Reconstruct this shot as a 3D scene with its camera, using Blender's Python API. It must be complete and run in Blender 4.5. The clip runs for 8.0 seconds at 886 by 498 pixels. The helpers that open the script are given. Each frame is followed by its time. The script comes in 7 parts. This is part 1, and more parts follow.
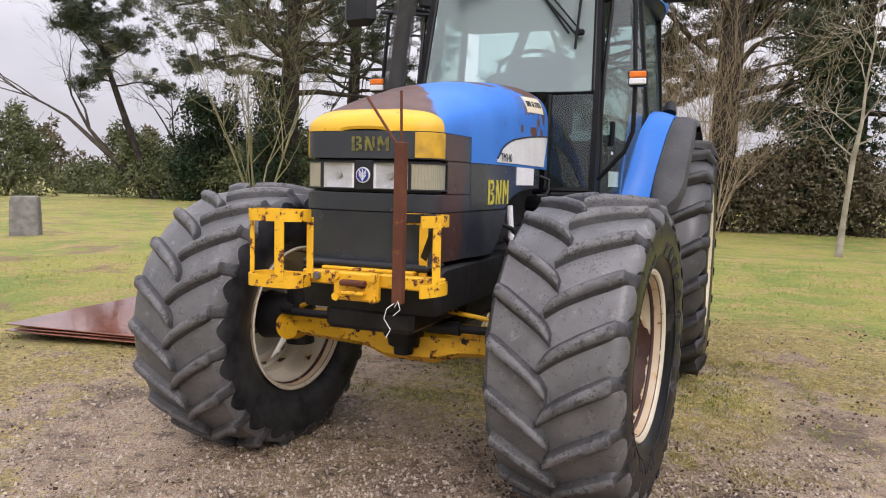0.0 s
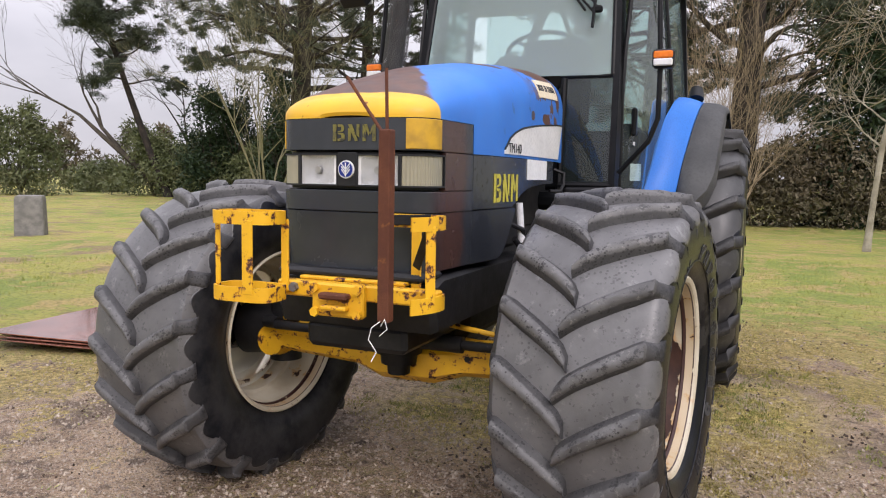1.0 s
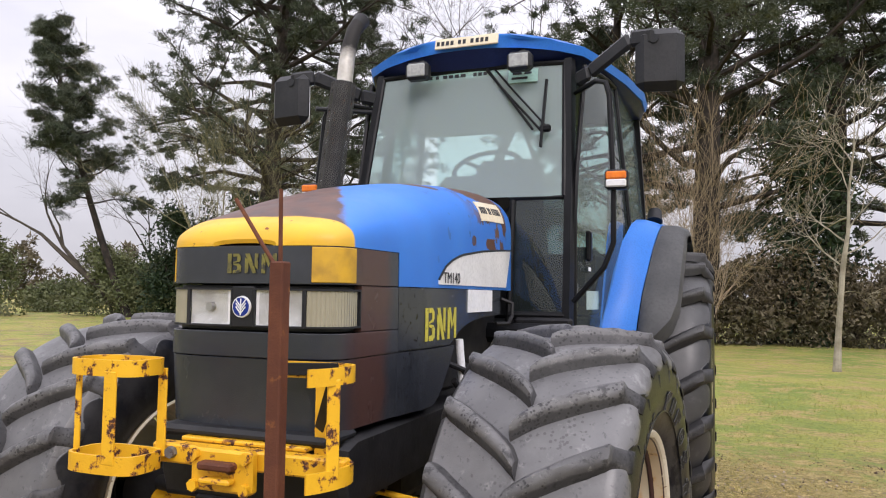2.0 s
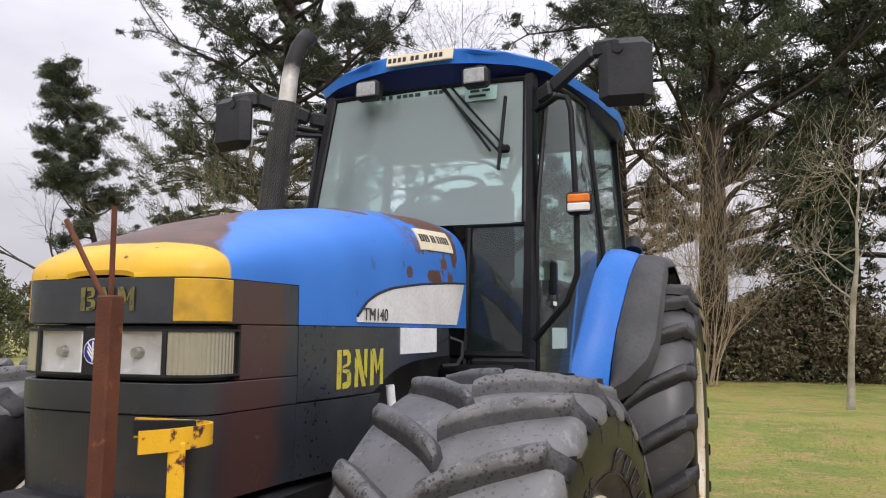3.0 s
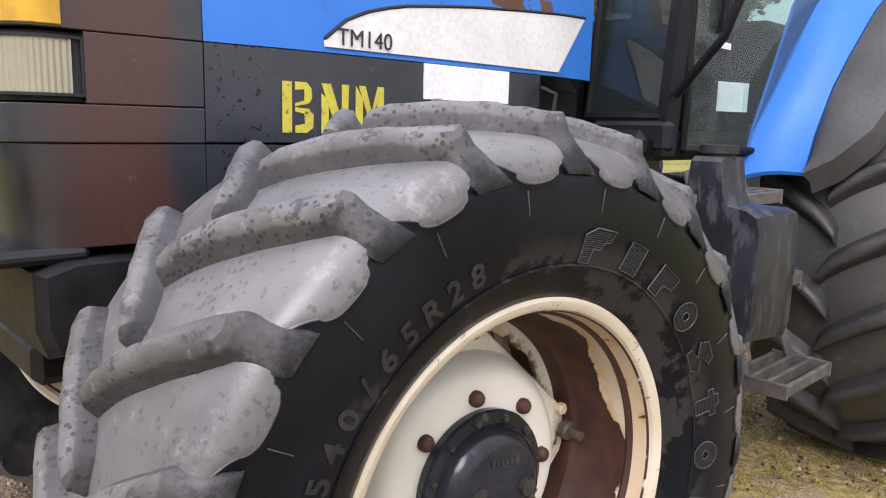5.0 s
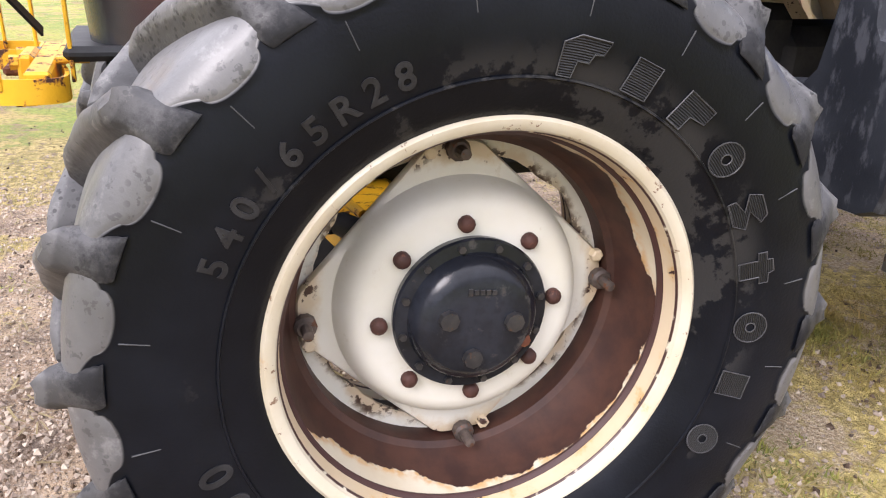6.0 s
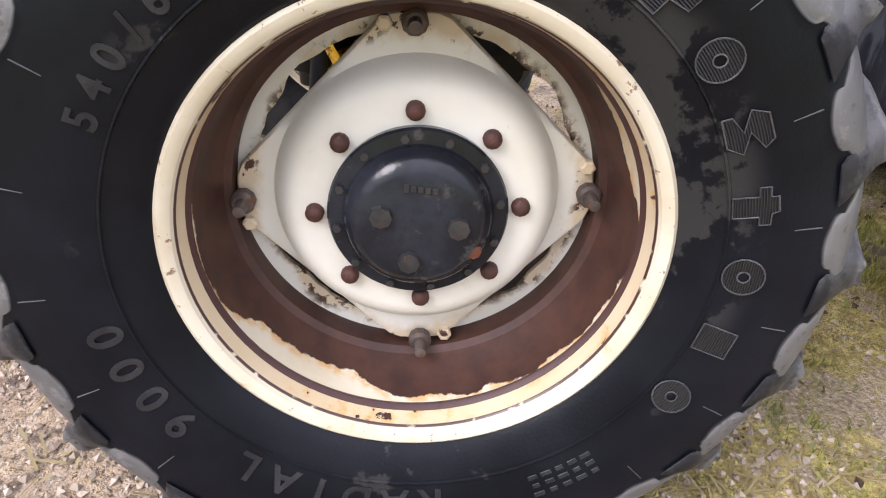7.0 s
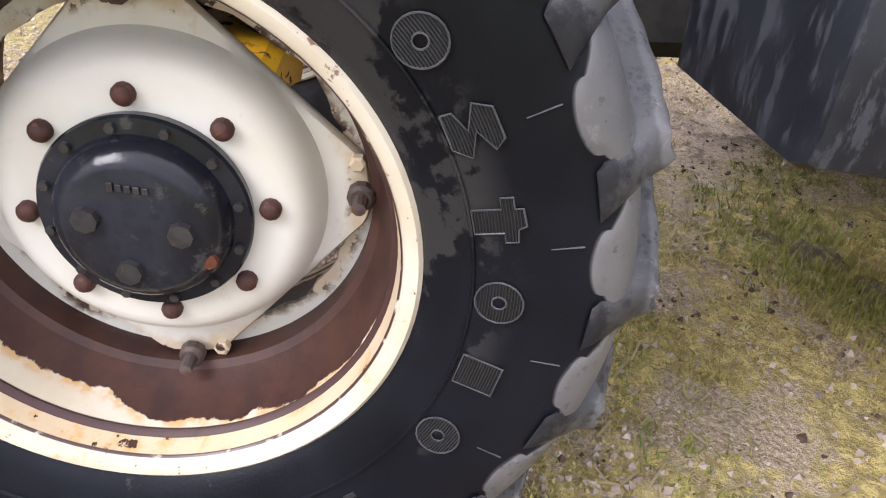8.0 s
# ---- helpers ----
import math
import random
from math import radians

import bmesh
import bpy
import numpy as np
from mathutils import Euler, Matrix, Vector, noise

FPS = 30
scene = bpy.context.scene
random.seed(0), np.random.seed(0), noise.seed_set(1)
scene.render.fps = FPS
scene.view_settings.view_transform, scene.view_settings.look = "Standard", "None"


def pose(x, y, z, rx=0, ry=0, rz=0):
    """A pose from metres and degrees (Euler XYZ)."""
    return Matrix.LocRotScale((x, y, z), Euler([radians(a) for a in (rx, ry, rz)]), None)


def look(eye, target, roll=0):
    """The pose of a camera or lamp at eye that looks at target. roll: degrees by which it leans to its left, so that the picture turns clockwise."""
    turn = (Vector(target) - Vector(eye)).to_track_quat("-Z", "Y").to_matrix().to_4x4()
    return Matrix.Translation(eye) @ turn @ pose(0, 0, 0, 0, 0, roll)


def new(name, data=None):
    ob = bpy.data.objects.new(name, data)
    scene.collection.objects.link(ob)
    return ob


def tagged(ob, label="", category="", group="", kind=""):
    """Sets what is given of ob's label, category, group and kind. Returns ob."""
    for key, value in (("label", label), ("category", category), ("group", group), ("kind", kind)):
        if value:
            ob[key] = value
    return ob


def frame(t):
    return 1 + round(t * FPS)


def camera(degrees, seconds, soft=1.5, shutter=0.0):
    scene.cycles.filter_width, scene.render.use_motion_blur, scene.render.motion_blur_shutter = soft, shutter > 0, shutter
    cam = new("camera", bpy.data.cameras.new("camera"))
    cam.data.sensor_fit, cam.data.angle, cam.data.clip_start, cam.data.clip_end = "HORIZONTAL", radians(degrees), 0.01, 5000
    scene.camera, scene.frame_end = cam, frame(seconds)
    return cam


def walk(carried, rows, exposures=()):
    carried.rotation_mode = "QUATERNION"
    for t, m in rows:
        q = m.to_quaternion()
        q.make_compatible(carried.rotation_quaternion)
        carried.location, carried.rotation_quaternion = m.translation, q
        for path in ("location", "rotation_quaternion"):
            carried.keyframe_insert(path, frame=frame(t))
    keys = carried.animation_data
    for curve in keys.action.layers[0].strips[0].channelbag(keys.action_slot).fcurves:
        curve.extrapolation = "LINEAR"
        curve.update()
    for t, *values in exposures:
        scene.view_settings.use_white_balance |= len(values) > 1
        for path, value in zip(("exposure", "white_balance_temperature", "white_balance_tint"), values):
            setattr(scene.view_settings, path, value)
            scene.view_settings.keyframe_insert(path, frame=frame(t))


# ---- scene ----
cam = camera(61.8, 8.0, soft=1.1)
PATH = [
    (0, (1.439, -3.347, 1.394), (0.703, -1.496, 1.213), 1.5),
    (0.5, (1.393, -3.113, 1.360), (0.616, -1.286, 1.120), 0.8),
    (1, (1.334, -2.914, 1.393), (0.561, -1.080, 1.199), 1.0),
    (1.5, (1.333, -2.683, 1.429), (0.589, -0.827, 1.402), 1.1),
    (2, (1.325, -2.473, 1.457), (0.619, -0.606, 1.580), 0.8),
    (2.2, (1.316, -2.385, 1.468), (0.619, -0.519, 1.643), 0.6),
    (3.3, (1.526, -1.869, 1.459), (0.766, -0.032, 1.684), 0.1),
    (3.5, (1.548, -1.753, 1.442), (0.731, 0.064, 1.615), 0.4),
    (4, (1.649, -1.480, 1.397), (0.633, 0.242, 1.412), 0.9),
    (4.2, (1.709, -1.368, 1.377), (0.604, 0.298, 1.315), 1.2),
    (5.3, (1.929, -0.856, 1.298), (0.390, 0.344, 0.864), 1.4),
    (5.5, (1.994, -0.767, 1.283), (0.376, 0.295, 0.780), 1.5),
    (6, (2.069, -0.568, 1.236), (0.356, 0.187, 0.530), 2.0),
    (6.5, (2.040, -0.384, 1.218), (0.299, 0.139, 0.385), 2.6),
    (7, (2.049, -0.175, 1.184), (0.323, 0.131, 0.222), 4.1),
    (7.5, (2.032, 0.040, 1.169), (0.344, 0.265, 0.121), 5.0),
    (8, (1.919, 0.240, 1.169), (0.223, 0.501, 0.142), 4.7),
]
EXPOSURES = [(0.0, 0.09, 6350, 20), (2.2, 0.09, 6350, 19), (3.4, -0.13, 6400, 18), (4.1, 0.10, 6350, 19), (5.3, 0.73, 6300, 21), (6.5, 0.91, 6150, 20), (8.0, 0.90, 6050, 20)]
walk(cam, [(t, look(eye, target, roll)) for t, eye, target, roll in PATH], EXPOSURES)

# ---------------------------------------------------------------- sky, sun, exposure
world = bpy.data.worlds.new("overcast_sky")
scene.world = world
world.use_nodes = True
wn, wl = world.node_tree.nodes, world.node_tree.links
wn.clear()
w_out, w_bg = wn.new("ShaderNodeOutputWorld"), wn.new("ShaderNodeBackground")
w_sky = wn.new("ShaderNodeTexSky")
w_sky.sky_type, w_sky.sun_disc = "NISHITA", False
w_sky.sun_elevation, w_sky.sun_rotation = radians(38), radians(150)
w_sky.dust_density = 4.0
w_scale = wn.new("ShaderNodeVectorMath")
w_scale.operation = "SCALE"
w_scale.inputs["Scale"].default_value = 0.10
w_co, w_map, w_noise = wn.new("ShaderNodeTexCoord"), wn.new("ShaderNodeMapping"), wn.new("ShaderNodeTexNoise")
w_map.inputs["Scale"].default_value = (1.0, 1.0, 2.6)
w_noise.inputs["Scale"].default_value, w_noise.inputs["Detail"].default_value = 2.2, 5.0
w_ramp = wn.new("ShaderNodeValToRGB")
w_ramp.color_ramp.elements[0].position, w_ramp.color_ramp.elements[0].color = 0.32, (0.62, 0.63, 0.655, 1)
w_ramp.color_ramp.elements[1].position, w_ramp.color_ramp.elements[1].color = 0.66, (0.90, 0.905, 0.915, 1)
w_mix = wn.new("ShaderNodeMix")
w_mix.data_type = "RGBA"
w_mix.inputs["Factor"].default_value = 0.93
wl.new(w_sky.outputs["Color"], w_scale.inputs[0])
wl.new(w_co.outputs["Generated"], w_map.inputs["Vector"])
wl.new(w_map.outputs["Vector"], w_noise.inputs["Vector"])
wl.new(w_noise.outputs["Fac"], w_ramp.inputs["Fac"])
wl.new(w_scale.outputs["Vector"], w_mix.inputs["A"])
wl.new(w_ramp.outputs["Color"], w_mix.inputs["B"])
# an overcast sky is about three times as bright overhead as at the horizon
w_sep, w_lift, w_tint = wn.new("ShaderNodeSeparateXYZ"), wn.new("ShaderNodeMath"), wn.new("ShaderNodeVectorMath")
w_lift.operation, w_lift.use_clamp = "MULTIPLY_ADD", False
w_lift.inputs[1].default_value, w_lift.inputs[2].default_value = 1.75, 0.80
w_tint.operation = "SCALE"
wl.new(w_co.outputs["Generated"], w_sep.inputs[0])
wl.new(w_sep.outputs["Z"], w_lift.inputs[0])
wl.new(w_mix.outputs["Result"], w_tint.inputs[0])
wl.new(w_lift.outputs[0], w_tint.inputs["Scale"])
wl.new(w_tint.outputs["Vector"], w_bg.inputs["Color"])
w_bg.inputs["Strength"].default_value = 1.0
wl.new(w_bg.outputs["Background"], w_out.inputs["Surface"])

sun = new("sun", bpy.data.lights.new("sun", "SUN"))
sun.data.energy, sun.data.angle, sun.data.color = 1.5, radians(25), (1.0, 0.96, 0.9)
sun.matrix_world = look((6, -9, 9), (0, 0, 0))


# ---------------------------------------------------------------- materials
class Nodes:
    """A short way to write node materials."""

    def __init__(self, name):
        self.m = bpy.data.materials.new(name)
        self.m.use_nodes = True
        self.n, self.l = self.m.node_tree.nodes, self.m.node_tree.links
        self.b = self.n["Principled BSDF"]
        self.co = self.n.new("ShaderNodeTexCoord")
        self.v = self.co.outputs["Object"]

    def noise(self, scale, detail=4.0, rough=0.55, stretch=None, distort=0.0):
        t = self.n.new("ShaderNodeTexNoise")
        t.inputs["Scale"].default_value, t.inputs["Detail"].default_value = scale, detail
        t.inputs["Roughness"].default_value, t.inputs["Distortion"].default_value = rough, distort
        v = self.v
        if stretch:
            mp = self.n.new("ShaderNodeMapping")
            mp.inputs["Scale"].default_value = stretch
            self.l.new(self.v, mp.inputs["Vector"])
            v = mp.outputs["Vector"]
        self.l.new(v, t.inputs["Vector"])
        return t.outputs["Fac"]

    def voronoi(self, scale, feature="F1"):
        t = self.n.new("ShaderNodeTexVoronoi")
        t.feature = feature
        t.inputs["Scale"].default_value = scale
        self.l.new(self.v, t.inputs["Vector"])
        return t.outputs["Distance"]

    def xyz(self):
        s = self.n.new("ShaderNodeSeparateXYZ")
        self.l.new(self.v, s.inputs[0])
        return s.outputs

    def rand(self):
        return self.n.new("ShaderNodeObjectInfo").outputs["Random"]

    def island(self):
        return self.n.new("ShaderNodeNewGeometry").outputs["Random Per Island"]

    def math(self, op, a, b=0.0, c=None):
        t = self.n.new("ShaderNodeMath")
        t.operation = op
        for k, x in enumerate((a, b, c)):
            if x is None:
                continue
            if isinstance(x, (int, float)):
                t.inputs[k].default_value = x
            else:
                self.l.new(x, t.inputs[k])
        return t.outputs[0]

    def step(self, x, lo, hi):
        t = self.n.new("ShaderNodeMapRange")
        t.interpolation_type = "SMOOTHSTEP"
        self.l.new(x, t.inputs["Value"])
        t.inputs["From Min"].default_value, t.inputs["From Max"].default_value = lo, hi
        return t.outputs["Result"]

    def mix(self, f, a, b):
        t = self.n.new("ShaderNodeMix")
        t.data_type = "RGBA"
        for key, x in (("Factor", f), ("A", a), ("B", b)):
            if isinstance(x, (int, float)):
                t.inputs[key].default_value = x
            elif isinstance(x, tuple):
                t.inputs[key].default_value = (*x, 1)
            else:
                self.l.new(x, t.inputs[key])
        return t.outputs["Result"]

    def set(self, key, x):
        if isinstance(x, (int, float)):
            self.b.inputs[key].default_value = x
        elif isinstance(x, tuple):
            self.b.inputs[key].default_value = (*x, 1)
        else:
            self.l.new(x, self.b.inputs[key])

    def bump(self, h, strength=0.3, dist=0.01):
        t = self.n.new("ShaderNodeBump")
        t.inputs["Strength"].default_value, t.inputs["Distance"].default_value = strength, dist
        self.l.new(h, t.inputs["Height"])
        self.l.new(t.outputs["Normal"], self.b.inputs["Normal"])


def plain(name, c1, c2, scale=6.0, rough=0.6, metal=0.0, fine=70.0, bump=0.15, dirt=None, dirt_at=0.6):
    """A painted or raw surface with slow and fine variation, and dirt in patches."""
    k = Nodes(name)
    col = k.mix(k.step(k.noise(scale, 5), 0.35, 0.68), c1, c2)
    f = k.noise(fine, 3)
    col = k.mix(k.math("MULTIPLY", k.step(f, 0.4, 0.75), 0.35), col, tuple(0.6 * x for x in c1))
    if dirt:
        col = k.mix(k.step(k.noise(scale * 2.3, 7, 0.65), dirt_at, dirt_at + 0.08), col, dirt)
    k.set("Base Color", col)
    k.set("Roughness", k.math("ADD", rough - 0.08, k.math("MULTIPLY", k.noise(scale * 3, 3), 0.16)))
    k.set("Metallic", metal)
    k.set("Specular IOR Level", 0.32 if metal == 0 else 0.5)
    if bump:
        k.bump(f, bump, 0.004)
    return k.m


BLUE = (0.025, 0.17, 0.62)
YELLOW = (0.83, 0.47, 0.015)
BROWN = (0.074, 0.038, 0.033)
CHARCOAL = (0.026, 0.030, 0.038)

black_plastic = plain("black_plastic", (0.012, 0.013, 0.015), (0.024, 0.025, 0.028), 5, 0.5)
black_metal = plain("black_metal", (0.007, 0.007, 0.0085), (0.018, 0.018, 0.02), 8, 0.5, 0.0, dirt=(0.07, 0.06, 0.05), dirt_at=0.66)
cab_black = plain("cab_black", (0.0045, 0.005, 0.006), (0.009, 0.0095, 0.011), 5, 0.42)
cab_black.node_tree.nodes["Principled BSDF"].inputs["Specular IOR Level"].default_value = 0.2
dark_engine = plain("dark_engine", (0.012, 0.012, 0.014), (0.03, 0.028, 0.026), 9, 0.7)
blue_paint = plain("blue_paint", BLUE, (0.03, 0.2, 0.68), 2.5, 0.42, fine=120, bump=0.05)
grey_flare = plain("grey_flare", (0.06, 0.062, 0.066), (0.085, 0.087, 0.09), 4, 0.65)
white_decal = plain("white_decal", (0.78, 0.78, 0.78), (0.7, 0.7, 0.7), 5, 0.45, dirt=(0.5, 0.5, 0.48), dirt_at=0.68)
white_paper = plain("white_paper", (0.85, 0.86, 0.88), (0.8, 0.81, 0.83), 9, 0.5)
cream_label = plain("cream_label", (0.8, 0.72, 0.55), (0.74, 0.65, 0.47), 9, 0.5)
ink = plain("ink", (0.02, 0.02, 0.025), (0.04, 0.04, 0.045), 9, 0.5)
rust = plain("rust", (0.13, 0.045, 0.022), (0.09, 0.03, 0.017), 12, 0.75, fine=160, bump=0.4, dirt=(0.2, 0.075, 0.025), dirt_at=0.6)
stencil_yellow = plain("stencil_yellow", (0.62, 0.55, 0.06), (0.5, 0.45, 0.07), 20, 0.6, dirt=(0.1, 0.1, 0.05), dirt_at=0.6)


def make_tank():
    """Black moulded plastic with pale dried water marks running down."""
    k = Nodes("tank_plastic")
    col = k.mix(k.step(k.noise(6, 5), 0.35, 0.7), (0.014, 0.0155, 0.020), (0.026, 0.029, 0.036))
    marks = k.step(k.noise(26, 6, 0.7, (1, 1, 0.35)), 0.50, 0.60)
    k.set("Base Color", k.mix(k.math("MULTIPLY", marks, 0.6), col, (0.068, 0.072, 0.084)))
    k.set("Roughness", k.math("ADD", 0.36, k.math("MULTIPLY", marks, 0.2)))
    k.set("Specular IOR Level", 0.3)
    k.bump(k.noise(220, 2), 0.12, 0.002)
    return k.m


tank_plastic = make_tank()
stencil_faded = plain("stencil_faded", (0.20, 0.18, 0.04), (0.12, 0.11, 0.04), 25, 0.6, dirt=(0.04, 0.04, 0.035), dirt_at=0.52)
steel = plain("steel", (0.5, 0.5, 0.5), (0.35, 0.34, 0.33), 20, 0.35, 0.9)
galvanised = plain("galvanised", (0.24, 0.24, 0.24), (0.15, 0.145, 0.14), 15, 0.55, 0.4, dirt=(0.1, 0.06, 0.04), dirt_at=0.58)
orange_lens = plain("orange_lens", (0.85, 0.22, 0.02), (0.75, 0.18, 0.02), 30, 0.25)
seat_cloth = plain("seat_cloth", (0.05, 0.045, 0.04), (0.08, 0.07, 0.065), 30, 0.9)
visor_blue = plain("visor_blue", (0.008, 0.014, 0.07), (0.012, 0.02, 0.09), 4, 0.45)


def make_yellow():
    k = Nodes("chipped_yellow")
    col = k.mix(k.step(k.noise(7, 4), 0.3, 0.7), YELLOW, (0.72, 0.38, 0.012))
    chip = k.step(k.noise(22, 7, 0.66), 0.585, 0.615)
    edge = k.step(k.noise(22, 7, 0.66), 0.545, 0.60)
    col = k.mix(edge, col, (0.36, 0.13, 0.02))
    col = k.mix(chip, col, (0.06, 0.022, 0.015))
    k.set("Base Color", col)
    k.set("Roughness", k.math("ADD", 0.42, k.math("MULTIPLY", chip, 0.4)))
    k.bump(k.math("SUBTRACT", k.noise(120, 2), chip), 0.35, 0.003)
    return k.m


chipped_yellow = make_yellow()


def make_hood():
    """Blue bonnet paint: a hand-painted yellow nose, a brown patch on top, rust chips towards the rear."""
    k = Nodes("bonnet_paint")
    x, y, z = k.xyz()
    wob = k.math("MULTIPLY", k.math("SUBTRACT", k.noise(9, 5), 0.5), 0.10)
    col = k.mix(k.step(k.noise(3, 5), 0.35, 0.7), BLUE, (0.035, 0.21, 0.7))
    # brown patch over the top, its edge running back towards the far side
    line = k.math("ADD", k.math("ADD", x, k.math("MULTIPLY", y, 0.62)), wob)
    brown = k.step(k.math("SUBTRACT", 0.0, line), 0.03, 0.06)
    brown = k.math("MULTIPLY", brown, k.step(k.math("ADD", y, wob), 0.46, 0.40))
    brown = k.math("MULTIPLY", brown, k.step(z, 1.60, 1.63))
    bc = k.mix(k.step(k.noise(14, 5), 0.3, 0.7), BROWN, (0.12, 0.05, 0.032))
    col = k.mix(brown, col, bc)
    # yellow nose
    yel = k.step(k.math("SUBTRACT", k.math("ADD", y, k.math("MULTIPLY", wob, 0.22)), k.math("MULTIPLY", k.math("MULTIPLY", x, x), 0.35)), -0.553, -0.563)
    ycol = k.mix(k.step(k.noise(6, 5), 0.3, 0.7), (0.8, 0.47, 0.02), (0.68, 0.4, 0.03))
    ycol = k.mix(k.step(k.noise(30, 5), 0.67, 0.7), ycol, (0.22, 0.07, 0.02))
    col = k.mix(yel, col, ycol)
    # rust at the rear corner
    near = k.math("MULTIPLY", k.step(y, 0.35, 0.62), k.step(y, 1.08, 0.86))
    r = k.math("MULTIPLY", near, k.step(z, 1.60, 1.68))
    chip = k.math("MULTIPLY", k.step(k.math("ADD", k.noise(8.5, 7, 0.6), k.math("MULTIPLY", k.step(z, 1.80, 1.90), 0.06)), 0.53, 0.55), r)
    col = k.mix(chip, col, k.mix(k.noise(50, 4), (0.2, 0.09, 0.04), (0.05, 0.025, 0.018)))
    def blot(cy, cz, ry, rz, amount):
        e1 = k.math("POWER", k.math("MULTIPLY", k.math("SUBTRACT", y, cy), 1 / ry), 2.0)
        e2 = k.math("POWER", k.math("MULTIPLY", k.math("SUBTRACT", z, cz), 1 / rz), 2.0)
        e = k.math("ADD", k.math("ADD", e1, e2), k.math("MULTIPLY", k.math("SUBTRACT", k.noise(16, 7, 0.65), 0.5), amount))
        return k.math("MULTIPLY", k.step(e, 1.0, 0.9), k.step(x, 0.0, 0.02))
    rc = k.mix(k.noise(40, 5), (0.16, 0.062, 0.03), (0.05, 0.022, 0.016))
    for spec in ((0.82, 1.905, 0.24, 0.055, 2.6), (0.93, 1.83, 0.05, 0.10, 2.2), (0.68, 1.683, 0.075, 0.028, 1.6), (0.44, 1.683, 0.03, 0.022, 1.6), (0.30, 1.90, 0.06, 0.02, 2.0)):
        col = k.mix(blot(*spec), col, rc)
    dark = k.math("MULTIPLY", k.step(k.noise(15, 6, 0.6), 0.63, 0.65), k.step(y, -0.2, 0.4))
    col = k.mix(k.math("MULTIPLY", dark, 0.6), col, (0.03, 0.06, 0.12))
    k.set("Base Color", col)
    k.set("Roughness", k.math("ADD", 0.36, k.math("MULTIPLY", k.noise(12, 4), 0.2)))
    k.bump(k.noise(90, 3), 0.08, 0.003)
    return k.m


def make_panel(mesh_holes):
    """Charcoal plastic, oversprayed brown round the front corner, with a fine perforated texture or not."""
    k = Nodes("panel_mesh" if mesh_holes else "panel_plastic")
    x, y, z = k.xyz()
    wob = k.math("MULTIPLY", k.math("SUBTRACT", k.noise(5, 5), 0.5), 0.12)
    col = k.mix(k.step(k.noise(4, 5), 0.35, 0.7), CHARCOAL, (0.040, 0.045, 0.055))
    yy = k.math("ADD", y, wob)
    br = k.math("MULTIPLY", k.step(yy, -0.60, -0.46), k.step(yy, -0.27, -0.345))
    br = k.math("MULTIPLY", br, k.step(x, 0.1, 0.2))
    col = k.mix(k.math("MULTIPLY", br, 0.92), col, k.mix(k.noise(12, 4), BROWN, (0.072, 0.036, 0.030)))
    chips = k.math("MULTIPLY", k.step(k.noise(55, 3, 0.6), 0.62, 0.64), k.step(k.math("ABSOLUTE", k.math("ADD", y, 0.155)), 0.10, 0.05))
    col = k.mix(chips, col, (0.008, 0.008, 0.01))
    scr = k.step(k.noise(5, 8, 0.7, (1, 14, 1)), 0.66, 0.72)
    col = k.mix(k.math("MULTIPLY", scr, 0.25), col, (0.2, 0.2, 0.2))
    k.set("Base Color", col)
    k.set("Roughness", k.math("ADD", 0.14, k.math("MULTIPLY", k.noise(9, 4), 0.2)))
    k.set("Specular IOR Level", 0.5)
    if mesh_holes:
        h = k.voronoi(420)
        k.bump(h, 0.22, 0.0015)
    else:
        k.bump(k.noise(200, 2), 0.15, 0.002)
    return k.m


hood_paint, panel_mesh, panel_plastic = make_hood(), make_panel(True), make_panel(False)


def make_yellow_patch():
    """Yellow paint thinly sprayed over the grille mesh."""
    k = Nodes("yellow_patch")
    col = k.mix(k.step(k.noise(12, 5), 0.35, 0.75), (0.62, 0.36, 0.02), (0.38, 0.22, 0.025))
    k.set("Base Color", col)
    k.set("Roughness", 0.55)
    k.bump(k.voronoi(420), 0.25, 0.0015)
    return k.m


yellow_patch = make_yellow_patch()


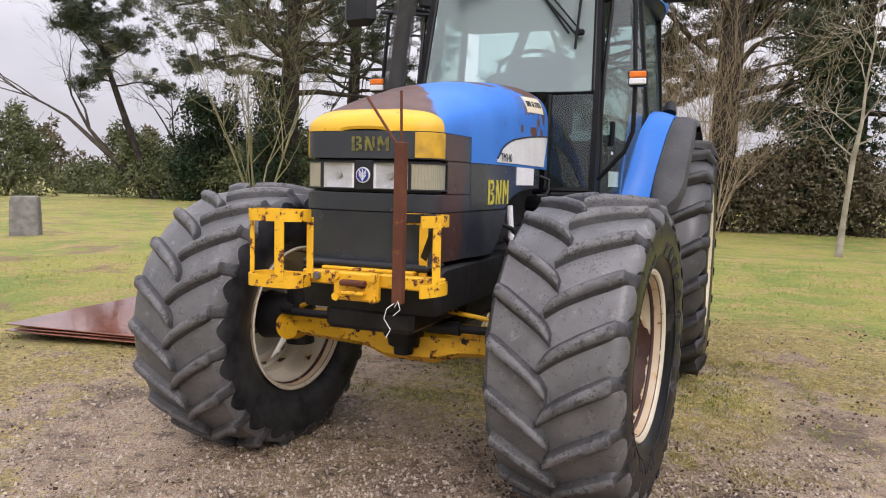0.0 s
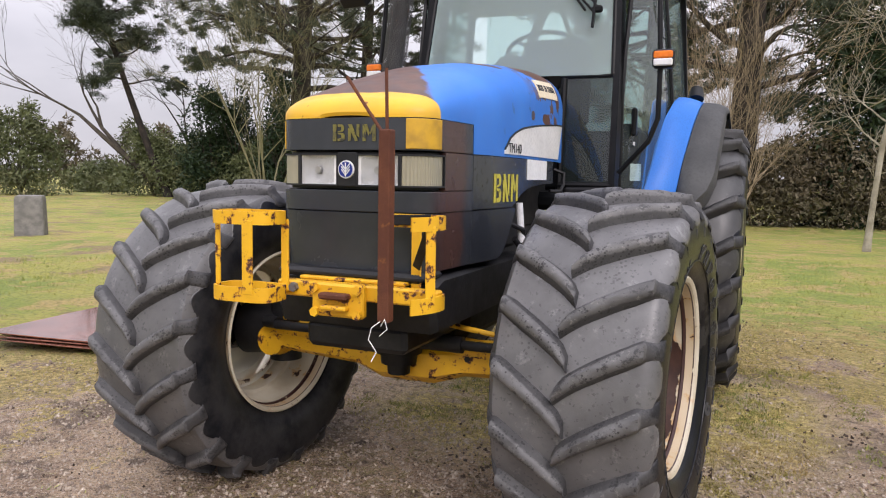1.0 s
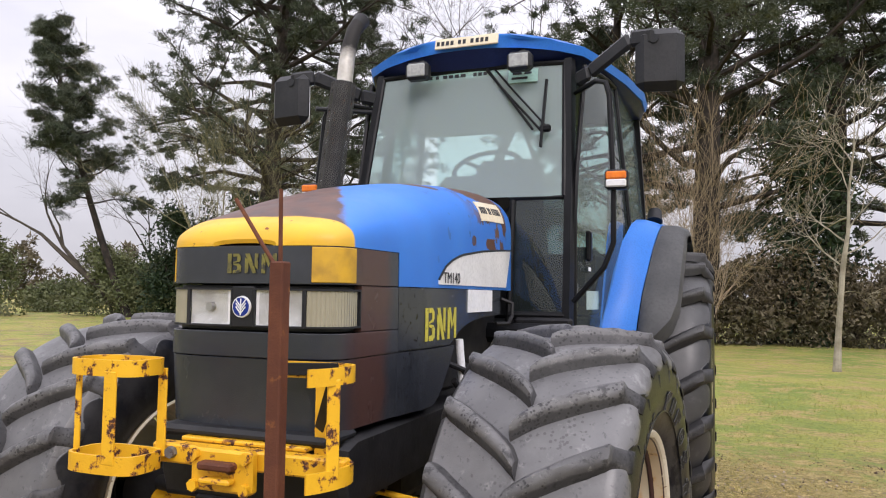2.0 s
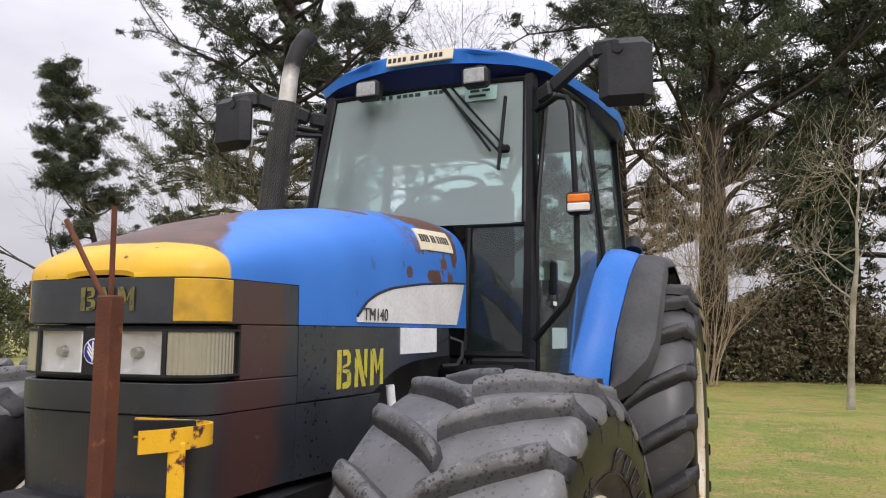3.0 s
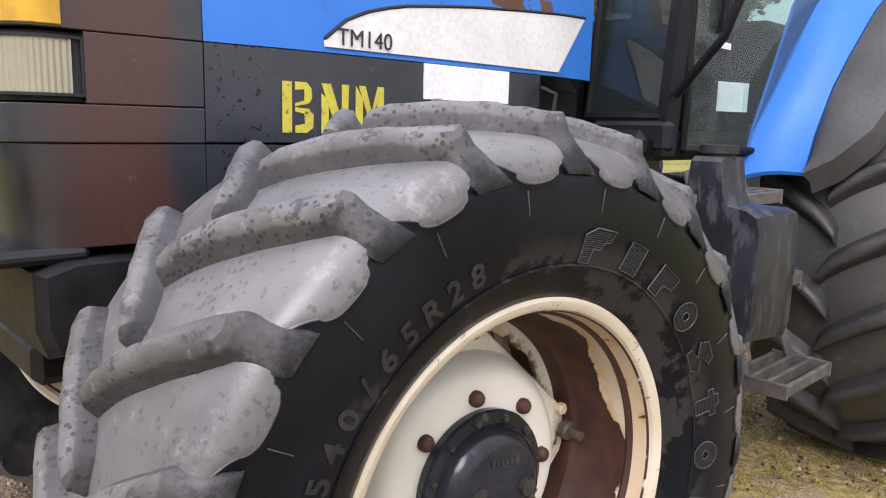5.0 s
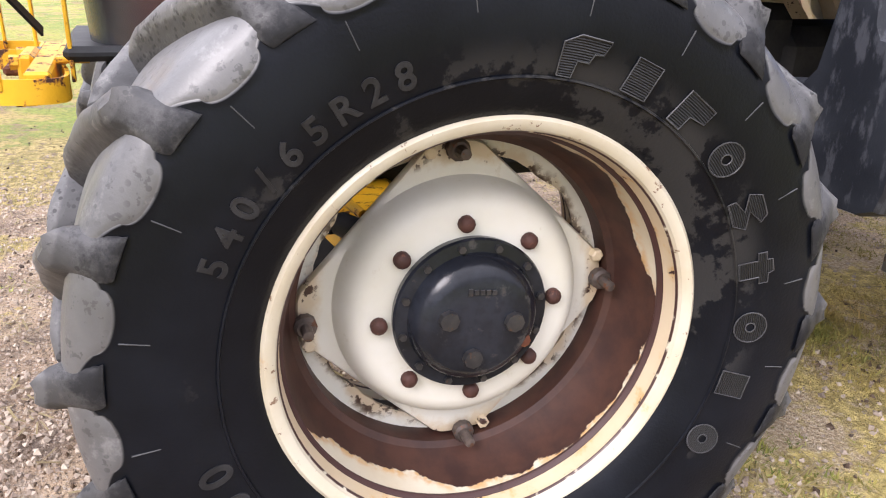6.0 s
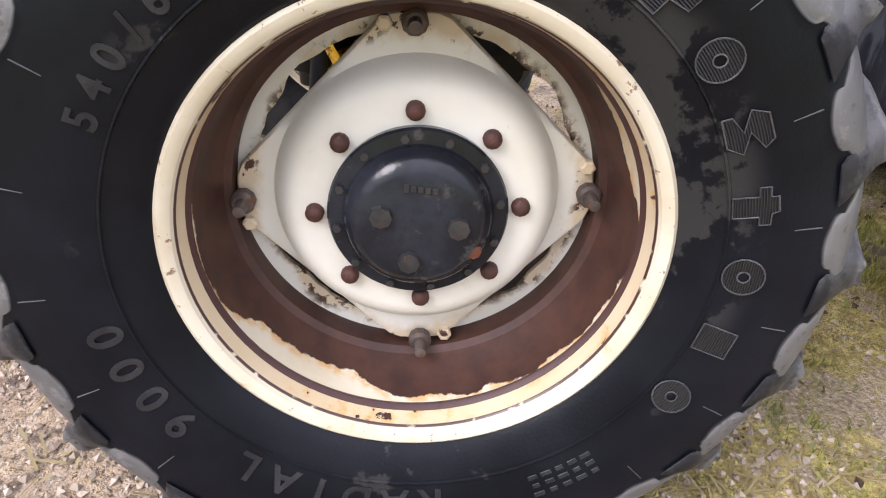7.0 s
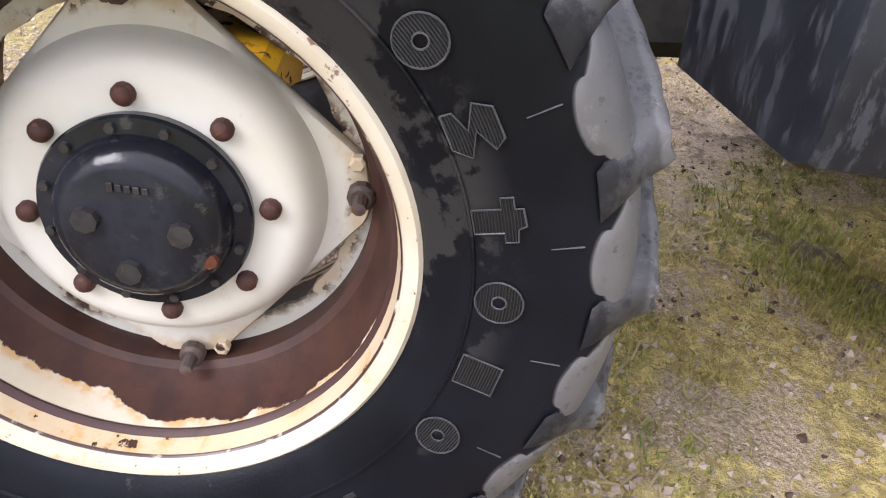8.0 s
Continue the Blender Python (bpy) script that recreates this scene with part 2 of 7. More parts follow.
def make_rubber(n_lug, phase, r_mid, r_swing, dust=1.0, side_dust=0.0):
    """Tyre carcass: black side; pale dusty scoops between the lugs, cut off by a crisp moulded edge."""
    k = Nodes("tyre_rubber")
    x, y, z = k.xyz()
    rr = k.math("POWER", k.math("ADD", k.math("MULTIPLY", y, y), k.math("MULTIPLY", z, z)), 0.5)
    wave = k.math("COSINE", k.math("MULTIPLY", k.math("SUBTRACT", k.math("ARCTAN2", z, y), phase), n_lug))
    broad = k.math("MULTIPLY", k.math("POWER", k.math("MAXIMUM", k.math("MULTIPLY", wave, -1.0), 0.0), 0.38), -1.0)
    wave = k.math("ADD", k.math("MAXIMUM", wave, 0.0), broad)
    edge = k.math("ADD", r_mid, k.math("MULTIPLY", wave, r_swing))
    side = k.mix(k.step(k.noise(5, 5), 0.35, 0.7), (0.0038, 0.0046, 0.0072), (0.0080, 0.0095, 0.0140))
    side = k.mix(k.math("MULTIPLY", k.step(k.noise(9, 6, 0.65), 0.25, 0.65), side_dust), side, (0.048, 0.047, 0.048))
    film = k.math("MULTIPLY", k.step(k.math("ADD", k.noise(8, 7, 0.65), k.math("MULTIPLY", k.step(k.math("ADD", y, z), 0.15, 0.5), 0.14)), 0.60, 0.64), k.step(rr, r_mid * 0.84, r_mid * 0.74))
    side = k.mix(k.math("MULTIPLY", film, 0.6), side, (0.045, 0.044, 0.043))
    tread = k.mix(k.step(k.noise(5, 6, 0.6), 0.3, 0.72), tuple(dust * q for q in (0.088, 0.087, 0.090)), tuple(dust * q for q in (0.142, 0.141, 0.144)))
    smear = k.step(k.noise(16, 7, 0.7), 0.56, 0.70)
    tread = k.mix(k.math("MULTIPLY", smear, 0.55), tread, tuple(dust * q for q in (0.27, 0.27, 0.27)))
    spots = k.math("MULTIPLY", k.step(k.voronoi(60), 0.30, 0.24), k.step(k.noise(7, 4), 0.47, 0.60))
    spots = k.math("MAXIMUM", spots, k.step(k.noise(46, 5, 0.65), 0.60, 0.64))
    tread = k.mix(k.math("MULTIPLY", spots, 0.6), tread, (0.035, 0.035, 0.038))
    wet = k.math("MULTIPLY", k.step(k.noise(4.5, 5, 0.6), 0.36, 0.46), k.step(k.math("ABSOLUTE", x), 0.16, 0.20))
    dusty = k.step(k.math("SUBTRACT", rr, edge), -0.0025, 0.0025)
    k.set("Base Color", k.mix(dusty, side, tread))
    rough = k.math("ADD", 0.30, k.math("MULTIPLY", dusty, k.math("ADD", 0.10, k.math("MULTIPLY", k.noise(12, 5), 0.24))))
    k.set("Roughness", k.math("SUBTRACT", rough, k.math("MULTIPLY", k.math("MULTIPLY", wet, dusty), 0.12)))
    k.set("Specular IOR Level", k.math("ADD", 0.19, k.math("MULTIPLY", dusty, 0.56)))
    k.bump(k.math("ADD", k.math("MULTIPLY", dusty, -1.2), k.math("MULTIPLY", k.noise(180, 3), 0.15)), 0.5, 0.006)
    return k.m


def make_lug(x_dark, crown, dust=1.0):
    """Lug rubber: grey and scuffed on the tread, black and blotchy on the shoulder, with shade painted on the flanks.
    """
    k = Nodes("lug_rubber")
    add = k.n.new("ShaderNodeVectorMath")
    add.operation = "ADD"
    shift = k.math("MULTIPLY", k.rand(), 19.0)
    comb = k.n.new("ShaderNodeCombineXYZ")
    k.l.new(shift, comb.inputs[0])
    k.l.new(shift, comb.inputs[1])
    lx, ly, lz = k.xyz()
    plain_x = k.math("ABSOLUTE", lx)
    crown_offset = k.math("SUBTRACT", k.math("ADD", k.math("POWER", k.math("ADD", k.math("MULTIPLY", ly, ly), k.math("MULTIPLY", lz, lz)), 0.5), k.math("MULTIPLY", k.math("MULTIPLY", lx, lx), 0.36)), crown)
    k.l.new(k.v, add.inputs[0])
    k.l.new(comb.outputs[0], add.inputs[1])
    k.v = add.outputs[0]
    grey = k.mix(k.step(k.noise(7, 6, 0.6), 0.3, 0.72), tuple(dust * q for q in (0.075, 0.074, 0.076)), tuple(dust * q for q in (0.145, 0.143, 0.145)))
    grey = k.mix(k.math("MULTIPLY", k.step(k.noise(26, 7, 0.75), 0.54, 0.62), 0.75), grey, (0.022, 0.022, 0.024))
    grey = k.mix(k.math("MULTIPLY", k.step(k.noise(38, 8, 0.78), 0.55, 0.66), 0.4), grey, tuple(dust * q for q in (0.31, 0.305, 0.29)))
    grey = k.mix(k.math("MULTIPLY", k.math("MULTIPLY", k.step(k.voronoi(75), 0.34, 0.24), k.step(k.noise(9, 4), 0.44, 0.56)), 0.8), grey, (0.018, 0.018, 0.020))
    # shade on the lug sides, put in as darker colour below the crown
    flank_shade = k.step(k.math("ADD", crown_offset, k.math("MULTIPLY", k.math("SUBTRACT", k.noise(30, 6, 0.7), 0.5), 0.02)), -0.010, -0.018)
    grey = k.mix(k.math("MULTIPLY", flank_shade, 0.6), grey, (0.020, 0.020, 0.022))
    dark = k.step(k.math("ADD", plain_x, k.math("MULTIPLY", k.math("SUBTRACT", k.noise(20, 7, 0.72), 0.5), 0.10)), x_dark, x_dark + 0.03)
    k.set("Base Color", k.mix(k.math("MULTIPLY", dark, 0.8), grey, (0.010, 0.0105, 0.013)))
    k.set("Roughness", k.math("ADD", 0.40, k.math("MULTIPLY", k.noise(20, 5), 0.24)))
    k.set("Specular IOR Level", k.math("SUBTRACT", 0.42, k.math("MULTIPLY", dark, 0.2)))
    k.bump(k.math("ADD", k.noise(24, 5, 0.6), k.math("MULTIPLY", k.noise(110, 4, 0.7), 0.2)), 0.3, 0.008)
    return k.m


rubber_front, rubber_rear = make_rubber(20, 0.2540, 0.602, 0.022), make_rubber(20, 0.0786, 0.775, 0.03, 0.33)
rubber_dusty = make_rubber(20, 0.2540, 0.612, 0.018, 0.9, 0.75)
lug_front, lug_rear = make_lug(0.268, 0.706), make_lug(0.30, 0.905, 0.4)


def make_ribbed_rubber():
    """Black rubber with fine moulded ribs."""
    k = Nodes("ribbed_rubber")
    x, y, z = k.xyz()
    rr = k.math("POWER", k.math("ADD", k.math("MULTIPLY", y, y), k.math("MULTIPLY", z, z)), 0.5)
    w = k.math("SINE", k.math("MULTIPLY", rr, 1700))
    k.set("Base Color", k.mix(k.step(w, -0.3, 0.6), (0.007, 0.0075, 0.0085), (0.024, 0.025, 0.028)))
    k.set("Roughness", 0.5)
    k.bump(w, 0.8, 0.002)
    return k.m


ribbed_rubber = make_ribbed_rubber()
# lighter rubber for block outlines: the light on raised edges, painted in
edge_glint = plain("edge_glint", (0.05, 0.051, 0.055), (0.085, 0.086, 0.09), 20, 0.34, fine=300)
letter_rubber = plain("letter_rubber", (0.018, 0.0185, 0.021), (0.036, 0.037, 0.041), 20, 0.36, fine=300)


def make_rim(bare):
    """Cream wheel paint flaking off to brown rust, most of it on the barrel."""
    k = Nodes("wheel_paint")
    x, y, z = k.xyz()
    ax = k.math("ABSOLUTE", x)
    cream = k.mix(k.step(k.noise(5, 5), 0.35, 0.7), (0.65, 0.60, 0.48), (0.55, 0.47, 0.33))
    rusty = k.mix(k.step(k.noise(18, 6), 0.3, 0.7), (0.032, 0.012, 0.009), (0.062, 0.024, 0.015))
    f = k.noise(5.2, 9, 0.62)
    barrel = k.step(ax, 0.196, 0.188)
    streak = k.math("MULTIPLY", k.step(ax, 0.150, 0.158), k.step(ax, 0.172, 0.166))
    lim = k.math("ADD", k.math("SUBTRACT", 0.615, k.math("MULTIPLY", barrel, bare)), k.math("MULTIPLY", streak, 0.13))
    ridge = k.math("MULTIPLY", k.step(ax, 0.1865, 0.1885), k.step(ax, 0.197, 0.1945))
    band = k.math("MULTIPLY", k.step(ax, 0.198, 0.202), k.step(ax, 0.2335, 0.2315))
    lim = k.math("SUBTRACT", lim, k.math("MULTIPLY", band, 0.035))
    groove = k.math("MULTIPLY", k.step(ax, 0.2315, 0.2330), k.step(ax, 0.2375, 0.2360))
    groove = k.math("MAXIMUM", groove, k.math("MULTIPLY", k.step(ax, 0.1845, 0.1865), k.step(ax, 0.2025, 0.2005)))
    d = k.math("SUBTRACT", f, lim)
    if bare > 0.1:
        # paint clings below the ridge in a ragged line that widens to a few large flakes
        th = k.math("ARCTAN2", z, y)
        reach = k.math("ADD", -0.004, 0.0)
        for mid, half, deep in ((238, 34, 0.058), (284, 20, 0.016), (320, 40, 0.008), (28, 26, 0.050), (72, 30, 0.060), (200, 40, 0.008)):
            hump = k.step(k.math("COSINE", k.math("SUBTRACT", th, radians(mid))), math.cos(radians(half)), 1.0)
            reach = k.math("ADD", reach, k.math("MULTIPLY", hump, deep))
        inset = k.math("ADD", k.math("SUBTRACT", 0.187, ax), k.math("MULTIPLY", k.math("SUBTRACT", k.noise(13, 8, 0.65), 0.5), 0.062))
        bare_metal = k.step(k.math("SUBTRACT", inset, reach), -0.002, 0.002)
        bare_metal = k.math("MAXIMUM", bare_metal, k.step(ax, 0.186, 0.1875))
        inside = k.step(ax, 0.203, 0.200)
        d = k.math("ADD", k.math("MULTIPLY", d, k.math("SUBTRACT", 1.0, inside)), k.math("MULTIPLY", inside, k.math("MULTIPLY", k.math("ADD", k.math("SUBTRACT", inset, reach), k.math("MULTIPLY", k.step(ax, 0.186, 0.1875), 0.3)), 2.0)))
    flake = k.step(d, 0.0, 0.007)
    stain = k.math("MULTIPLY", k.step(d, -0.05, 0.0), k.step(k.noise(40, 4), 0.35, 0.6))
    col = k.mix(k.math("MULTIPLY", stain, 0.8), cream, (0.55, 0.30, 0.09))
    col = k.mix(k.math("MULTIPLY", band, 0.4), col, (0.58, 0.38, 0.17))
    speck = k.math("MULTIPLY", k.step(k.noise(34, 6, 0.7), 0.62, 0.66), k.step(ax, 0.225, 0.235))
    col = k.mix(k.math("MULTIPLY", speck, 0.85), col, (0.16, 0.07, 0.03))
    col = k.mix(flake, col, rusty)
    col = k.mix(k.math("MULTIPLY", groove, k.step(k.noise(30, 5), 0.30, 0.42)), col, (0.05, 0.02, 0.018))
    k.set("Base Color", col)
    k.set("Roughness", k.math("ADD", 0.34, k.math("MULTIPLY", flake, 0.22)))
    k.bump(k.math("SUBTRACT", k.math("MULTIPLY", k.noise(60, 4), 0.3), flake), 0.5, 0.004)
    return k.m


rim_paint, rim_paint_sound = make_rim(0.19), make_rim(-0.04)
def make_disc(name, r_edge, inwards=False):
    """Off-white wheel paint, stained orange and chipped near its edge."""
    k = Nodes(name)
    x, y, z = k.xyz()
    rr = k.math("POWER", k.math("ADD", k.math("MULTIPLY", y, y), k.math("MULTIPLY", z, z)), 0.5)
    col = k.mix(k.step(k.noise(4, 5), 0.35, 0.7), (0.74, 0.73, 0.67), (0.66, 0.64, 0.55))
    col = k.mix(k.math("MULTIPLY", k.step(k.noise(26, 7, 0.7), 0.60, 0.72), 0.35), col, (0.45, 0.38, 0.25))
    near = k.step(k.math("ADD", rr, k.math("MULTIPLY", k.math("SUBTRACT", k.noise(9, 6, 0.65), 0.5), 0.10)), r_edge - 0.012, r_edge + 0.016)
    if inwards:
        near = k.math("SUBTRACT", 1.0, near)
    col = k.mix(k.math("MULTIPLY", near, 0.6), col, (0.50, 0.34, 0.15))
    chip = k.math("MULTIPLY", k.step(k.noise(20, 7, 0.65), 0.50 if inwards else 0.58, 0.53 if inwards else 0.61), near)
    col = k.mix(chip, col, (0.05, 0.022, 0.015))
    k.set("Base Color", col)
    k.set("Roughness", k.math("ADD", 0.36, k.math("MULTIPLY", k.noise(14, 4), 0.16)))
    k.bump(k.math("SUBTRACT", k.math("MULTIPLY", k.noise(70, 3), 0.2), chip), 0.3, 0.003)
    return k.m


disc_paint, flange_paint = make_disc("disc_paint", 0.268), make_disc("flange_paint", 0.283, True)
hub_black = plain("hub_black", (0.010, 0.0115, 0.016), (0.022, 0.025, 0.034), 9, 0.17, dirt=(0.05, 0.048, 0.05), dirt_at=0.58)
nut_rust = plain("nut_rust", (0.085, 0.036, 0.028), (0.05, 0.024, 0.020), 30, 0.6, fine=160, bump=0.4, dirt=(0.14, 0.06, 0.04), dirt_at=0.6)
bolt_rusty = plain("bolt_rusty", (0.07, 0.055, 0.048), (0.13, 0.10, 0.085), 30, 0.6, 0.2, dirt=(0.12, 0.05, 0.025), dirt_at=0.55)
bolt_grey = plain("bolt_grey", (0.03, 0.03, 0.034), (0.055, 0.052, 0.05), 30, 0.4, 0.3, dirt=(0.09, 0.05, 0.03), dirt_at=0.58)


def make_glass(name, tint, rough=0.02, sky_haze=0.0):
    m = bpy.data.materials.new(name)
    m.use_nodes = True
    n, l = m.node_tree.nodes, m.node_tree.links
    n.clear()
    out, mixn = n.new("ShaderNodeOutputMaterial"), n.new("ShaderNodeMixShader")
    tr, gl, fr = n.new("ShaderNodeBsdfTransparent"), n.new("ShaderNodeBsdfGlossy"), n.new("ShaderNodeLayerWeight")
    pw, sc = n.new("ShaderNodeMath"), n.new("ShaderNodeMath")
    pw.operation, sc.operation = "POWER", "MULTIPLY_ADD"
    pw.inputs[1].default_value, sc.inputs[1].default_value, sc.inputs[2].default_value = 3.5, 0.7, 0.05
    tr.inputs["Color"].default_value = (*tint, 1)
    gl.inputs["Roughness"].default_value = rough
    fr.inputs["Blend"].default_value = 0.5
    l.new(fr.outputs["Facing"], pw.inputs[0])
    l.new(pw.outputs[0], sc.inputs[0])
    l.new(sc.outputs[0], mixn.inputs[0])
    l.new(tr.outputs[0], mixn.inputs[1])
    l.new(gl.outputs[0], mixn.inputs[2])
    # pale diffuse layer: a dust film plus sky reflection painted as colour
    dust, film = n.new("ShaderNodeBsdfDiffuse"), n.new("ShaderNodeMixShader")
    dust.inputs["Color"].default_value = (0.60, 0.74, 0.74, 1)
    film.inputs[0].default_value = sky_haze
    l.new(mixn.outputs[0], film.inputs[1])
    l.new(dust.outputs[0], film.inputs[2])
    l.new(film.outputs[0], out.inputs["Surface"])
    return m


glass = make_glass("screen_glass", (0.80, 0.92, 0.90), 0.05, 0.30)
low_pane = make_glass("low_pane", (0.42, 0.48, 0.48), 0.015, 0.015)
door_pane = make_glass("door_pane", (0.66, 0.77, 0.75), 0.03, 0.05)


def clear_side(name, tint):
    """The inner face of a pane: tint only, no reflection, dust or painted sky haze."""
    m = bpy.data.materials.new(name)
    m.use_nodes = True
    n = m.node_tree.nodes
    n.clear()
    out, tr = n.new("ShaderNodeOutputMaterial"), n.new("ShaderNodeBsdfTransparent")
    tr.inputs["Color"].default_value = (*tint, 1)
    m.node_tree.links.new(tr.outputs[0], out.inputs["Surface"])
    return m


clear_inner = clear_side("clear_inner", (0.86, 0.93, 0.91))


def face_inner(ob, outward):
    """Give the pane's inner face the clear material."""
    ob.data.materials.append(clear_inner)
    for p in ob.data.polygons:
        if p.normal.dot(Vector(outward)) < -0.3:
            p.material_index = 1


lens_glass = make_glass("lens_glass", (0.9, 0.9, 0.9), 0.05)
mirror_metal = plain("lamp_reflector", (0.92, 0.93, 0.95), (0.80, 0.81, 0.84), 14, 0.25, 0.15, fine=40, bump=0.5)


def make_ribbed():
    """Yellowed fluted lamp lens."""
    k = Nodes("fluted_lens")
    x, y, z = k.xyz()
    w = k.math("SINE", k.math("MULTIPLY", k.math("ADD", y, k.math("MULTIPLY", x, 0.6)), 520))
    col = k.mix(k.noise(10, 4), (0.26, 0.24, 0.17), (0.38, 0.36, 0.27))
    k.set("Base Color", col)
    k.set("Roughness", 0.25)
    k.bump(w, 0.6, 0.002)
    return k.m


fluted_lens = make_ribbed()
bark_pine = plain("bark_pine", (0.022, 0.019, 0.017), (0.055, 0.043, 0.035), 3, 0.9, fine=25, bump=0.8)
bark_pale = plain("bark_pale", (0.36, 0.33, 0.26), (0.20, 0.18, 0.13), 4, 0.85, fine=30, bump=0.6)
bark_grey = plain("bark_grey", (0.065, 0.056, 0.046), (0.11, 0.095, 0.075), 3, 0.9, fine=30, bump=0.6)
twig_tan = plain("twig_tan", (0.28, 0.22, 0.145), (0.38, 0.30, 0.20), 2, 0.9, fine=30, bump=0.3)
twig_moss = plain("twig_moss", (0.17, 0.16, 0.09), (0.27, 0.25, 0.15), 2, 0.9, fine=30, bump=0.3)
stone_grey = plain("stone_grey", (0.16, 0.155, 0.145), (0.25, 0.24, 0.22), 5, 0.9, fine=40, bump=0.8)


def foliage(name, c1, c2, c3):
    k = Nodes(name)
    col = k.mix(k.island(), c1, c2)
    col = k.mix(k.math("MULTIPLY", k.step(k.noise(0.7, 4), 0.45, 0.7), 0.7), col, c3)
    k.set("Base Color", col)
    k.set("Roughness", 0.6)
    k.set("Specular IOR Level", 0.3)
    return k.m


needle_green = foliage("needle_green", (0.030, 0.042, 0.026), (0.070, 0.088, 0.052), (0.115, 0.125, 0.08))
ivy_green = foliage("ivy_green", (0.012, 0.026, 0.012), (0.03, 0.055, 0.022), (0.04, 0.06, 0.025))
bush_green = foliage("bush_green", (0.07, 0.09, 0.038), (0.15, 0.17, 0.075), (0.17, 0.17, 0.09))
brush_brown = foliage("brush_brown", (0.07, 0.06, 0.035), (0.16, 0.13, 0.08), (0.09, 0.09, 0.045))
grass_green = foliage("grass_green", (0.19, 0.25, 0.05), (0.40, 0.40, 0.10), (0.46, 0.38, 0.14))
straw = foliage("straw", (0.22, 0.17, 0.08), (0.32, 0.26, 0.13), (0.16, 0.12, 0.06))


def make_pebble():
    k = Nodes("pebble")
    col = k.mix(k.step(k.island(), 0.0, 1.1), (0.12, 0.080, 0.056), (0.62, 0.53, 0.42))
    k.set("Base Color", k.mix(k.noise(120, 3), col, (0.36, 0.29, 0.23)))
    k.set("Roughness", 0.7)
    return k.m


pebble = make_pebble()


def make_ground():
    """Short winter grass worn to mossy gravel and damp earth where vehicles stand."""
    k = Nodes("ground_cover")
    x, y, z = k.xyz()
    big = k.noise(0.35, 6, 0.6)
    mid = k.noise(1.6, 7, 0.65)
    fine = k.noise(22, 6, 0.7)
    grit = k.noise(78, 4, 0.75)
    grass = k.mix(k.step(big, 0.38, 0.60), (0.23, 0.31, 0.045), (0.44, 0.41, 0.085))
    grass = k.mix(k.step(mid, 0.49, 0.59), grass, (0.50, 0.37, 0.14))
    grass = k.mix(k.math("MULTIPLY", k.step(k.noise(5.5, 6, 0.7), 0.50, 0.66), 0.35), grass, (0.16, 0.19, 0.045))
    grass = k.mix(k.math("MULTIPLY", k.step(k.noise(0.9, 6, 0.7), 0.54, 0.62), k.step(k.math("ADD", y, k.math("MULTIPLY", x, 1.1)), 3.0, 0.0)), grass, (0.30, 0.21, 0.12))
    grass = k.mix(k.math("MULTIPLY", k.step(fine, 0.47, 0.62), 0.55), grass, (0.09, 0.12, 0.03))
    grass = k.mix(k.math("MULTIPLY", k.step(grit, 0.54, 0.64), 0.4), grass, (0.55, 0.48, 0.2))
    earth = k.mix(k.step(mid, 0.35, 0.65), (0.33, 0.225, 0.145), (0.62, 0.46, 0.305))
    earth = k.mix(k.math("MULTIPLY", k.step(grit, 0.55, 0.63), 0.85), earth, (0.68, 0.60, 0.52))
    earth = k.mix(k.math("MULTIPLY", k.step(grit, 0.46, 0.37), 0.85), earth, (0.05, 0.034, 0.026))
    earth = k.mix(k.math("MULTIPLY", k.step(k.noise(1.1, 6, 0.65), 0.50, 0.60), 0.65), earth, (0.085, 0.058, 0.045))
    clod = k.noise(8.5, 7, 0.72)
    earth = k.mix(k.math("MULTIPLY", k.step(clod, 0.53, 0.62), 0.75), earth, (0.075, 0.05, 0.038))
    earth = k.mix(k.math("MULTIPLY", k.step(clod, 0.45, 0.36), 0.5), earth, (0.50, 0.41, 0.33))
    moss = k.mix(k.step(fine, 0.42, 0.60), (0.26, 0.21, 0.06), (0.60, 0.46, 0.18))
    moss = k.mix(k.math("MULTIPLY", k.step(grit, 0.46, 0.38), 0.7), moss, (0.10, 0.07, 0.035))
    # distance from the worn patch where the tractor stands
    dx, dy = k.math("SUBTRACT", x, 0.2), k.math("SUBTRACT", y, 0.6)
    d = k.math("POWER", k.math("ADD", k.math("MULTIPLY", k.math("MULTIPLY", dx, dx), 0.25), k.math("MULTIPLY", k.math("MULTIPLY", dy, dy), 0.25)), 0.5)
    d = k.math("ADD", d, k.math("MULTIPLY", k.math("SUBTRACT", mid, 0.5), 4.6))
    d = k.math("ADD", d, k.math("MULTIPLY", k.math("SUBTRACT", fine, 0.5), 1.6))
    # area under the tractor, coloured paler to offset its shade; also carries moss
    belly_lift = k.step(k.math("ADD", k.math("POWER", k.math("ADD", k.math("MULTIPLY", k.math("SUBTRACT", x, 0.5), k.math("SUBTRACT", x, 0.5)), k.math("MULTIPLY", k.math("SUBTRACT", y, 1.7), k.math("SUBTRACT", y, 1.7))), 0.5), k.math("MULTIPLY", k.math("SUBTRACT", mid, 0.5), 1.5)), 1.5, 1.0)
    pale = k.mix(k.step(grit, 0.4, 0.62), (0.46, 0.34, 0.20), (0.80, 0.68, 0.48))
    earth = k.mix(k.math("MULTIPLY", belly_lift, 0.6), earth, pale)
    moss = k.mix(k.math("MULTIPLY", belly_lift, 0.45), moss, (0.74, 0.56, 0.24))
    col = k.mix(k.step(d, 1.30, 1.6), earth, moss)
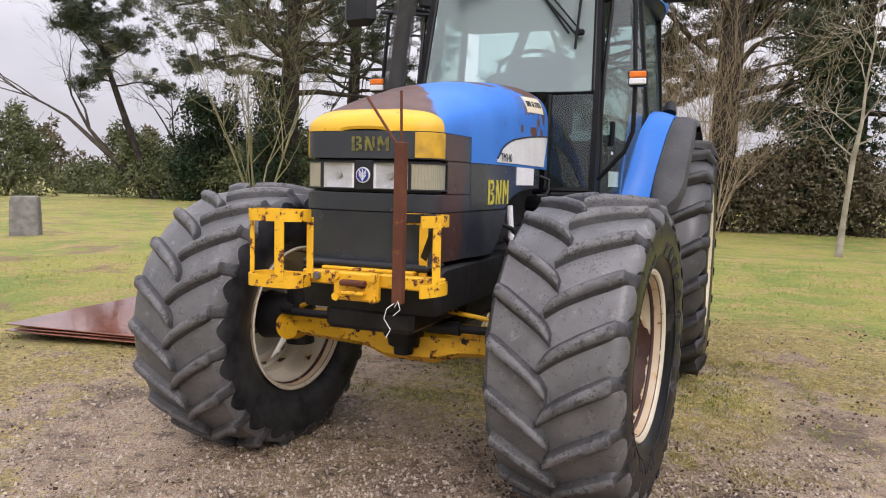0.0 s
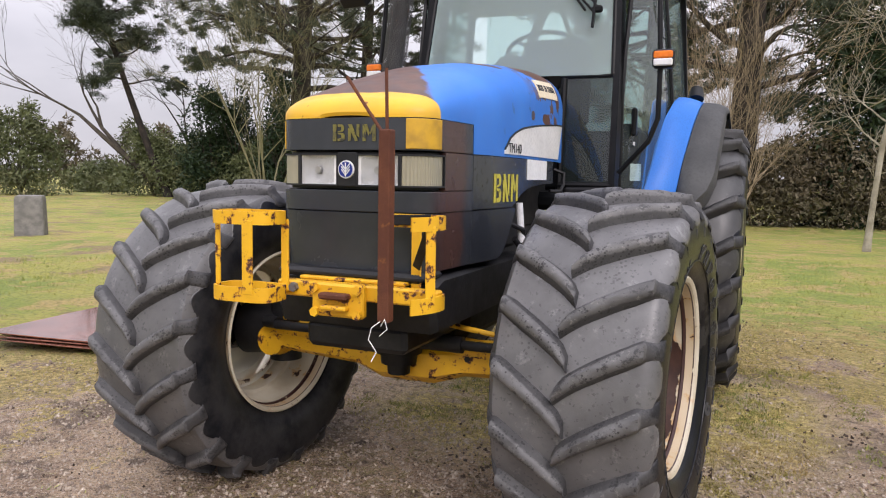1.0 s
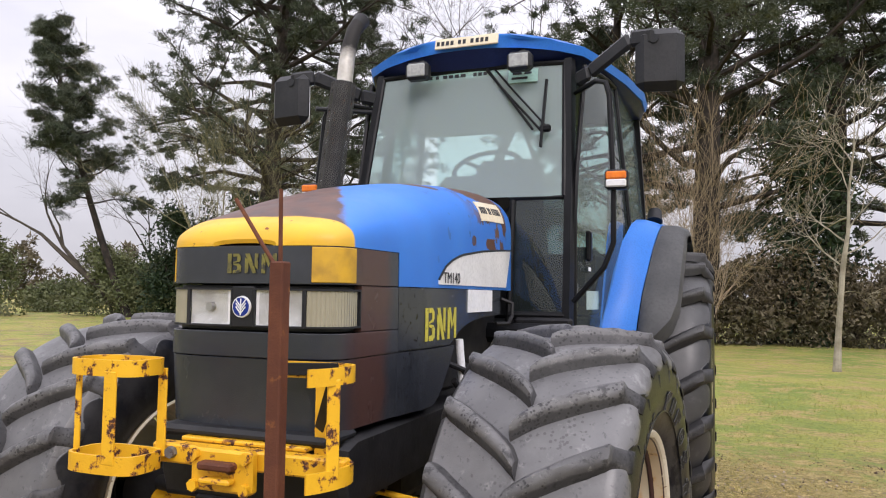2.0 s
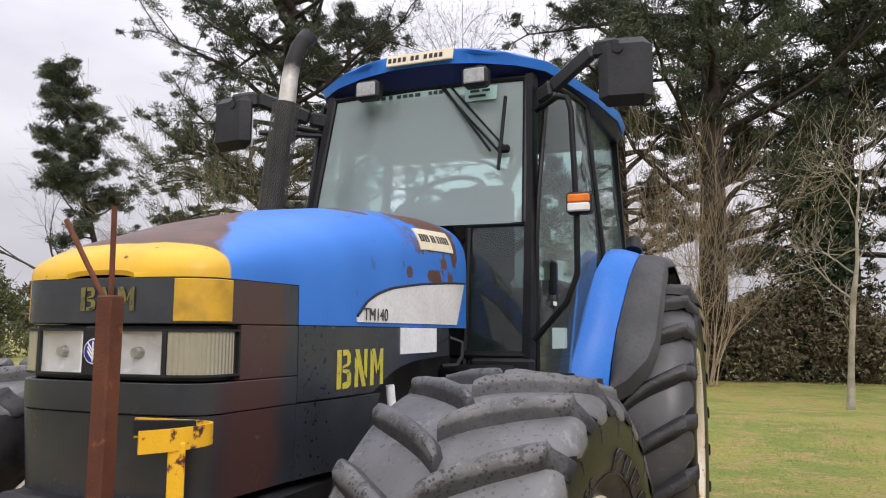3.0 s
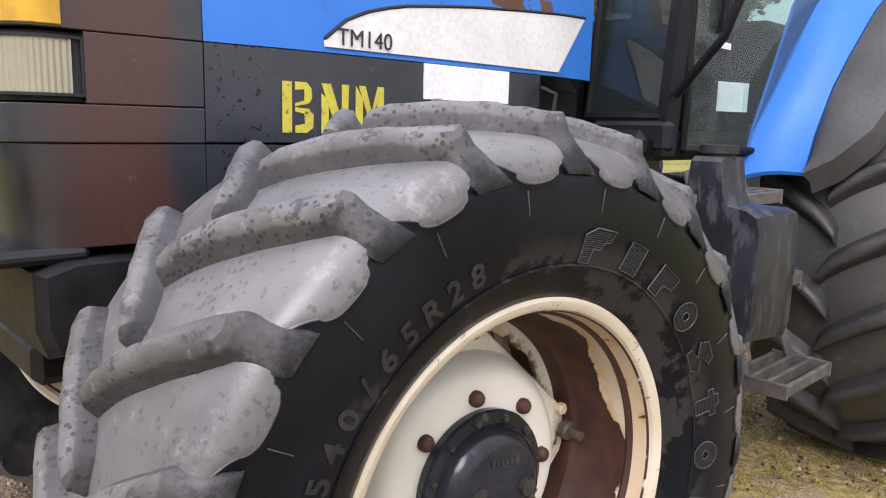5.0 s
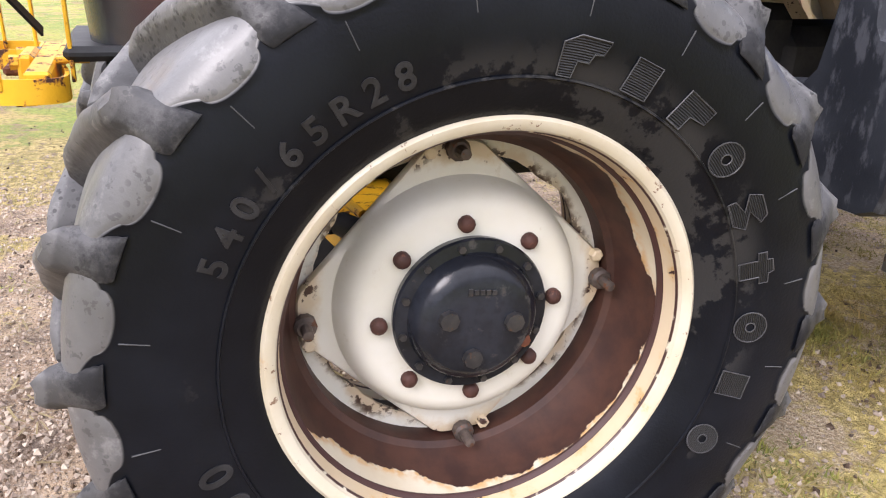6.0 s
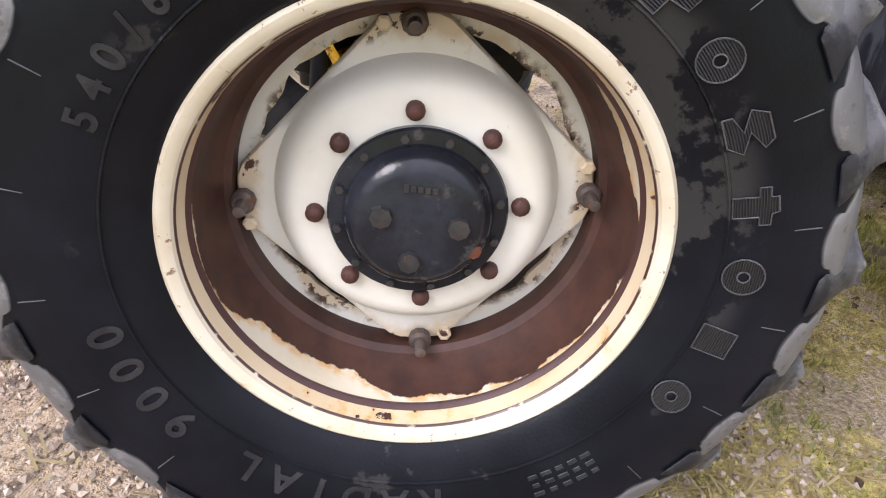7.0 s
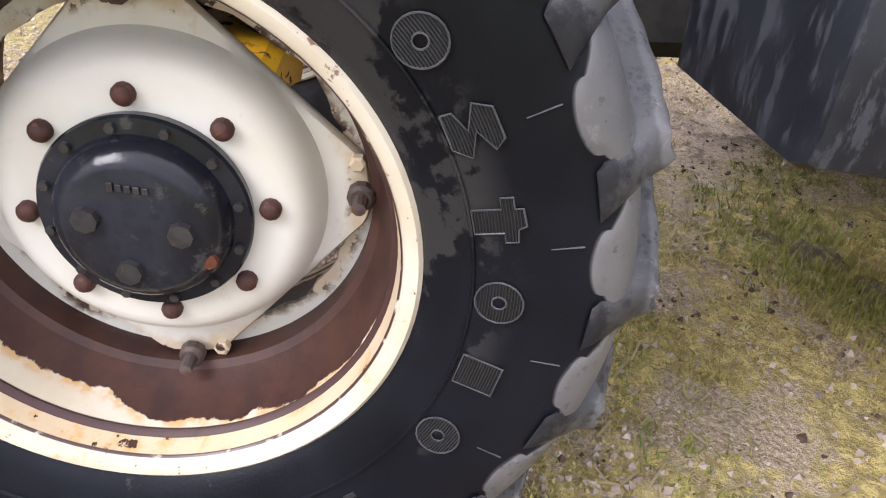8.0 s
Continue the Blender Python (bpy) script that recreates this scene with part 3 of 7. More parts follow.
    lush = k.mix(k.step(fine, 0.40, 0.62), (0.34, 0.26, 0.06), (0.74, 0.60, 0.20))
    lush = k.mix(k.math("MULTIPLY", k.step(clod, 0.55, 0.64), 0.6), lush, (0.14, 0.10, 0.045))
    col = k.mix(k.math("MULTIPLY", k.math("MULTIPLY", belly_lift, k.step(k.noise(3.2, 7, 0.7), 0.42, 0.52)), 0.85), col, lush)
    col = k.mix(k.step(d, 1.95, 2.4), col, grass)
    k.set("Base Color", col)
    k.set("Roughness", k.math("ADD", 0.6, k.math("MULTIPLY", mid, 0.35)))
    k.bump(k.math("ADD", k.math("MULTIPLY", clod, 1.3), k.math("ADD", k.math("MULTIPLY", fine, 0.9), k.math("MULTIPLY", grit, 0.6))), 1.0, 0.04)
    return k.m


ground_cover = make_ground()


# ---------------------------------------------------------------- mesh tools
class Geo:
    """Collects vertices and faces of one mesh."""

    def __init__(self):
        self.v, self.f = [], []

    def add(self, verts, faces):
        o = len(self.v)
        self.v += [tuple(p) for p in verts]
        self.f += [tuple(i + o for i in q) for q in faces]
        return self

    def box(self, c, s, b=0.004, m=None):
        """A box with chamfered edges: centre, full sizes, chamfer, turn."""
        h = [max(x / 2, 1e-4) for x in s]
        b = min(b, *(x * 0.9 for x in h))
        vs, idx = [], {}
        for sx in (-1, 1):
            for sy in (-1, 1):
                for sz in (-1, 1):
                    for a in range(3):
                        p = [sx * (h[0] - b), sy * (h[1] - b), sz * (h[2] - b)]
                        p[a] += (sx, sy, sz)[a] * b
                        idx[sx, sy, sz, a] = len(vs)
                        vs.append(Vector(p))
        fs = []
        for a in range(3):
            p, q = [(1, 2), (0, 2), (0, 1)][a]
            for s1 in (-1, 1):
                quad = []
                for sp, sq in ((-1, -1), (1, -1), (1, 1), (-1, 1)):
                    k = [0, 0, 0]
                    k[a], k[p], k[q] = s1, sp, sq
                    quad.append(idx[(*k, a)])
                fs.append(quad)
            for sp in (-1, 1):
                for sq in (-1, 1):
                    lo, hi = [0, 0, 0], [0, 0, 0]
                    lo[a], lo[p], lo[q] = -1, sp, sq
                    hi[a], hi[p], hi[q] = 1, sp, sq
                    fs.append([idx[(*lo, p)], idx[(*hi, p)], idx[(*hi, q)], idx[(*lo, q)]])
        for sx in (-1, 1):
            for sy in (-1, 1):
                for sz in (-1, 1):
                    fs.append([idx[sx, sy, sz, a] for a in range(3)])
        t = Matrix.Translation(c) @ (m or Matrix())
        return self.add([t @ p for p in vs], fs)

    def bar(self, p0, p1, w, t, b=0.003, up=(0, 0, 1)):
        """A flat or square bar from p0 to p1; w across, t along up."""
        p0, p1 = Vector(p0), Vector(p1)
        d = (p1 - p0).normalized()
        u = Vector(up)
        u = (u - d * u.dot(d))
        u = u.normalized() if u.length > 1e-5 else d.orthogonal().normalized()
        s = d.cross(u)
        m = Matrix((s, d, u)).transposed().to_4x4()
        return self.box((p0 + p1) / 2, (w, (p1 - p0).length, t), b, m)

    def tube(self, pts, radii, seg=12, caps=True):
        pts = [Vector(p) for p in pts]
        if isinstance(radii, (int, float)):
            radii = [radii] * len(pts)
        radii = [float(r) for r in radii]
        o, u = len(self.v), None
        for i, p in enumerate(pts):
            d = (pts[min(i + 1, len(pts) - 1)] - pts[max(i - 1, 0)]).normalized()
            if u is None:
                u = d.orthogonal().normalized()
            u = (u - d * u.dot(d)).normalized()
            w = d.cross(u)
            for k in range(seg):
                a = 2 * math.pi * k / seg
                self.v.append(tuple(p + radii[i] * (math.cos(a) * u + math.sin(a) * w)))
        for i in range(len(pts) - 1):
            for k in range(seg):
                k2 = (k + 1) % seg
                self.f.append((o + i * seg + k, o + i * seg + k2, o + (i + 1) * seg + k2, o + (i + 1) * seg + k))
        if caps:
            self.f.append(tuple(o + k for k in reversed(range(seg))))
            self.f.append(tuple(o + (len(pts) - 1) * seg + k for k in range(seg)))
        return self

    def revolve(self, prof, seg=64, centre=(0, 0, 0), closed=False):
        """Turns a profile of (along x, radius) about the x axis."""
        o, c = len(self.v), Vector(centre)
        for w, r in prof:
            for k in range(seg):
                a = 2 * math.pi * k / seg
                self.v.append((c.x + w, c.y + r * math.cos(a), c.z + r * math.sin(a)))
        n = len(prof)
        for i in range(n if closed else n - 1):
            j = (i + 1) % n
            for k in range(seg):
                k2 = (k + 1) % seg
                self.f.append((o + i * seg + k, o + j * seg + k, o + j * seg + k2, o + i * seg + k2))
        return self

    def grid(self, rows):
        """A sheet through rows of points."""
        o, n = len(self.v), len(rows[0])
        for r in rows:
            self.v += [tuple(p) for p in r]
        for i in range(len(rows) - 1):
            for k in range(n - 1):
                self.f.append((o + i * n + k, o + i * n + k + 1, o + (i + 1) * n + k + 1, o + (i + 1) * n + k))
        return self

    def shell(self, rows, inner):
        """A sheet with thickness: outer rows and the same rows set inwards, joined at the rim."""
        o, n, m = len(self.v), len(rows[0]), len(rows)
        self.grid(rows)
        o2 = len(self.v)
        self.grid([list(reversed(r)) for r in inner])
        for k in range(n - 1):
            self.f.append((o + k, o2 + n - 1 - k, o2 + n - 2 - k, o + k + 1))
            a, b = o + (m - 1) * n, o2 + (m - 1) * n
            self.f.append((a + k, a + k + 1, b + n - 2 - k, b + n - 1 - k))
        for i in range(m - 1):
            self.f.append((o + i * n, o + (i + 1) * n, o2 + (i + 1) * n + n - 1, o2 + i * n + n - 1))
            self.f.append((o + i * n + n - 1, o2 + i * n, o2 + (i + 1) * n, o + (i + 1) * n + n - 1))
        return self

    def prism(self, outline, depth, place):
        """A flat outline of (u, v) with thickness; place(u, v, d) gives the point."""
        n = len(outline)
        vs = [place(u, v, depth) for u, v in outline] + [place(u, v, 0) for u, v in outline]
        fs = [tuple(range(n)), tuple(reversed(range(n, 2 * n)))]
        fs += [(k, n + k, n + (k + 1) % n, (k + 1) % n) for k in range(n)]
        return self.add(vs, fs)


def part(name, geo, material, parent=None, label="", sharp=0.6, clean=True):
    """Links collected geometry as one mesh object under its thing."""
    me = bpy.data.meshes.new(name)
    if clean:
        bm = bmesh.new()
        vs = [bm.verts.new(p) for p in geo.v]
        for q in geo.f:
            q = list(dict.fromkeys(q))
            if len(q) > 2:
                try:
                    bm.faces.new([vs[i] for i in q])
                except ValueError:
                    pass
        bmesh.ops.recalc_face_normals(bm, faces=bm.faces)
        for f in bm.faces:
            f.smooth = True
        for e in bm.edges:
            e.smooth = len(e.link_faces) == 2 and e.calc_face_angle(0) < sharp
        bm.to_mesh(me)
        bm.free()
    else:
        me.from_pydata(geo.v, [], geo.f)
    me.materials.append(material)
    ob = new(name, me)
    if parent:
        ob.parent = parent
    if label:
        ob["label"] = label
    return ob


def thing(name, label, category, place=None, group="", kind=""):
    ob = new(name)
    ob.empty_display_size = 0.2
    if place is not None:
        ob.matrix_world = place
    return tagged(ob, label, category, group, kind)


def lerp(table, t):
    return float(np.interp(t, [a for a, _ in table], [b for _, b in table]))


def ring(r, n=24, a0=0.0):
    return [(r * math.cos(a0 + 2 * math.pi * k / n), r * math.sin(a0 + 2 * math.pi * k / n)) for k in range(n)]


def letters(name, text, size, material, parent, place, label="", depth=0.001, bold=0.0):
    """Built-in font lettering, laid out at a pose."""
    cu = bpy.data.curves.new(name, "FONT")
    cu.body, cu.size, cu.extrude, cu.align_x, cu.align_y = text, size, depth, "CENTER", "CENTER"
    cu.offset = bold
    tmp = bpy.data.objects.new(name + "_tmp", cu)
    scene.collection.objects.link(tmp)
    bpy.context.view_layer.update()
    me = bpy.data.meshes.new_from_object(tmp.evaluated_get(bpy.context.evaluated_depsgraph_get()))
    bpy.data.objects.remove(tmp)
    me.transform(place)
    me.materials.clear()
    me.materials.append(material)
    ob = new(name, me)
    ob.parent = parent
    if label:
        ob["label"] = label
    return ob


# ---------------------------------------------------------------- the tractor
tractor = thing("tractor", "blue four-wheel-drive farm tractor with yellow nose, brown patches and rust", "tractor")


# --- wheels
def tyre_profile(rear):
    side = [(0.232, 0.366), (0.258, 0.392), (0.281, 0.44), (0.293, 0.49), (0.295, 0.53), (0.292, 0.578),
            (0.283, 0.617), (0.255, 0.646), (0.18, 0.655), (0.10, 0.660), (0.03, 0.664)]
    if rear:
        side = [(w * 1.08, 0.487 + (r - 0.366) * 1.235) for w, r in side]
    return side


SCOOP_MID, SCOOP_SWING, SCOOP_AT, SCOOP_N = 0.602, 0.022, 0.2540, 20


def scoop(a):
    """How far the lip between dusty tread and black side swings out at that angle: broad low tips, narrow crests."""
    c = math.cos((a - SCOOP_AT) * SCOOP_N)
    return c if c > 0 else -abs(c) ** 0.38


def build_wheel(name, s, rear, centre, turn, material, label):
    """A wheel whose outer side faces s along x: tyre with chevron lugs, rim, disc and hub."""
    hold = new(name)
    hold.parent = tractor
    hold.matrix_world = Matrix.Translation(centre) @ Matrix.Rotation(turn, 4, "Z")
    hold["label"] = label
    half = tyre_profile(rear)
    flat = -centre[2] + 0.012
    k = 1.0 if not rear else 1.08
    inner_k = 1.0 if rear else 0.93
    n_lug, crown, sweep = (20, 0.706, 0.30) if not rear else (20, 0.905, 0.27)
    # the outer side is finer, so that each scoop between two lugs ends in a moulded lip
    fine = [(float(np.interp(t, range(len(half)), [w for w, _ in half])), float(np.interp(t, range(len(half)), [q for _, q in half]))) for t in np.linspace(0, len(half) - 1, 11 if rear else 51)]
    for _ in range(3):
        fine = [fine[0]] + [tuple(sum(fine[q + e][c] for e in (-1, 0, 1)) / 3 for c in (0, 1)) for q in range(1, len(fine) - 1)] + [fine[-1]]
    prof = fine + [(-w * inner_k, q) for w, q in reversed(half)]
    seg = 120 if rear else 360
    g = Geo().revolve([(s * w, q) for w, q in prof], seg)
    if not rear:
        for p in range(len(fine)):
            for q in range(seg):
                edge = SCOOP_MID + SCOOP_SWING * scoop(2 * math.pi * q / seg)
                lip = min(1.0, max(0.0, (fine[p][1] - edge) / 0.006 + 0.5)) * (fine[p][0] > 0.2)
                x, y, z = g.v[p * seg + q]
                g.v[p * seg + q] = (x + s * 0.0055 * lip, y, z)
    edge_pts = [(0.258, 0.660), (0.273, 0.643), (0.286, 0.624), (0.2945, 0.607), (0.297, 0.596), (0.2955, 0.590)]
    for h in (-1, 1):
        shape = None
        for j in range(n_lug):
            turned = 2 * math.pi * (j + (0.5 if h > 0 else 0.0)) / n_lug + (0.07 if rear else 0.258)
            if shape is not None:
                lug = new("tread_lug", shape)
                lug.parent, lug.matrix_local = hold, Matrix.Rotation(turned, 4, "X")
                continue
            lg, rows, spine = Geo(), [], []
            for t in np.linspace(0, 0.82, 13):
                w = -0.018 + 0.270 * t / 0.82
                spine.append((t, w * k, crown - 0.36 * (w * k) ** 2 - 0.004 * (t < 0.01), 0.36 * max(0.0, (t - 0.4) / 0.42) ** 2, 0.052 - 0.006 * t))
            for q, (w, rt) in enumerate(edge_pts):
                tilt = (0.45, 0.75, 1.05, 1.3, 1.45, 1.5)[q]
                spine.append((0.85 + 0.03 * q, w * k, crown + (rt - 0.706) * (1.0 if not rear else 1.25), tilt, (0.042, 0.031, 0.020, 0.011, 0.006, 0.003)[q]))
            for t, w, top, tilt, deep in spine:
                a = sweep * 0.45 - sweep * (min(t, 1.0) ** 0.75)
                wt = (0.020 + 0.010 * t * t) * k * (0.72 if t == 0 else 1)
                wb = wt + (0.024 - 0.016 * max(0.0, t - 0.7) / 0.3) * k
                row = []
                for da, low in ((-wb, 1.0), (-wt - 0.009, 0.46), (-wt - 0.002, 0.17), (-wt + 0.010, 0.0), (0.0, -0.03), (wt - 0.010, 0.0), (wt + 0.002, 0.17), (wt + 0.009, 0.46), (wb, 1.0)):
                    jig = 0.0045 * noise.noise((a * 9 + da * 60, w * 22 + h * 3, low * 2 + s)) + 0.0025 * noise.noise((a * 40, da * 140, w * 90))
                    ww, q = w - deep * low * math.sin(tilt), top - deep * low * math.cos(tilt) + jig * (1 if tilt < 1 else 0.3)
                    ang = a + da / crown
                    row.append((s * h * ww * (1.0 if h > 0 else inner_k), q * math.cos(ang), q * math.sin(ang)))
                rows.append(row)
            lg.grid(rows)
            lg.f.append(tuple(range(9)))
            lg.f.append(tuple(9 * (len(rows) - 1) + i for i in reversed(range(9))))
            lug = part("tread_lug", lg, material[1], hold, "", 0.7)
            shape, lug.matrix_local = lug.data, Matrix.Rotation(turned, 4, "X")
    g.v = [(x + (0.10 * (flat - z) * (1 if x > 0 else -1) if z < flat else 0), y, max(z, flat - 0.12 * (flat - z))) for x, y, z in g.v]
    tyre = part("tyre", g, material[0], hold, "worn black tractor tyre, its chevron tread grey with dust", 0.7)

    f = 1.0 if not rear else 1.345
    rim = [(0.232, 0.371), (0.241, 0.380), (0.247, 0.381), (0.252, 0.375), (0.250, 0.366), (0.244, 0.358), (0.237, 0.3555), (0.234, 0.3525),
           (0.202, 0.3475), (0.198, 0.343), (0.192, 0.3405), (0.187, 0.3435), (0.150, 0.340), (0.110, 0.333), (0.078, 0.318), (0.070, 0.306), (-0.07, 0.306),
           (-0.078, 0.318), (-0.12, 0.340), (-0.196, 0.346), (-0.20, 0.353), (-0.236, 0.358), (-0.25, 0.372), (-0.245, 0.381),
           (-0.232, 0.371), (-0.2, 0.366), (-0.1, 0.355), (0.1, 0.355), (0.2, 0.366)]
    g = Geo().revolve([(s * w * (1.18 if rear else 1), r * f) for w, r in rim], 96, closed=True)
    part("rim", g, rim_paint if s > 0 else rim_paint_sound, hold, "cream painted steel rim with flaking rust", 0.5)
    g = Geo().revolve([(s * w, r * f) for w, r in ((0.012, 0.275), (0.012, 0.307), (0.022, 0.307), (0.022, 0.275))], 180, closed=True)
    for q in (*range(180), *range(540, 720)):
        x, y, z = g.v[q]
        e = 1 + 0.10 * max(-0.4, noise.noise((y * 14 / f, z * 14 / f, 2.0 + s))) * max(0.0, math.cos(4 * math.atan2(z, y) - math.pi)) + 0.012 * noise.noise((y * 70, z * 70, s))
        g.v[q] = (x, y * e, z * e)
    part("rim_flange", g, flange_paint, hold)

    # dished disc with four lobes
    seg, rows = 96, []
    dish = [(0.098, 0.085), (0.104, 0.110), (0.188, 0.110), (0.203, 0.1065), (0.216, 0.098), (0.227, 0.084), (0.235, 0.067), (0.240, 0.054)]
    def disc_edge(a):
        return min(0.303, 0.2450 / math.cos(((a - 0.05) % (math.pi / 2)) - math.pi / 4))

    for r, w in dish[1:]:
        row = []
        for i in range(seg + 1):
            a = 2 * math.pi * i / seg
            q = min(r, disc_edge(a) - 0.005)
            row.append((s * w, q * f * math.cos(a), q * f * math.sin(a)))
        rows.append(row)
    for extra in (0.0, 1.0):
        row = []
        for i in range(seg + 1):
            a = 2 * math.pi * i / seg
            r = disc_edge(a) - (0.004 if not extra else 0.0)
            row.append((s * (0.050 - 0.006 * extra), r * f * math.cos(a), r * f * math.sin(a)))
        rows.append(row)
    inner = [[(x - s * 0.011, y, z) for x, y, z in r] for r in rows]
    part("wheel_disc", Geo().shell(rows, inner), disc_paint, hold, "dished cream wheel disc")
    if not rear or s > 0:
        for i in range(4):
            a = math.pi / 2 * i + 0.06
            c = (s * 0.062, 0.290 * f * math.cos(a), 0.290 * f * math.sin(a))
            g = Geo().revolve([(0, 0.0), (0, 0.021), (s * 0.016, 0.021), (s * 0.022, 0.016), (s * 0.022, 0.011), (s * 0.052, 0.010), (s * 0.054, 0)], 10, c)
            part("clamp_bolt", g, bolt_rusty, hold)
            a += 0.16
            c = (s * 0.05, 0.290 * f * math.cos(a), 0.290 * f * math.sin(a))
            part("clamp_nut", Geo().revolve([(0, 0.0), (0, 0.013), (s * 0.014, 0.013), (s * 0.017, 0.009), (s * 0.017, 0)], 6, c), disc_paint, hold)
    for i in range(8):
        a = radians(4 + 45 * i)
        c = (s * 0.110, 0.1675 * math.cos(a), 0.1675 * math.sin(a))
        g = Geo().revolve([(0, 0.0), (0, 0.0155), (s * 0.010, 0.0155), (s * 0.016, 0.012), (s * 0.019, 0.006), (s * 0.0195, 0)], 12, c)
        part("wheel_nut", g, nut_rust, hold, "rusty wheel nut" if i == 0 else "")
    hub = part("hub", Geo().revolve([(s * w, r) for w, r in ((0.02, 0.11), (0.10, 0.128), (0.112, 0.144), (0.128, 0.146), (0.134, 0.143), (0.137, 0.122), (0.150, 0.118),
               (0.163, 0.110), (0.172, 0.098), (0.176, 0.090), (0.178, 0.05), (0.178, 0.0))], 64), hub_black, hold, "black planetary hub", 0.5)
    if not rear:
        for i in range(12):
            a = 2 * math.pi * i / 12 + 0.2
            c = (s * 0.134, 0.132 * math.cos(a), 0.132 * math.sin(a))
            part("hub_bolt", Geo().revolve([(0, 0.0), (0, 0.0075), (s * 0.009, 0.007), (s * 0.009, 0)], 6, c), bolt_grey, hold)
        for a in (0.03, 2.85, 4.5):
            c = (s * 0.176, 0.062 * math.cos(a), 0.062 * math.sin(a))
            part("hub_plug", Geo().revolve([(0, 0.0), (0, 0.019), (s * 0.012, 0.0175), (s * 0.014, 0.0)], 8, c), bolt_grey, hold)
        part("drain_plug", Geo().revolve([(0, 0.0), (0, 0.014), (s * 0.008, 0.012), (s * 0.01, 0.0)], 8, (s * 0.163, 0.100 * math.cos(-0.45), 0.104 * math.sin(-0.45))), rust, hold)
        for i in range(5):
            part("cast_mark", Geo().box((s * 0.179, -0.022 + 0.011 * i, 0.066 - 0.001 * i), (0.003, 0.008, 0.009 if i else 0.013), 0.0005), bolt_grey, hold, "worn raised casting mark" if i == 0 else "")
    return hold


C_LEFT = Vector((0.859, -0.019, 0.658))
STEER = radians(-5.4)
wheel_fl = build_wheel("wheel", 1, False, C_LEFT, STEER, (rubber_front, lug_front), "large front tractor wheel on a cream rusty rim")
wheel_fr = build_wheel("wheel", -1, False, Vector((-0.915, -0.012, 0.660)), radians(-5.1), (rubber_dusty, lug_front), "large front tractor wheel on a cream rusty rim")
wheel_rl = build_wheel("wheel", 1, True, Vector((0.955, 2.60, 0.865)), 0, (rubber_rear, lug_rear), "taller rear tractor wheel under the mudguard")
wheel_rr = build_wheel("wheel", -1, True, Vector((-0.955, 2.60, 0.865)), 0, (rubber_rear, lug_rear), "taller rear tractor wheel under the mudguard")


# raised marks on the near front tyre
def on_side(a, r, w=0.2955, lean=0.0):
    """A pose on the tyre's outer side: up points outwards, right runs clockwise."""
    up, right = Vector((0, math.cos(a), math.sin(a))), Vector((0, math.sin(a), -math.cos(a)))
    m = Matrix((right, up, right.cross(up))).transposed().to_4x4()
    return Matrix.Translation((w, r * math.cos(a), r * math.sin(a))) @ m @ Matrix.Rotation(radians(lean), 4, "X")


for i, ch in enumerate("540/65R28"):
    letters("size_mark", ch, 0.056, letter_rubber, wheel_fl, on_side(radians(156 - 5.6 * i), 0.474, 0.2900, 13), "raised tyre size lettering" if i == 0 else "", bold=0.0012)
for i, ch in enumerate("9000"):
    letters("series_mark", ch, 0.070, letter_rubber, wheel_fl, on_side(radians(220 - 7.6 * i), 0.474, 0.2902, 13), bold=0.0016)
for i, ch in enumerate("RADIAL"):
    letters("series_mark", ch, 0.070, letter_rubber, wheel_fl, on_side(radians(275 - 7.8 * i), 0.474, 0.2902, 13), bold=0.0016)


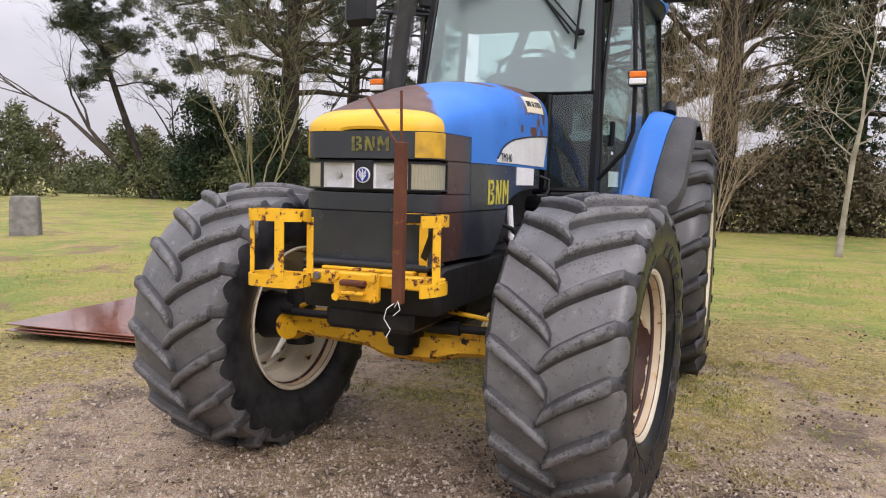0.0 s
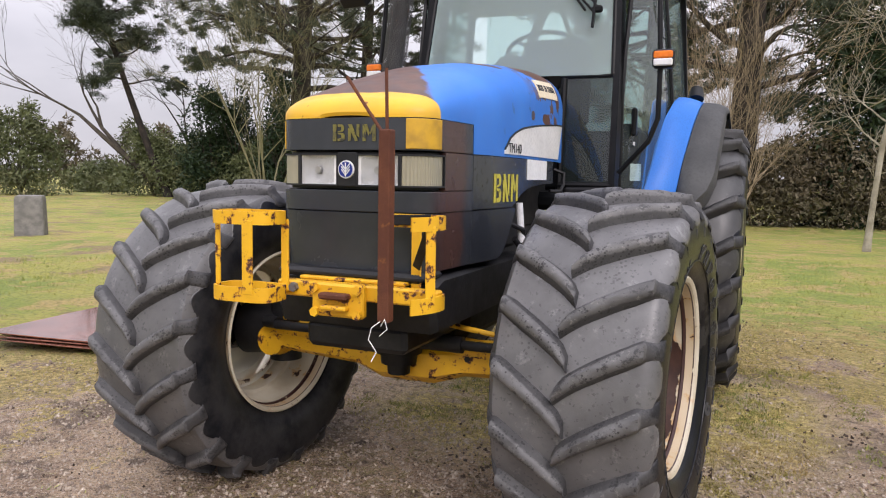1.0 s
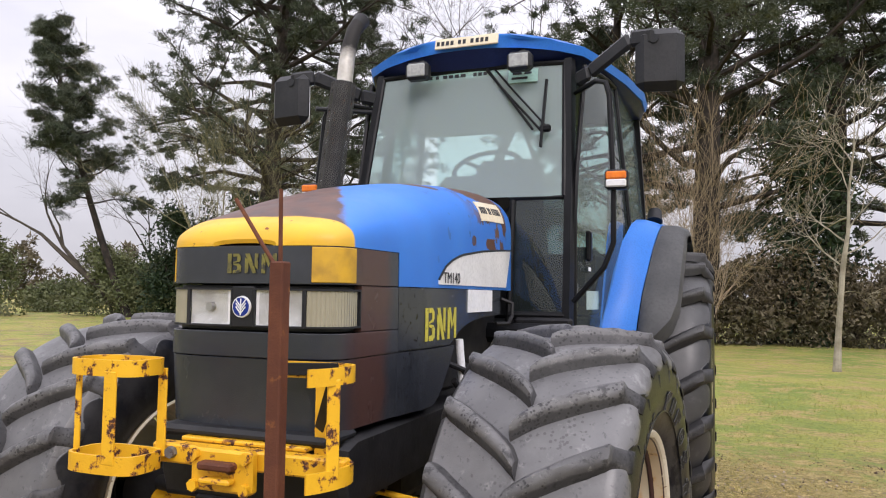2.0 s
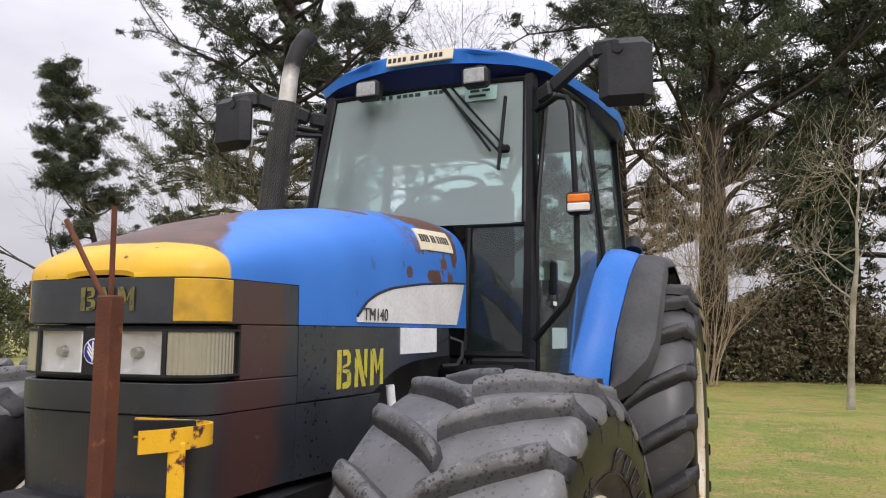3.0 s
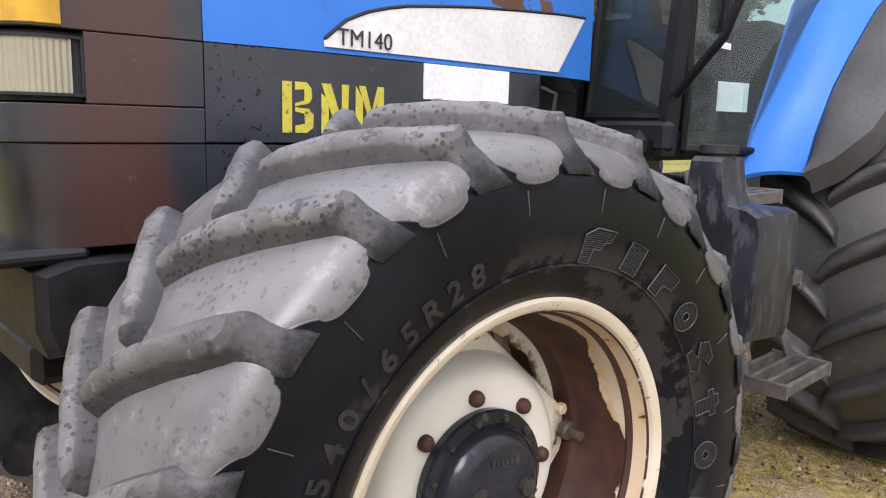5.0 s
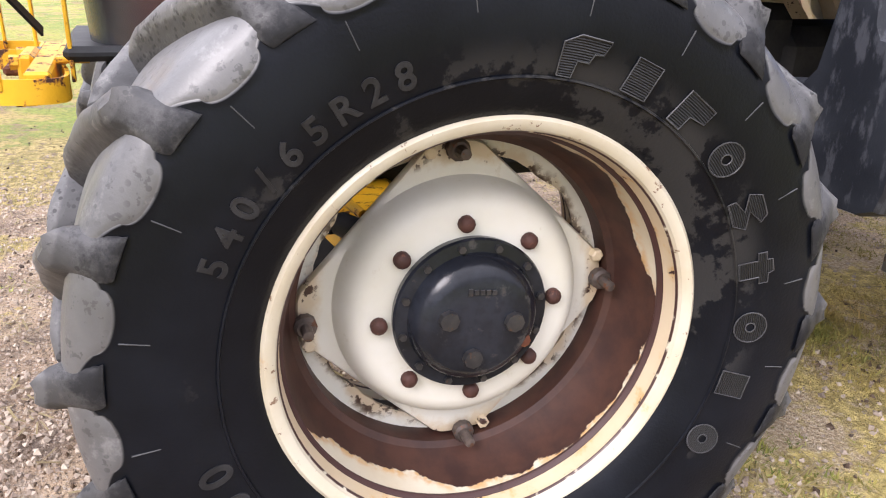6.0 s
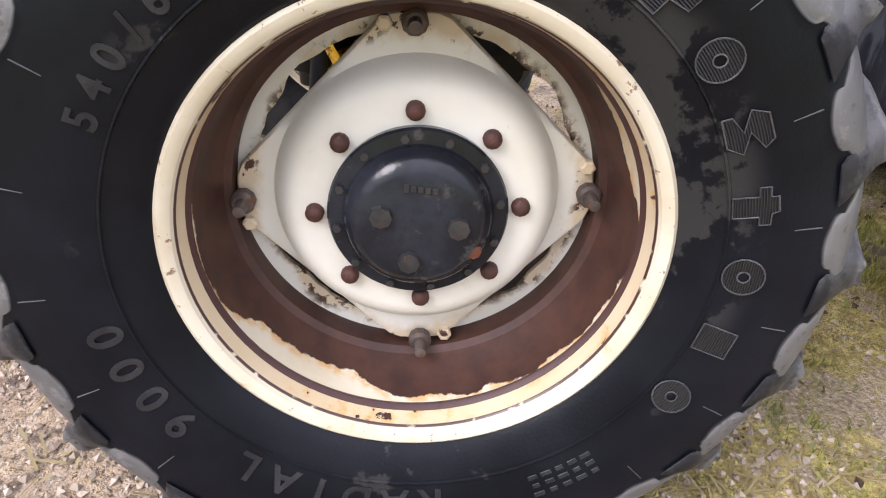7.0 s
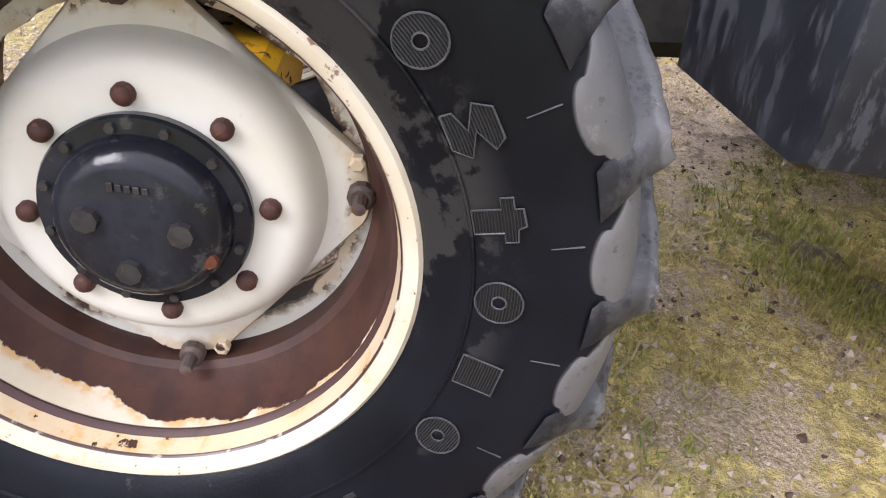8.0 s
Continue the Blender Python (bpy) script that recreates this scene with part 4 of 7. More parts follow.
def brand_block(kind, m):
    """A ribbed block shape standing in for one raised brand letter."""
    g = Geo()
    m = m @ Matrix.Diagonal((1.05, 0.84, 1.0, 1.0))
    if kind == "ring":
        n = 20
        rows = []
        for rr in (0.30, 1.0):
            rows.append([(0.028 * rr * math.cos(2 * math.pi * i / n), 0.036 * rr * math.sin(2 * math.pi * i / n)) for i in range(n)])
        for d in (0, 0.002):
            for row in rows:
                g.v += [tuple(m @ Vector((u, v, d))) for u, v in row]
        for i in range(n):
            j = (i + 1) % n
            g.f += [(2 * n + i, 2 * n + j, 3 * n + j, 3 * n + i), (n + i, n + j, 3 * n + j, 3 * n + i), (i, j, 2 * n + j, 2 * n + i)]
        outlines = rows
    elif kind == "flag":
        outlines = [[(-0.03, -0.036), (-0.008, -0.036), (-0.006, -0.006), (0.012, -0.006), (0.016, 0.01), (0.03, 0.012), (0.036, 0.036), (-0.012, 0.038), (-0.034, 0.022)]]
        g.prism(outlines[0], 0.002, lambda u, v, d: m @ Vector((u, v, d)))
    elif kind == "tall":
        outlines = [[(-0.022, -0.032), (0.022, -0.032), (0.022, 0.032), (-0.022, 0.032)]]
        g.prism(outlines[0], 0.002, lambda u, v, d: m @ Vector((u, v, d)))
    elif kind == "step":
        outlines = [[(-0.026, -0.034), (0.002, -0.034), (0.002, -0.004), (0.03, 0.002), (0.03, 0.032), (-0.026, 0.032)]]
        g.prism(outlines[0], 0.002, lambda u, v, d: m @ Vector((u, v, d)))
    elif kind == "cross":
        outlines = [[(-0.014, -0.036), (0.016, -0.036), (0.016, 0.006), (0.028, 0.006), (0.028, 0.024), (0.012, 0.026), (0.008, 0.038), (-0.014, 0.036), (-0.014, 0.024), (-0.028, 0.024), (-0.028, 0.006), (-0.014, 0.006)]]
        g.prism(outlines[0], 0.002, lambda u, v, d: m @ Vector((u, v, d)))
    else:
        outlines = [[(-0.026, -0.034), (0.014, -0.036), (0.028, -0.014), (0.0, 0.004), (0.026, 0.02), (0.016, 0.036), (-0.02, 0.036), (-0.03, 0.012), (-0.002, -0.006), (-0.026, -0.018)]]
        g.prism(outlines[0], 0.002, lambda u, v, d: m @ Vector((u, v, d)))
    rim = Geo()
    for line in outlines:
        rim.tube([m @ Vector((u, v, 0.0022)) for u, v in [*line, line[0]]], 0.0014, 5)
    return g, rim


for i, kind in enumerate(("flag", "tall", "step", "ring", "bend", "cross", "ring", "tall", "ring")):
    face, rim_line = brand_block(kind, on_side(radians(79.5 - 12.7 * i - 0.11 * i * i), 0.475, 0.2895, 13))
    ob = part("brand_block", face, ribbed_rubber, wheel_fl, "raised ribbed block on the tyre side" if i == 0 else "")
    part("block_edge", rim_line, edge_glint, ob)
for i in range(20):
    m = on_side(radians(18 * i + 8.2), 0.552, 0.2938)
    part("wear_line", Geo().box(m @ Vector((0, 0, 0)), (0.0016, 0.040, 0.003), 0.0005, m.to_3x3().to_4x4()), grey_flare, wheel_fl)
for row in range(3):
    for i in range(5):
        m = on_side(radians(309 - 3.0 * i), 0.468 + 0.017 * row, 0.2880 + 0.0035 * row, 13)
        part("small_mark", Geo().box(m @ Vector((0, 0, 0)), (0.019 - 0.003 * ((i + row) % 3), 0.008, 0.003), 0.0005, m.to_3x3().to_4x4()), letter_rubber, wheel_fl)
g = Geo().revolve([(0.2800, 0.4385), (0.2845, 0.440), (0.2840, 0.443), (0.2815, 0.444)], 120, closed=True)
part("bead_ridge", g, rubber_front, wheel_fl)

# --- front axle, steering
g = Geo()
secs = [(-0.72, 0.10, 0.645, 0.055), (-0.55, 0.11, 0.640, 0.06), (-0.25, 0.12, 0.628, 0.062), (-0.12, 0.15, 0.61, 0.085), (0.12, 0.15, 0.61, 0.085), (0.25, 0.12, 0.628, 0.062), (0.55, 0.11, 0.640, 0.06), (0.72, 0.10, 0.645, 0.055)]
rows = []
for x, hy, zc, hz in secs:
    pr = [(-hy, -hz * 0.55), (-hy, hz * 0.6), (-hy * 0.75, hz), (hy * 0.75, hz), (hy, hz * 0.6), (hy, -hz * 0.55), (hy * 0.6, -hz), (-hy * 0.6, -hz), (-hy, -hz * 0.55)]
    rows.append([(x, -0.02 + y, zc + z) for y, z in pr])
g.grid(rows)
g.f += [tuple(range(8)), tuple(reversed(range(9 * 7, 9 * 7 + 8)))]
axle = part("front_axle", g, chipped_yellow, tractor, "chipped yellow cast front axle", 0.5)
for sx in (-1, 1):
    part("axle_rib", Geo().bar((sx * 0.16, -0.135, 0.675), (sx * 0.66, -0.128, 0.680), 0.014, 0.03, 0.004), chipped_yellow, axle)
    part("axle_bolt", Geo().revolve([(0, 0), (0, 0.014), (0.012, 0.014), (0.012, 0)], 6, (0, 0, 0)), black_metal, axle).matrix_local = pose(sx * 0.28, -0.128, 0.652, 0, 0, -90)
    kn = Geo().tube([(sx * 0.70, 0, 0.52), (sx * 0.70, 0, 0.80)], [0.075, 0.07], 20)
    kn.tube([(sx * 0.66, 0, 0.655), (sx * 0.90, 0, 0.655)], [0.10, 0.13], 24)
    part("steering_knuckle", kn, black_metal, tractor, "black steering knuckle")
    part("swivel_cap", Geo().tube([(sx * 0.70, -0.02, 0.62), (sx * 0.70, -0.125, 0.63)], [0.08, 0.07], 20), chipped_yellow, tractor)
    part("tie_rod_end", Geo().tube([(sx * 0.62, -0.17, 0.725), (sx * 0.71, -0.13, 0.72)], [0.026, 0.03], 12), black_metal, tractor)
g = Geo().tube([(-0.62, -0.19, 0.722), (0.62, -0.19, 0.722)], 0.020, 14)
g.tube([(-0.28, -0.19, 0.722), (0.28, -0.19, 0.722)], 0.034, 16)
part("steering_cylinder", g, black_metal, tractor, "black hydraulic steering ram")
part("steering_rod", Geo().tube([(-0.58, -0.19, 0.722), (-0.28, -0.19, 0.722)], 0.013, 12), steel, tractor)
for i, (x0, x1) in enumerate(((0.15, 0.62), (-0.45, -0.62))):
    part("hose", Geo().tube([(x0, -0.16, 0.80), ((x0 + x1) / 2, -0.17, 0.775), (x1, -0.12, 0.74)], 0.011, 8), chipped_yellow, tractor)

# --- chassis block under the bonnet
g = Geo()
outline = [(-0.57, 0.84), (-0.59, 0.90), (-0.59, 1.015), (-0.53, 1.035), (0.55, 1.035), (0.55, 0.90), (0.20, 0.84)]
for sx in (1,):
    rows = [[(x, y, z) for y, z in outline + outline[:1]] for x in (-0.328, -0.305, 0.305, 0.328)]
    rows[0] = [(x, y * 0.965, 0.94 + (z - 0.94) * 0.90) for x, y, z in rows[0]]
    rows[3] = [(x, y * 0.965, 0.94 + (z - 0.94) * 0.90) for x, y, z in rows[3]]
    g.grid(rows)
    g.f += [tuple(range(7)), tuple(reversed(range(24, 31)))]
part("front_support", g, black_metal, tractor, "black cast front support", 0.5)
part("support_lip", Geo().box((0.02, -0.575, 1.045), (0.58, 0.19, 0.032), 0.012), black_plastic, tractor)
g = Geo().box((0.0, -0.30, 0.80), (0.42, 0.55, 0.10), 0.02)
pivot = part("axle_pivot", g, black_metal, tractor, "black axle pivot casting")
for z, hx in ((0.735, 0.13), (0.69, 0.105), (0.645, 0.08), (0.60, 0.05)):
    part("pivot_boss", Geo().tube([(0, -0.20, z - 0.022), (0, -0.20, z + 0.026)], [hx * 0.92, hx], 20), black_metal, pivot)
part("sump", Geo().box((0.0, 0.75, 0.92), (0.44, 1.5, 0.5), 0.05), dark_engine, tractor)
part("engine_block", Geo().box((0.0, 0.8, 1.3), (0.42, 1.0, 0.4), 0.05), dark_engine, tractor, "dark engine casting")
part("gearbox", Geo().box((0.0, 2.2, 0.85), (0.5, 1.6, 0.5), 0.06), dark_engine, tractor)
g = Geo().tube([(-1.0, 2.6, 0.865), (1.0, 2.6, 0.865)], 0.15, 20)
part("rear_axle", g, dark_engine, tractor)
part("breather_pipe", Geo().tube([(0.34, 0.33, 1.28), (0.35, 0.35, 1.10)], 0.016, 10), white_paper, tractor, "short white pipe")
part("hose", Geo().tube([(0.33, 0.30, 1.12), (0.36, 0.36, 1.05), (0.34, 0.42, 0.98)], 0.014, 8), black_metal, tractor)
part("hose", Geo().tube([(0.30, 0.24, 1.20), (0.36, 0.33, 1.16), (0.33, 0.45, 1.02)], 0.012, 8), black_metal, tractor)

# --- bonnet: walls follow one plan outline
A_SIDE = [(-0.478, 0.311), (-0.24, 0.327), (-0.06, 0.350), (0.2, 0.360), (0.4, 0.362), (0.7, 0.358), (0.95, 0.352), (1.17, 0.318)]
NOSE_AT, NOSE_DEEP, NOSE_HALF, NOSE_N = -0.478, 0.157, 0.311, 3.8


def plan():
    """The outline from the rear of the near side round the nose to the rear of the other side."""
    pts = []
    for y in sorted([*np.linspace(1.17, -0.46, 40), -0.4750, -0.2376, -0.2402, 0.2148, 0.8598], reverse=True):
        pts.append((lerp(A_SIDE, y), y))
    n = NOSE_N
    for t in np.linspace(0, math.pi / 2, 26)[1:]:
        pts.append((NOSE_HALF * math.cos(t) ** (2 / n) if t < math.pi / 2 - 1e-6 else 0.0, NOSE_AT - NOSE_DEEP * math.sin(t) ** (2 / n)))
    return pts + [(-x, y) for x, y in reversed(pts[:-1])]


PLAN = [Vector(p) for p in plan()]


def off_plan(d):
    out = []
    for i, p in enumerate(PLAN):
        t = (PLAN[min(i + 1, len(PLAN) - 1)] - PLAN[max(i - 1, 0)]).normalized()
        out.append(p + d * Vector((-t.y, t.x)))
    return out


def wall(test, z0, z1, proud=0.0, thick=0.02, rows=2, lean=0.0):
    """A band of the bonnet wall where test(x, y) holds, between two heights (numbers or functions of y)."""
    o, i_ = off_plan(proud), off_plan(proud - thick)
    pick = [k for k, p in enumerate(PLAN) if test(p.x, p.y)]
    lo = z0 if callable(z0) else (lambda y: z0)
    hi = z1 if callable(z1) else (lambda y: z1)

    def sheet(src, shrink):
        res = []
        for t in np.linspace(0, 1, rows):
            r = []
            for k in pick:
                a, b = lo(PLAN[k].y), hi(PLAN[k].y)
                z = a + shrink + (b - a - 2 * shrink) * t
                r.append((src[k].x * (1 - lean * (1.3 - z)), src[k].y * (1 - lean * (1.3 - z)), z))
            res.append(r)
        return res
    rows_o = sheet(o, 0.002)
    rows_m = sheet(off_plan(proud - 0.002), 0.0)
    full = [rows_m[0]] + rows_o + [rows_m[-1]]
    inn = sheet(i_, 0.0)
    return Geo().shell(full, [inn[0]] + inn + [inn[-1]])


ZS = [(-0.64, 1.596), (-0.24, 1.596), (0.0, 1.63), (0.3, 1.675), (0.6, 1.70), (1.17, 1.72)]
ZC = [(-0.64, 1.60), (-0.58, 1.685), (-0.5, 1.715), (-0.3, 1.785), (0.0, 1.862), (0.3, 1.915), (0.6, 1.95), (0.9, 1.975), (1.17, 1.985)]
rows = []
stations = list(NOSE_AT - NOSE_DEEP * np.sin(np.linspace(math.pi / 2, 0, 14)) ** 0.75)[:-1] + list(np.linspace(NOSE_AT, -0.2402, 8)) + list(np.linspace(-0.2385, 1.17, 32))
for y in stations:
    y = float(y)
    q = min(1.0, max(0.0, (NOSE_AT - y) / NOSE_DEEP))
    a = lerp(A_SIDE, y) * max(0.02, (1 - q ** NOSE_N)) ** (1 / NOSE_N)
    zs = lerp(ZS, y)
    rise = (lerp(ZC, max(y, -0.58)) - zs) * max(0.02, 1 - q ** 3) ** 0.42
    low = 1.4815 if y > -0.2395 else zs - 0.003
    row = []
    for u in np.linspace(-1, 1, 41):
        t = u * math.pi / 2
        sx = math.copysign(abs(math.sin(t)) ** 0.86, t)
        row.append((a * sx, y, zs + rise * max(0.0, math.cos(t)) ** 0.66))
    skirt = [(a, y, zs + (low - zs) * f_) for f_ in (0.34, 0.67, 1.0)]
    rows.append([(-x, yy, z) for x, yy, z in reversed(skirt)] + row + skirt)
inner = [[(x * 0.965, y + 0.006, z - (0.012 if 3 <= i < 44 else 0.0)) for i, (x, y, z) in enumerate(r)] for r in rows]
hood = part("bonnet", Geo().shell(rows, inner), hood_paint, tractor, "rounded blue bonnet with yellow nose, brown top patch and rust", 0.9)
front = lambda x, y: y < -0.2395
part("grille_band", wall(front, 1.4805, 1.5935, -0.002, 0.02), panel_mesh, tractor, "dark mesh grille band oversprayed brown at the corner")
part("yellow_band_patch", wall(lambda x, y: y < -0.49 and 0.215 < x, 1.486, 1.589, 0.0015, 0.006), yellow_patch, tractor)
part("yellow_band_patch", wall(lambda x, y: -0.59 < y < -0.48 and x < -0.2, 1.486, 1.589, 0.0015, 0.006), yellow_patch, tractor)
part("lamp_surround", wall(front, 1.343, 1.477, -0.024, 0.02), black_plastic, tractor)
part("lamp_side_panel", wall(lambda x, y: -0.476 < y < -0.2395, 1.342, 1.4785, -0.001, 0.02), panel_mesh, tractor)
part("grille_middle", wall(front, 1.266, 1.340, 0.0, 0.02), panel_mesh, tractor, "dark mesh grille strip")
part("grille_lower", wall(front, 1.056, 1.2635, -0.001, 0.02, 4, 0.10), panel_mesh, tractor, "dark lower grille panel")
arch = lambda y: 1.268 if y < 0.18 else min(1.40, 1.268 + 0.10 * (1 - math.exp(-(y - 0.18) / 0.15)))
archl = lambda y: 1.056 if y < 0.02 else min(1.25, 1.056 + 0.2 * ((y - 0.02) / 0.20) ** 1.6)
for side in (1, -1):
    part("side_panel", wall(lambda x, y: x * side > 0 and -0.2385 < y < 0.86, arch, 1.4795, 0.0, 0.014), panel_plastic, tractor, "scratched charcoal side panel" if side > 0 else "")
    part("lower_side_panel", wall(lambda x, y: x * side > 0 and -0.2385 < y < 0.215, archl, 1.2635, -0.002, 0.014, 4, 0.04), panel_plastic, tractor)


def side_x(y):
    return lerp(A_SIDE, y)


def on_wall(y, z, d):
    return (side_x(y) + d, y, z)


# dark filler box added inside the bonnet to close the view through panel gaps
part("bonnet_filler", Geo().box((0, 0.0, 1.32), (0.58, 0.95, 0.50), 0.02), dark_engine, tractor)

# pale decal, stickers and stencilled letters on the near side
top = [(1.105, 1.676), (0.95, 1.668), (0.75, 1.655), (0.55, 1.640), (0.42, 1.626), (0.30, 1.612), (0.20, 1.592), (0.13, 1.568), (0.08, 1.538), (0.05, 1.508)]
bot = [(0.945, 1.492)] + [(y, 1.494) for y in (0.8, 0.6, 0.4, 0.2, 0.05)]
n = 18
tp = [(float(y), float(np.interp(y, [p[0] for p in reversed(top)], [p[1] for p in reversed(top)]))) for y in np.linspace(0.05, 1.105, n)]
bt = [(float(y), 1.494) for y in np.linspace(0.052, 0.945, n)]
mk = lambda d: [[on_wall(y, z, d) for y, z in bt], [on_wall((a[0] + b[0]) / 2, (a[1] + b[1]) / 2, d) for a, b in zip(bt, tp)], [on_wall(y, z, d) for y, z in tp]]
decal = part("white_decal", Geo().shell(mk(0.005), mk(-0.004)), white_decal, tractor, "faded white model panel along the bonnet")
part("decal_trim", Geo().tube([on_wall(y, z + 0.004, 0.004) for y, z in tp], 0.0045, 6), black_plastic, tractor)
letters("model_mark", "TM140", 0.058, ink, tractor, pose(side_x(0.16) + 0.0085, 0.165, 1.518, 90, 0, 88.2), "dark model number lettering", 0.0006)


def plate_on_side(name, y0, y1, z0, z1, d, material, label):
    ys = np.linspace(y0, y1, 6)
    o = [[on_wall(float(y), z, d) for y in ys] for z in (z0, z1)]
    i2 = [[on_wall(float(y), z, d - 0.004) for y in ys] for z in (z0, z1)]
    return part(name, Geo().shell(o, i2), material, tractor, label)


plate_on_side("paper_sticker", 0.362, 0.704, 1.386, 1.479, 0.0045, white_paper, "blank white sticker")


def stencil(place, w, h, name, paint):
    """Three block letters cut with stencil bridges: plain strokes in (u, v)."""
    def stroke(p):
        part(name, Geo().prism([(u * w, v * h) for u, v in p], 0.0012, place), paint, tractor)
    stroke([(0.0, 0.0), (0.085, 0.0), (0.085, 1.0), (0.0, 1.0)])
    stroke([(0.115, 0.84), (0.20, 0.86), (0.20, 0.64), (0.115, 0.58), (0.115, 0.52), (0.24, 0.58), (0.27, 0.68), (0.265, 0.88), (0.22, 1.0), (0.115, 1.0)])
    stroke([(0.115, 0.0), (0.22, 0.0), (0.28, 0.1), (0.285, 0.36), (0.24, 0.48), (0.115, 0.50), (0.115, 0.42), (0.20, 0.38), (0.205, 0.18), (0.115, 0.14)])
    stroke([(0.36, 0.0), (0.43, 0.0), (0.43, 0.66), (0.36, 0.8)])
    stroke([(0.36, 1.0), (0.45, 1.0), (0.60, 0.0), (0.52, 0.0)])
    stroke([(0.56, 0.36), (0.62, 0.2), (0.63, 1.0), (0.56, 1.0)])
    stroke([(0.70, 0.0), (0.775, 0.0), (0.775, 0.72), (0.70, 1.0)])
    stroke([(0.73, 1.0), (0.80, 1.0), (0.865, 0.5), (0.84, 0.3)])
    stroke([(0.93, 1.0), (1.0, 1.0), (1.0, 0.0), (0.925, 0.0), (0.925, 0.66), (0.88, 0.38), (0.87, 0.48)])


stencil(lambda u, v, d: on_wall(-0.062 + u, 1.292 + v, d + 0.001), 0.290, 0.117, "stencil_mark", stencil_yellow)


def nose_y(x):
    q = min(1.0, abs(x) / NOSE_HALF)
    return NOSE_AT - NOSE_DEEP * (1 - q ** NOSE_N) ** (1 / NOSE_N)


stencil(lambda u, v, d: (-0.055 + u, nose_y(-0.055 + u) - d - 0.001, 1.512 + v), 0.17, 0.058, "stencil_mark", stencil_faded)

# lamps
def round_nose(p, d):
    """The nose outline at p (0 ahead, 1 at the near side, -1 at the other), d metres inside it."""
    c, q = max(1e-6, math.cos(abs(p) * math.pi / 2)) ** (2 / NOSE_N), max(1e-6, math.sin(abs(p) * math.pi / 2)) ** (2 / NOSE_N)
    n = Vector((q ** (NOSE_N - 1) / NOSE_HALF, c ** (NOSE_N - 1) / NOSE_DEEP)).normalized()
    x, y = NOSE_HALF * q - d * n.x, NOSE_AT - NOSE_DEEP * c + d * n.y
    return (math.copysign(x, p), y)


def nose_at(x):
    """The outline's p at a half width."""
    return math.copysign(math.asin(min(1.0, abs(x) / NOSE_HALF) ** (NOSE_N / 2)) / (math.pi / 2), x)


def lamp(x0, x1, z0, z1, fluted, label):
    p0, p1 = nose_at(x0), nose_at(x1)

    def sheet(d, m=0.0, bowl=0.0):
        res = []
        for v in np.linspace(0, 1, 7 if bowl else 2):
            row = []
            for u in np.linspace(0, 1, 15):
                x, y = round_nose(p0 + (m * 3) + (p1 - p0 - m * 6) * float(u), d + bowl * (1 - (2 * u - 1) ** 2) * (1 - (2 * v - 1) ** 2))
                row.append((x, y, z0 + m + (z1 - z0 - 2 * m) * float(v)))
            res.append(row)
        return res
    frame_ = part("headlamp", Geo().shell(sheet(0.008, 0.0, 0.012), sheet(0.0215, 0.0, 0.001)), mirror_metal if not fluted else black_plastic, tractor, label)
    part("lens", Geo().shell(sheet(0.004, 0.004), sheet(0.009, 0.004)), fluted_lens if fluted else lens_glass, frame_)
    g = Geo()
    zc = (z0 + z1) / 2
    for a, b in ((z0, z0 + 0.006), (z1 - 0.006, z1)):
        out_, in_ = sheet(0.0)[0], sheet(0.03)[0]
        g.shell([[(x, y, z) for x, y, _ in out_] for z in (a, b)], [[(x, y, z) for x, y, _ in in_] for z in (a, b)])
    for p in (p0, p1):
        a, b = round_nose(p, 0.0), round_nose(p, 0.03)
        g.bar((a[0], a[1], zc), (b[0], b[1], zc), 0.006, z1 - z0, 0.001)
    part("lamp_frame", g, black_plastic, frame_)
    if not fluted:
        c = ((x0 + x1) / 2, nose_y((x0 + x1) / 2) + 0.021, zc)
        b = Geo().tube([(c[0], c[1], zc), (c[0], c[1] - 0.02, zc)], [0.016, 0.012], 12)
        part("bulb_cap", b, steel, frame_)


lamp(-0.200, -0.040, 1.354, 1.468, False, "clear headlamp")
lamp(0.040, 0.200, 1.354, 1.468, False, "clear headlamp")
lamp(0.206, 0.311, 1.354, 1.468, True, "yellowed fluted side lamp")
lamp(-0.311, -0.206, 1.354, 1.468, True, "yellowed fluted side lamp")
em_y = nose_y(0) - 0.002
part("badge_backing", Geo().box((0.0, em_y + 0.012, 1.413), (0.078, 0.02, 0.122), 0.004), black_plastic, tractor)
bd = part("badge", Geo().tube([(0, em_y + 0.006, 1.413), (0, em_y - 0.004, 1.413)], [0.033, 0.031], 32), white_decal, tractor, "round blue and white badge")
part("badge_disc", Geo().tube([(0, em_y, 1.413), (0, em_y - 0.0055, 1.413)], 0.0275, 32), plain("badge_blue", (0.01, 0.03, 0.22), (0.012, 0.035, 0.26), 9, 0.3), bd)
part("badge_leaf", Geo().bar((0, em_y - 0.006, 1.388), (0, em_y - 0.006, 1.437), 0.002, 0.004, 0.0005, (1, 0, 0)), white_decal, bd)
for sx in (-1, 1):
    for dz in (0.0, 0.010, 0.020):
        part("badge_leaf", Geo().bar((sx * 0.001, em_y - 0.006, 1.394 + dz), (sx * 0.017, em_y - 0.006, 1.414 + dz), 0.002, 0.0035, 0.0005, (1, 0, 0)), white_decal, bd)

# owner's plate on the bonnet's rear shoulder, its name shown as bars
def shoulder_point(y, t):
    a, rise = lerp(A_SIDE, y), lerp(ZC, y) - lerp(ZS, y)
    return Vector((a * abs(math.sin(t)) ** 0.86, y, lerp(ZS, y) + rise * math.cos(t) ** 0.66))


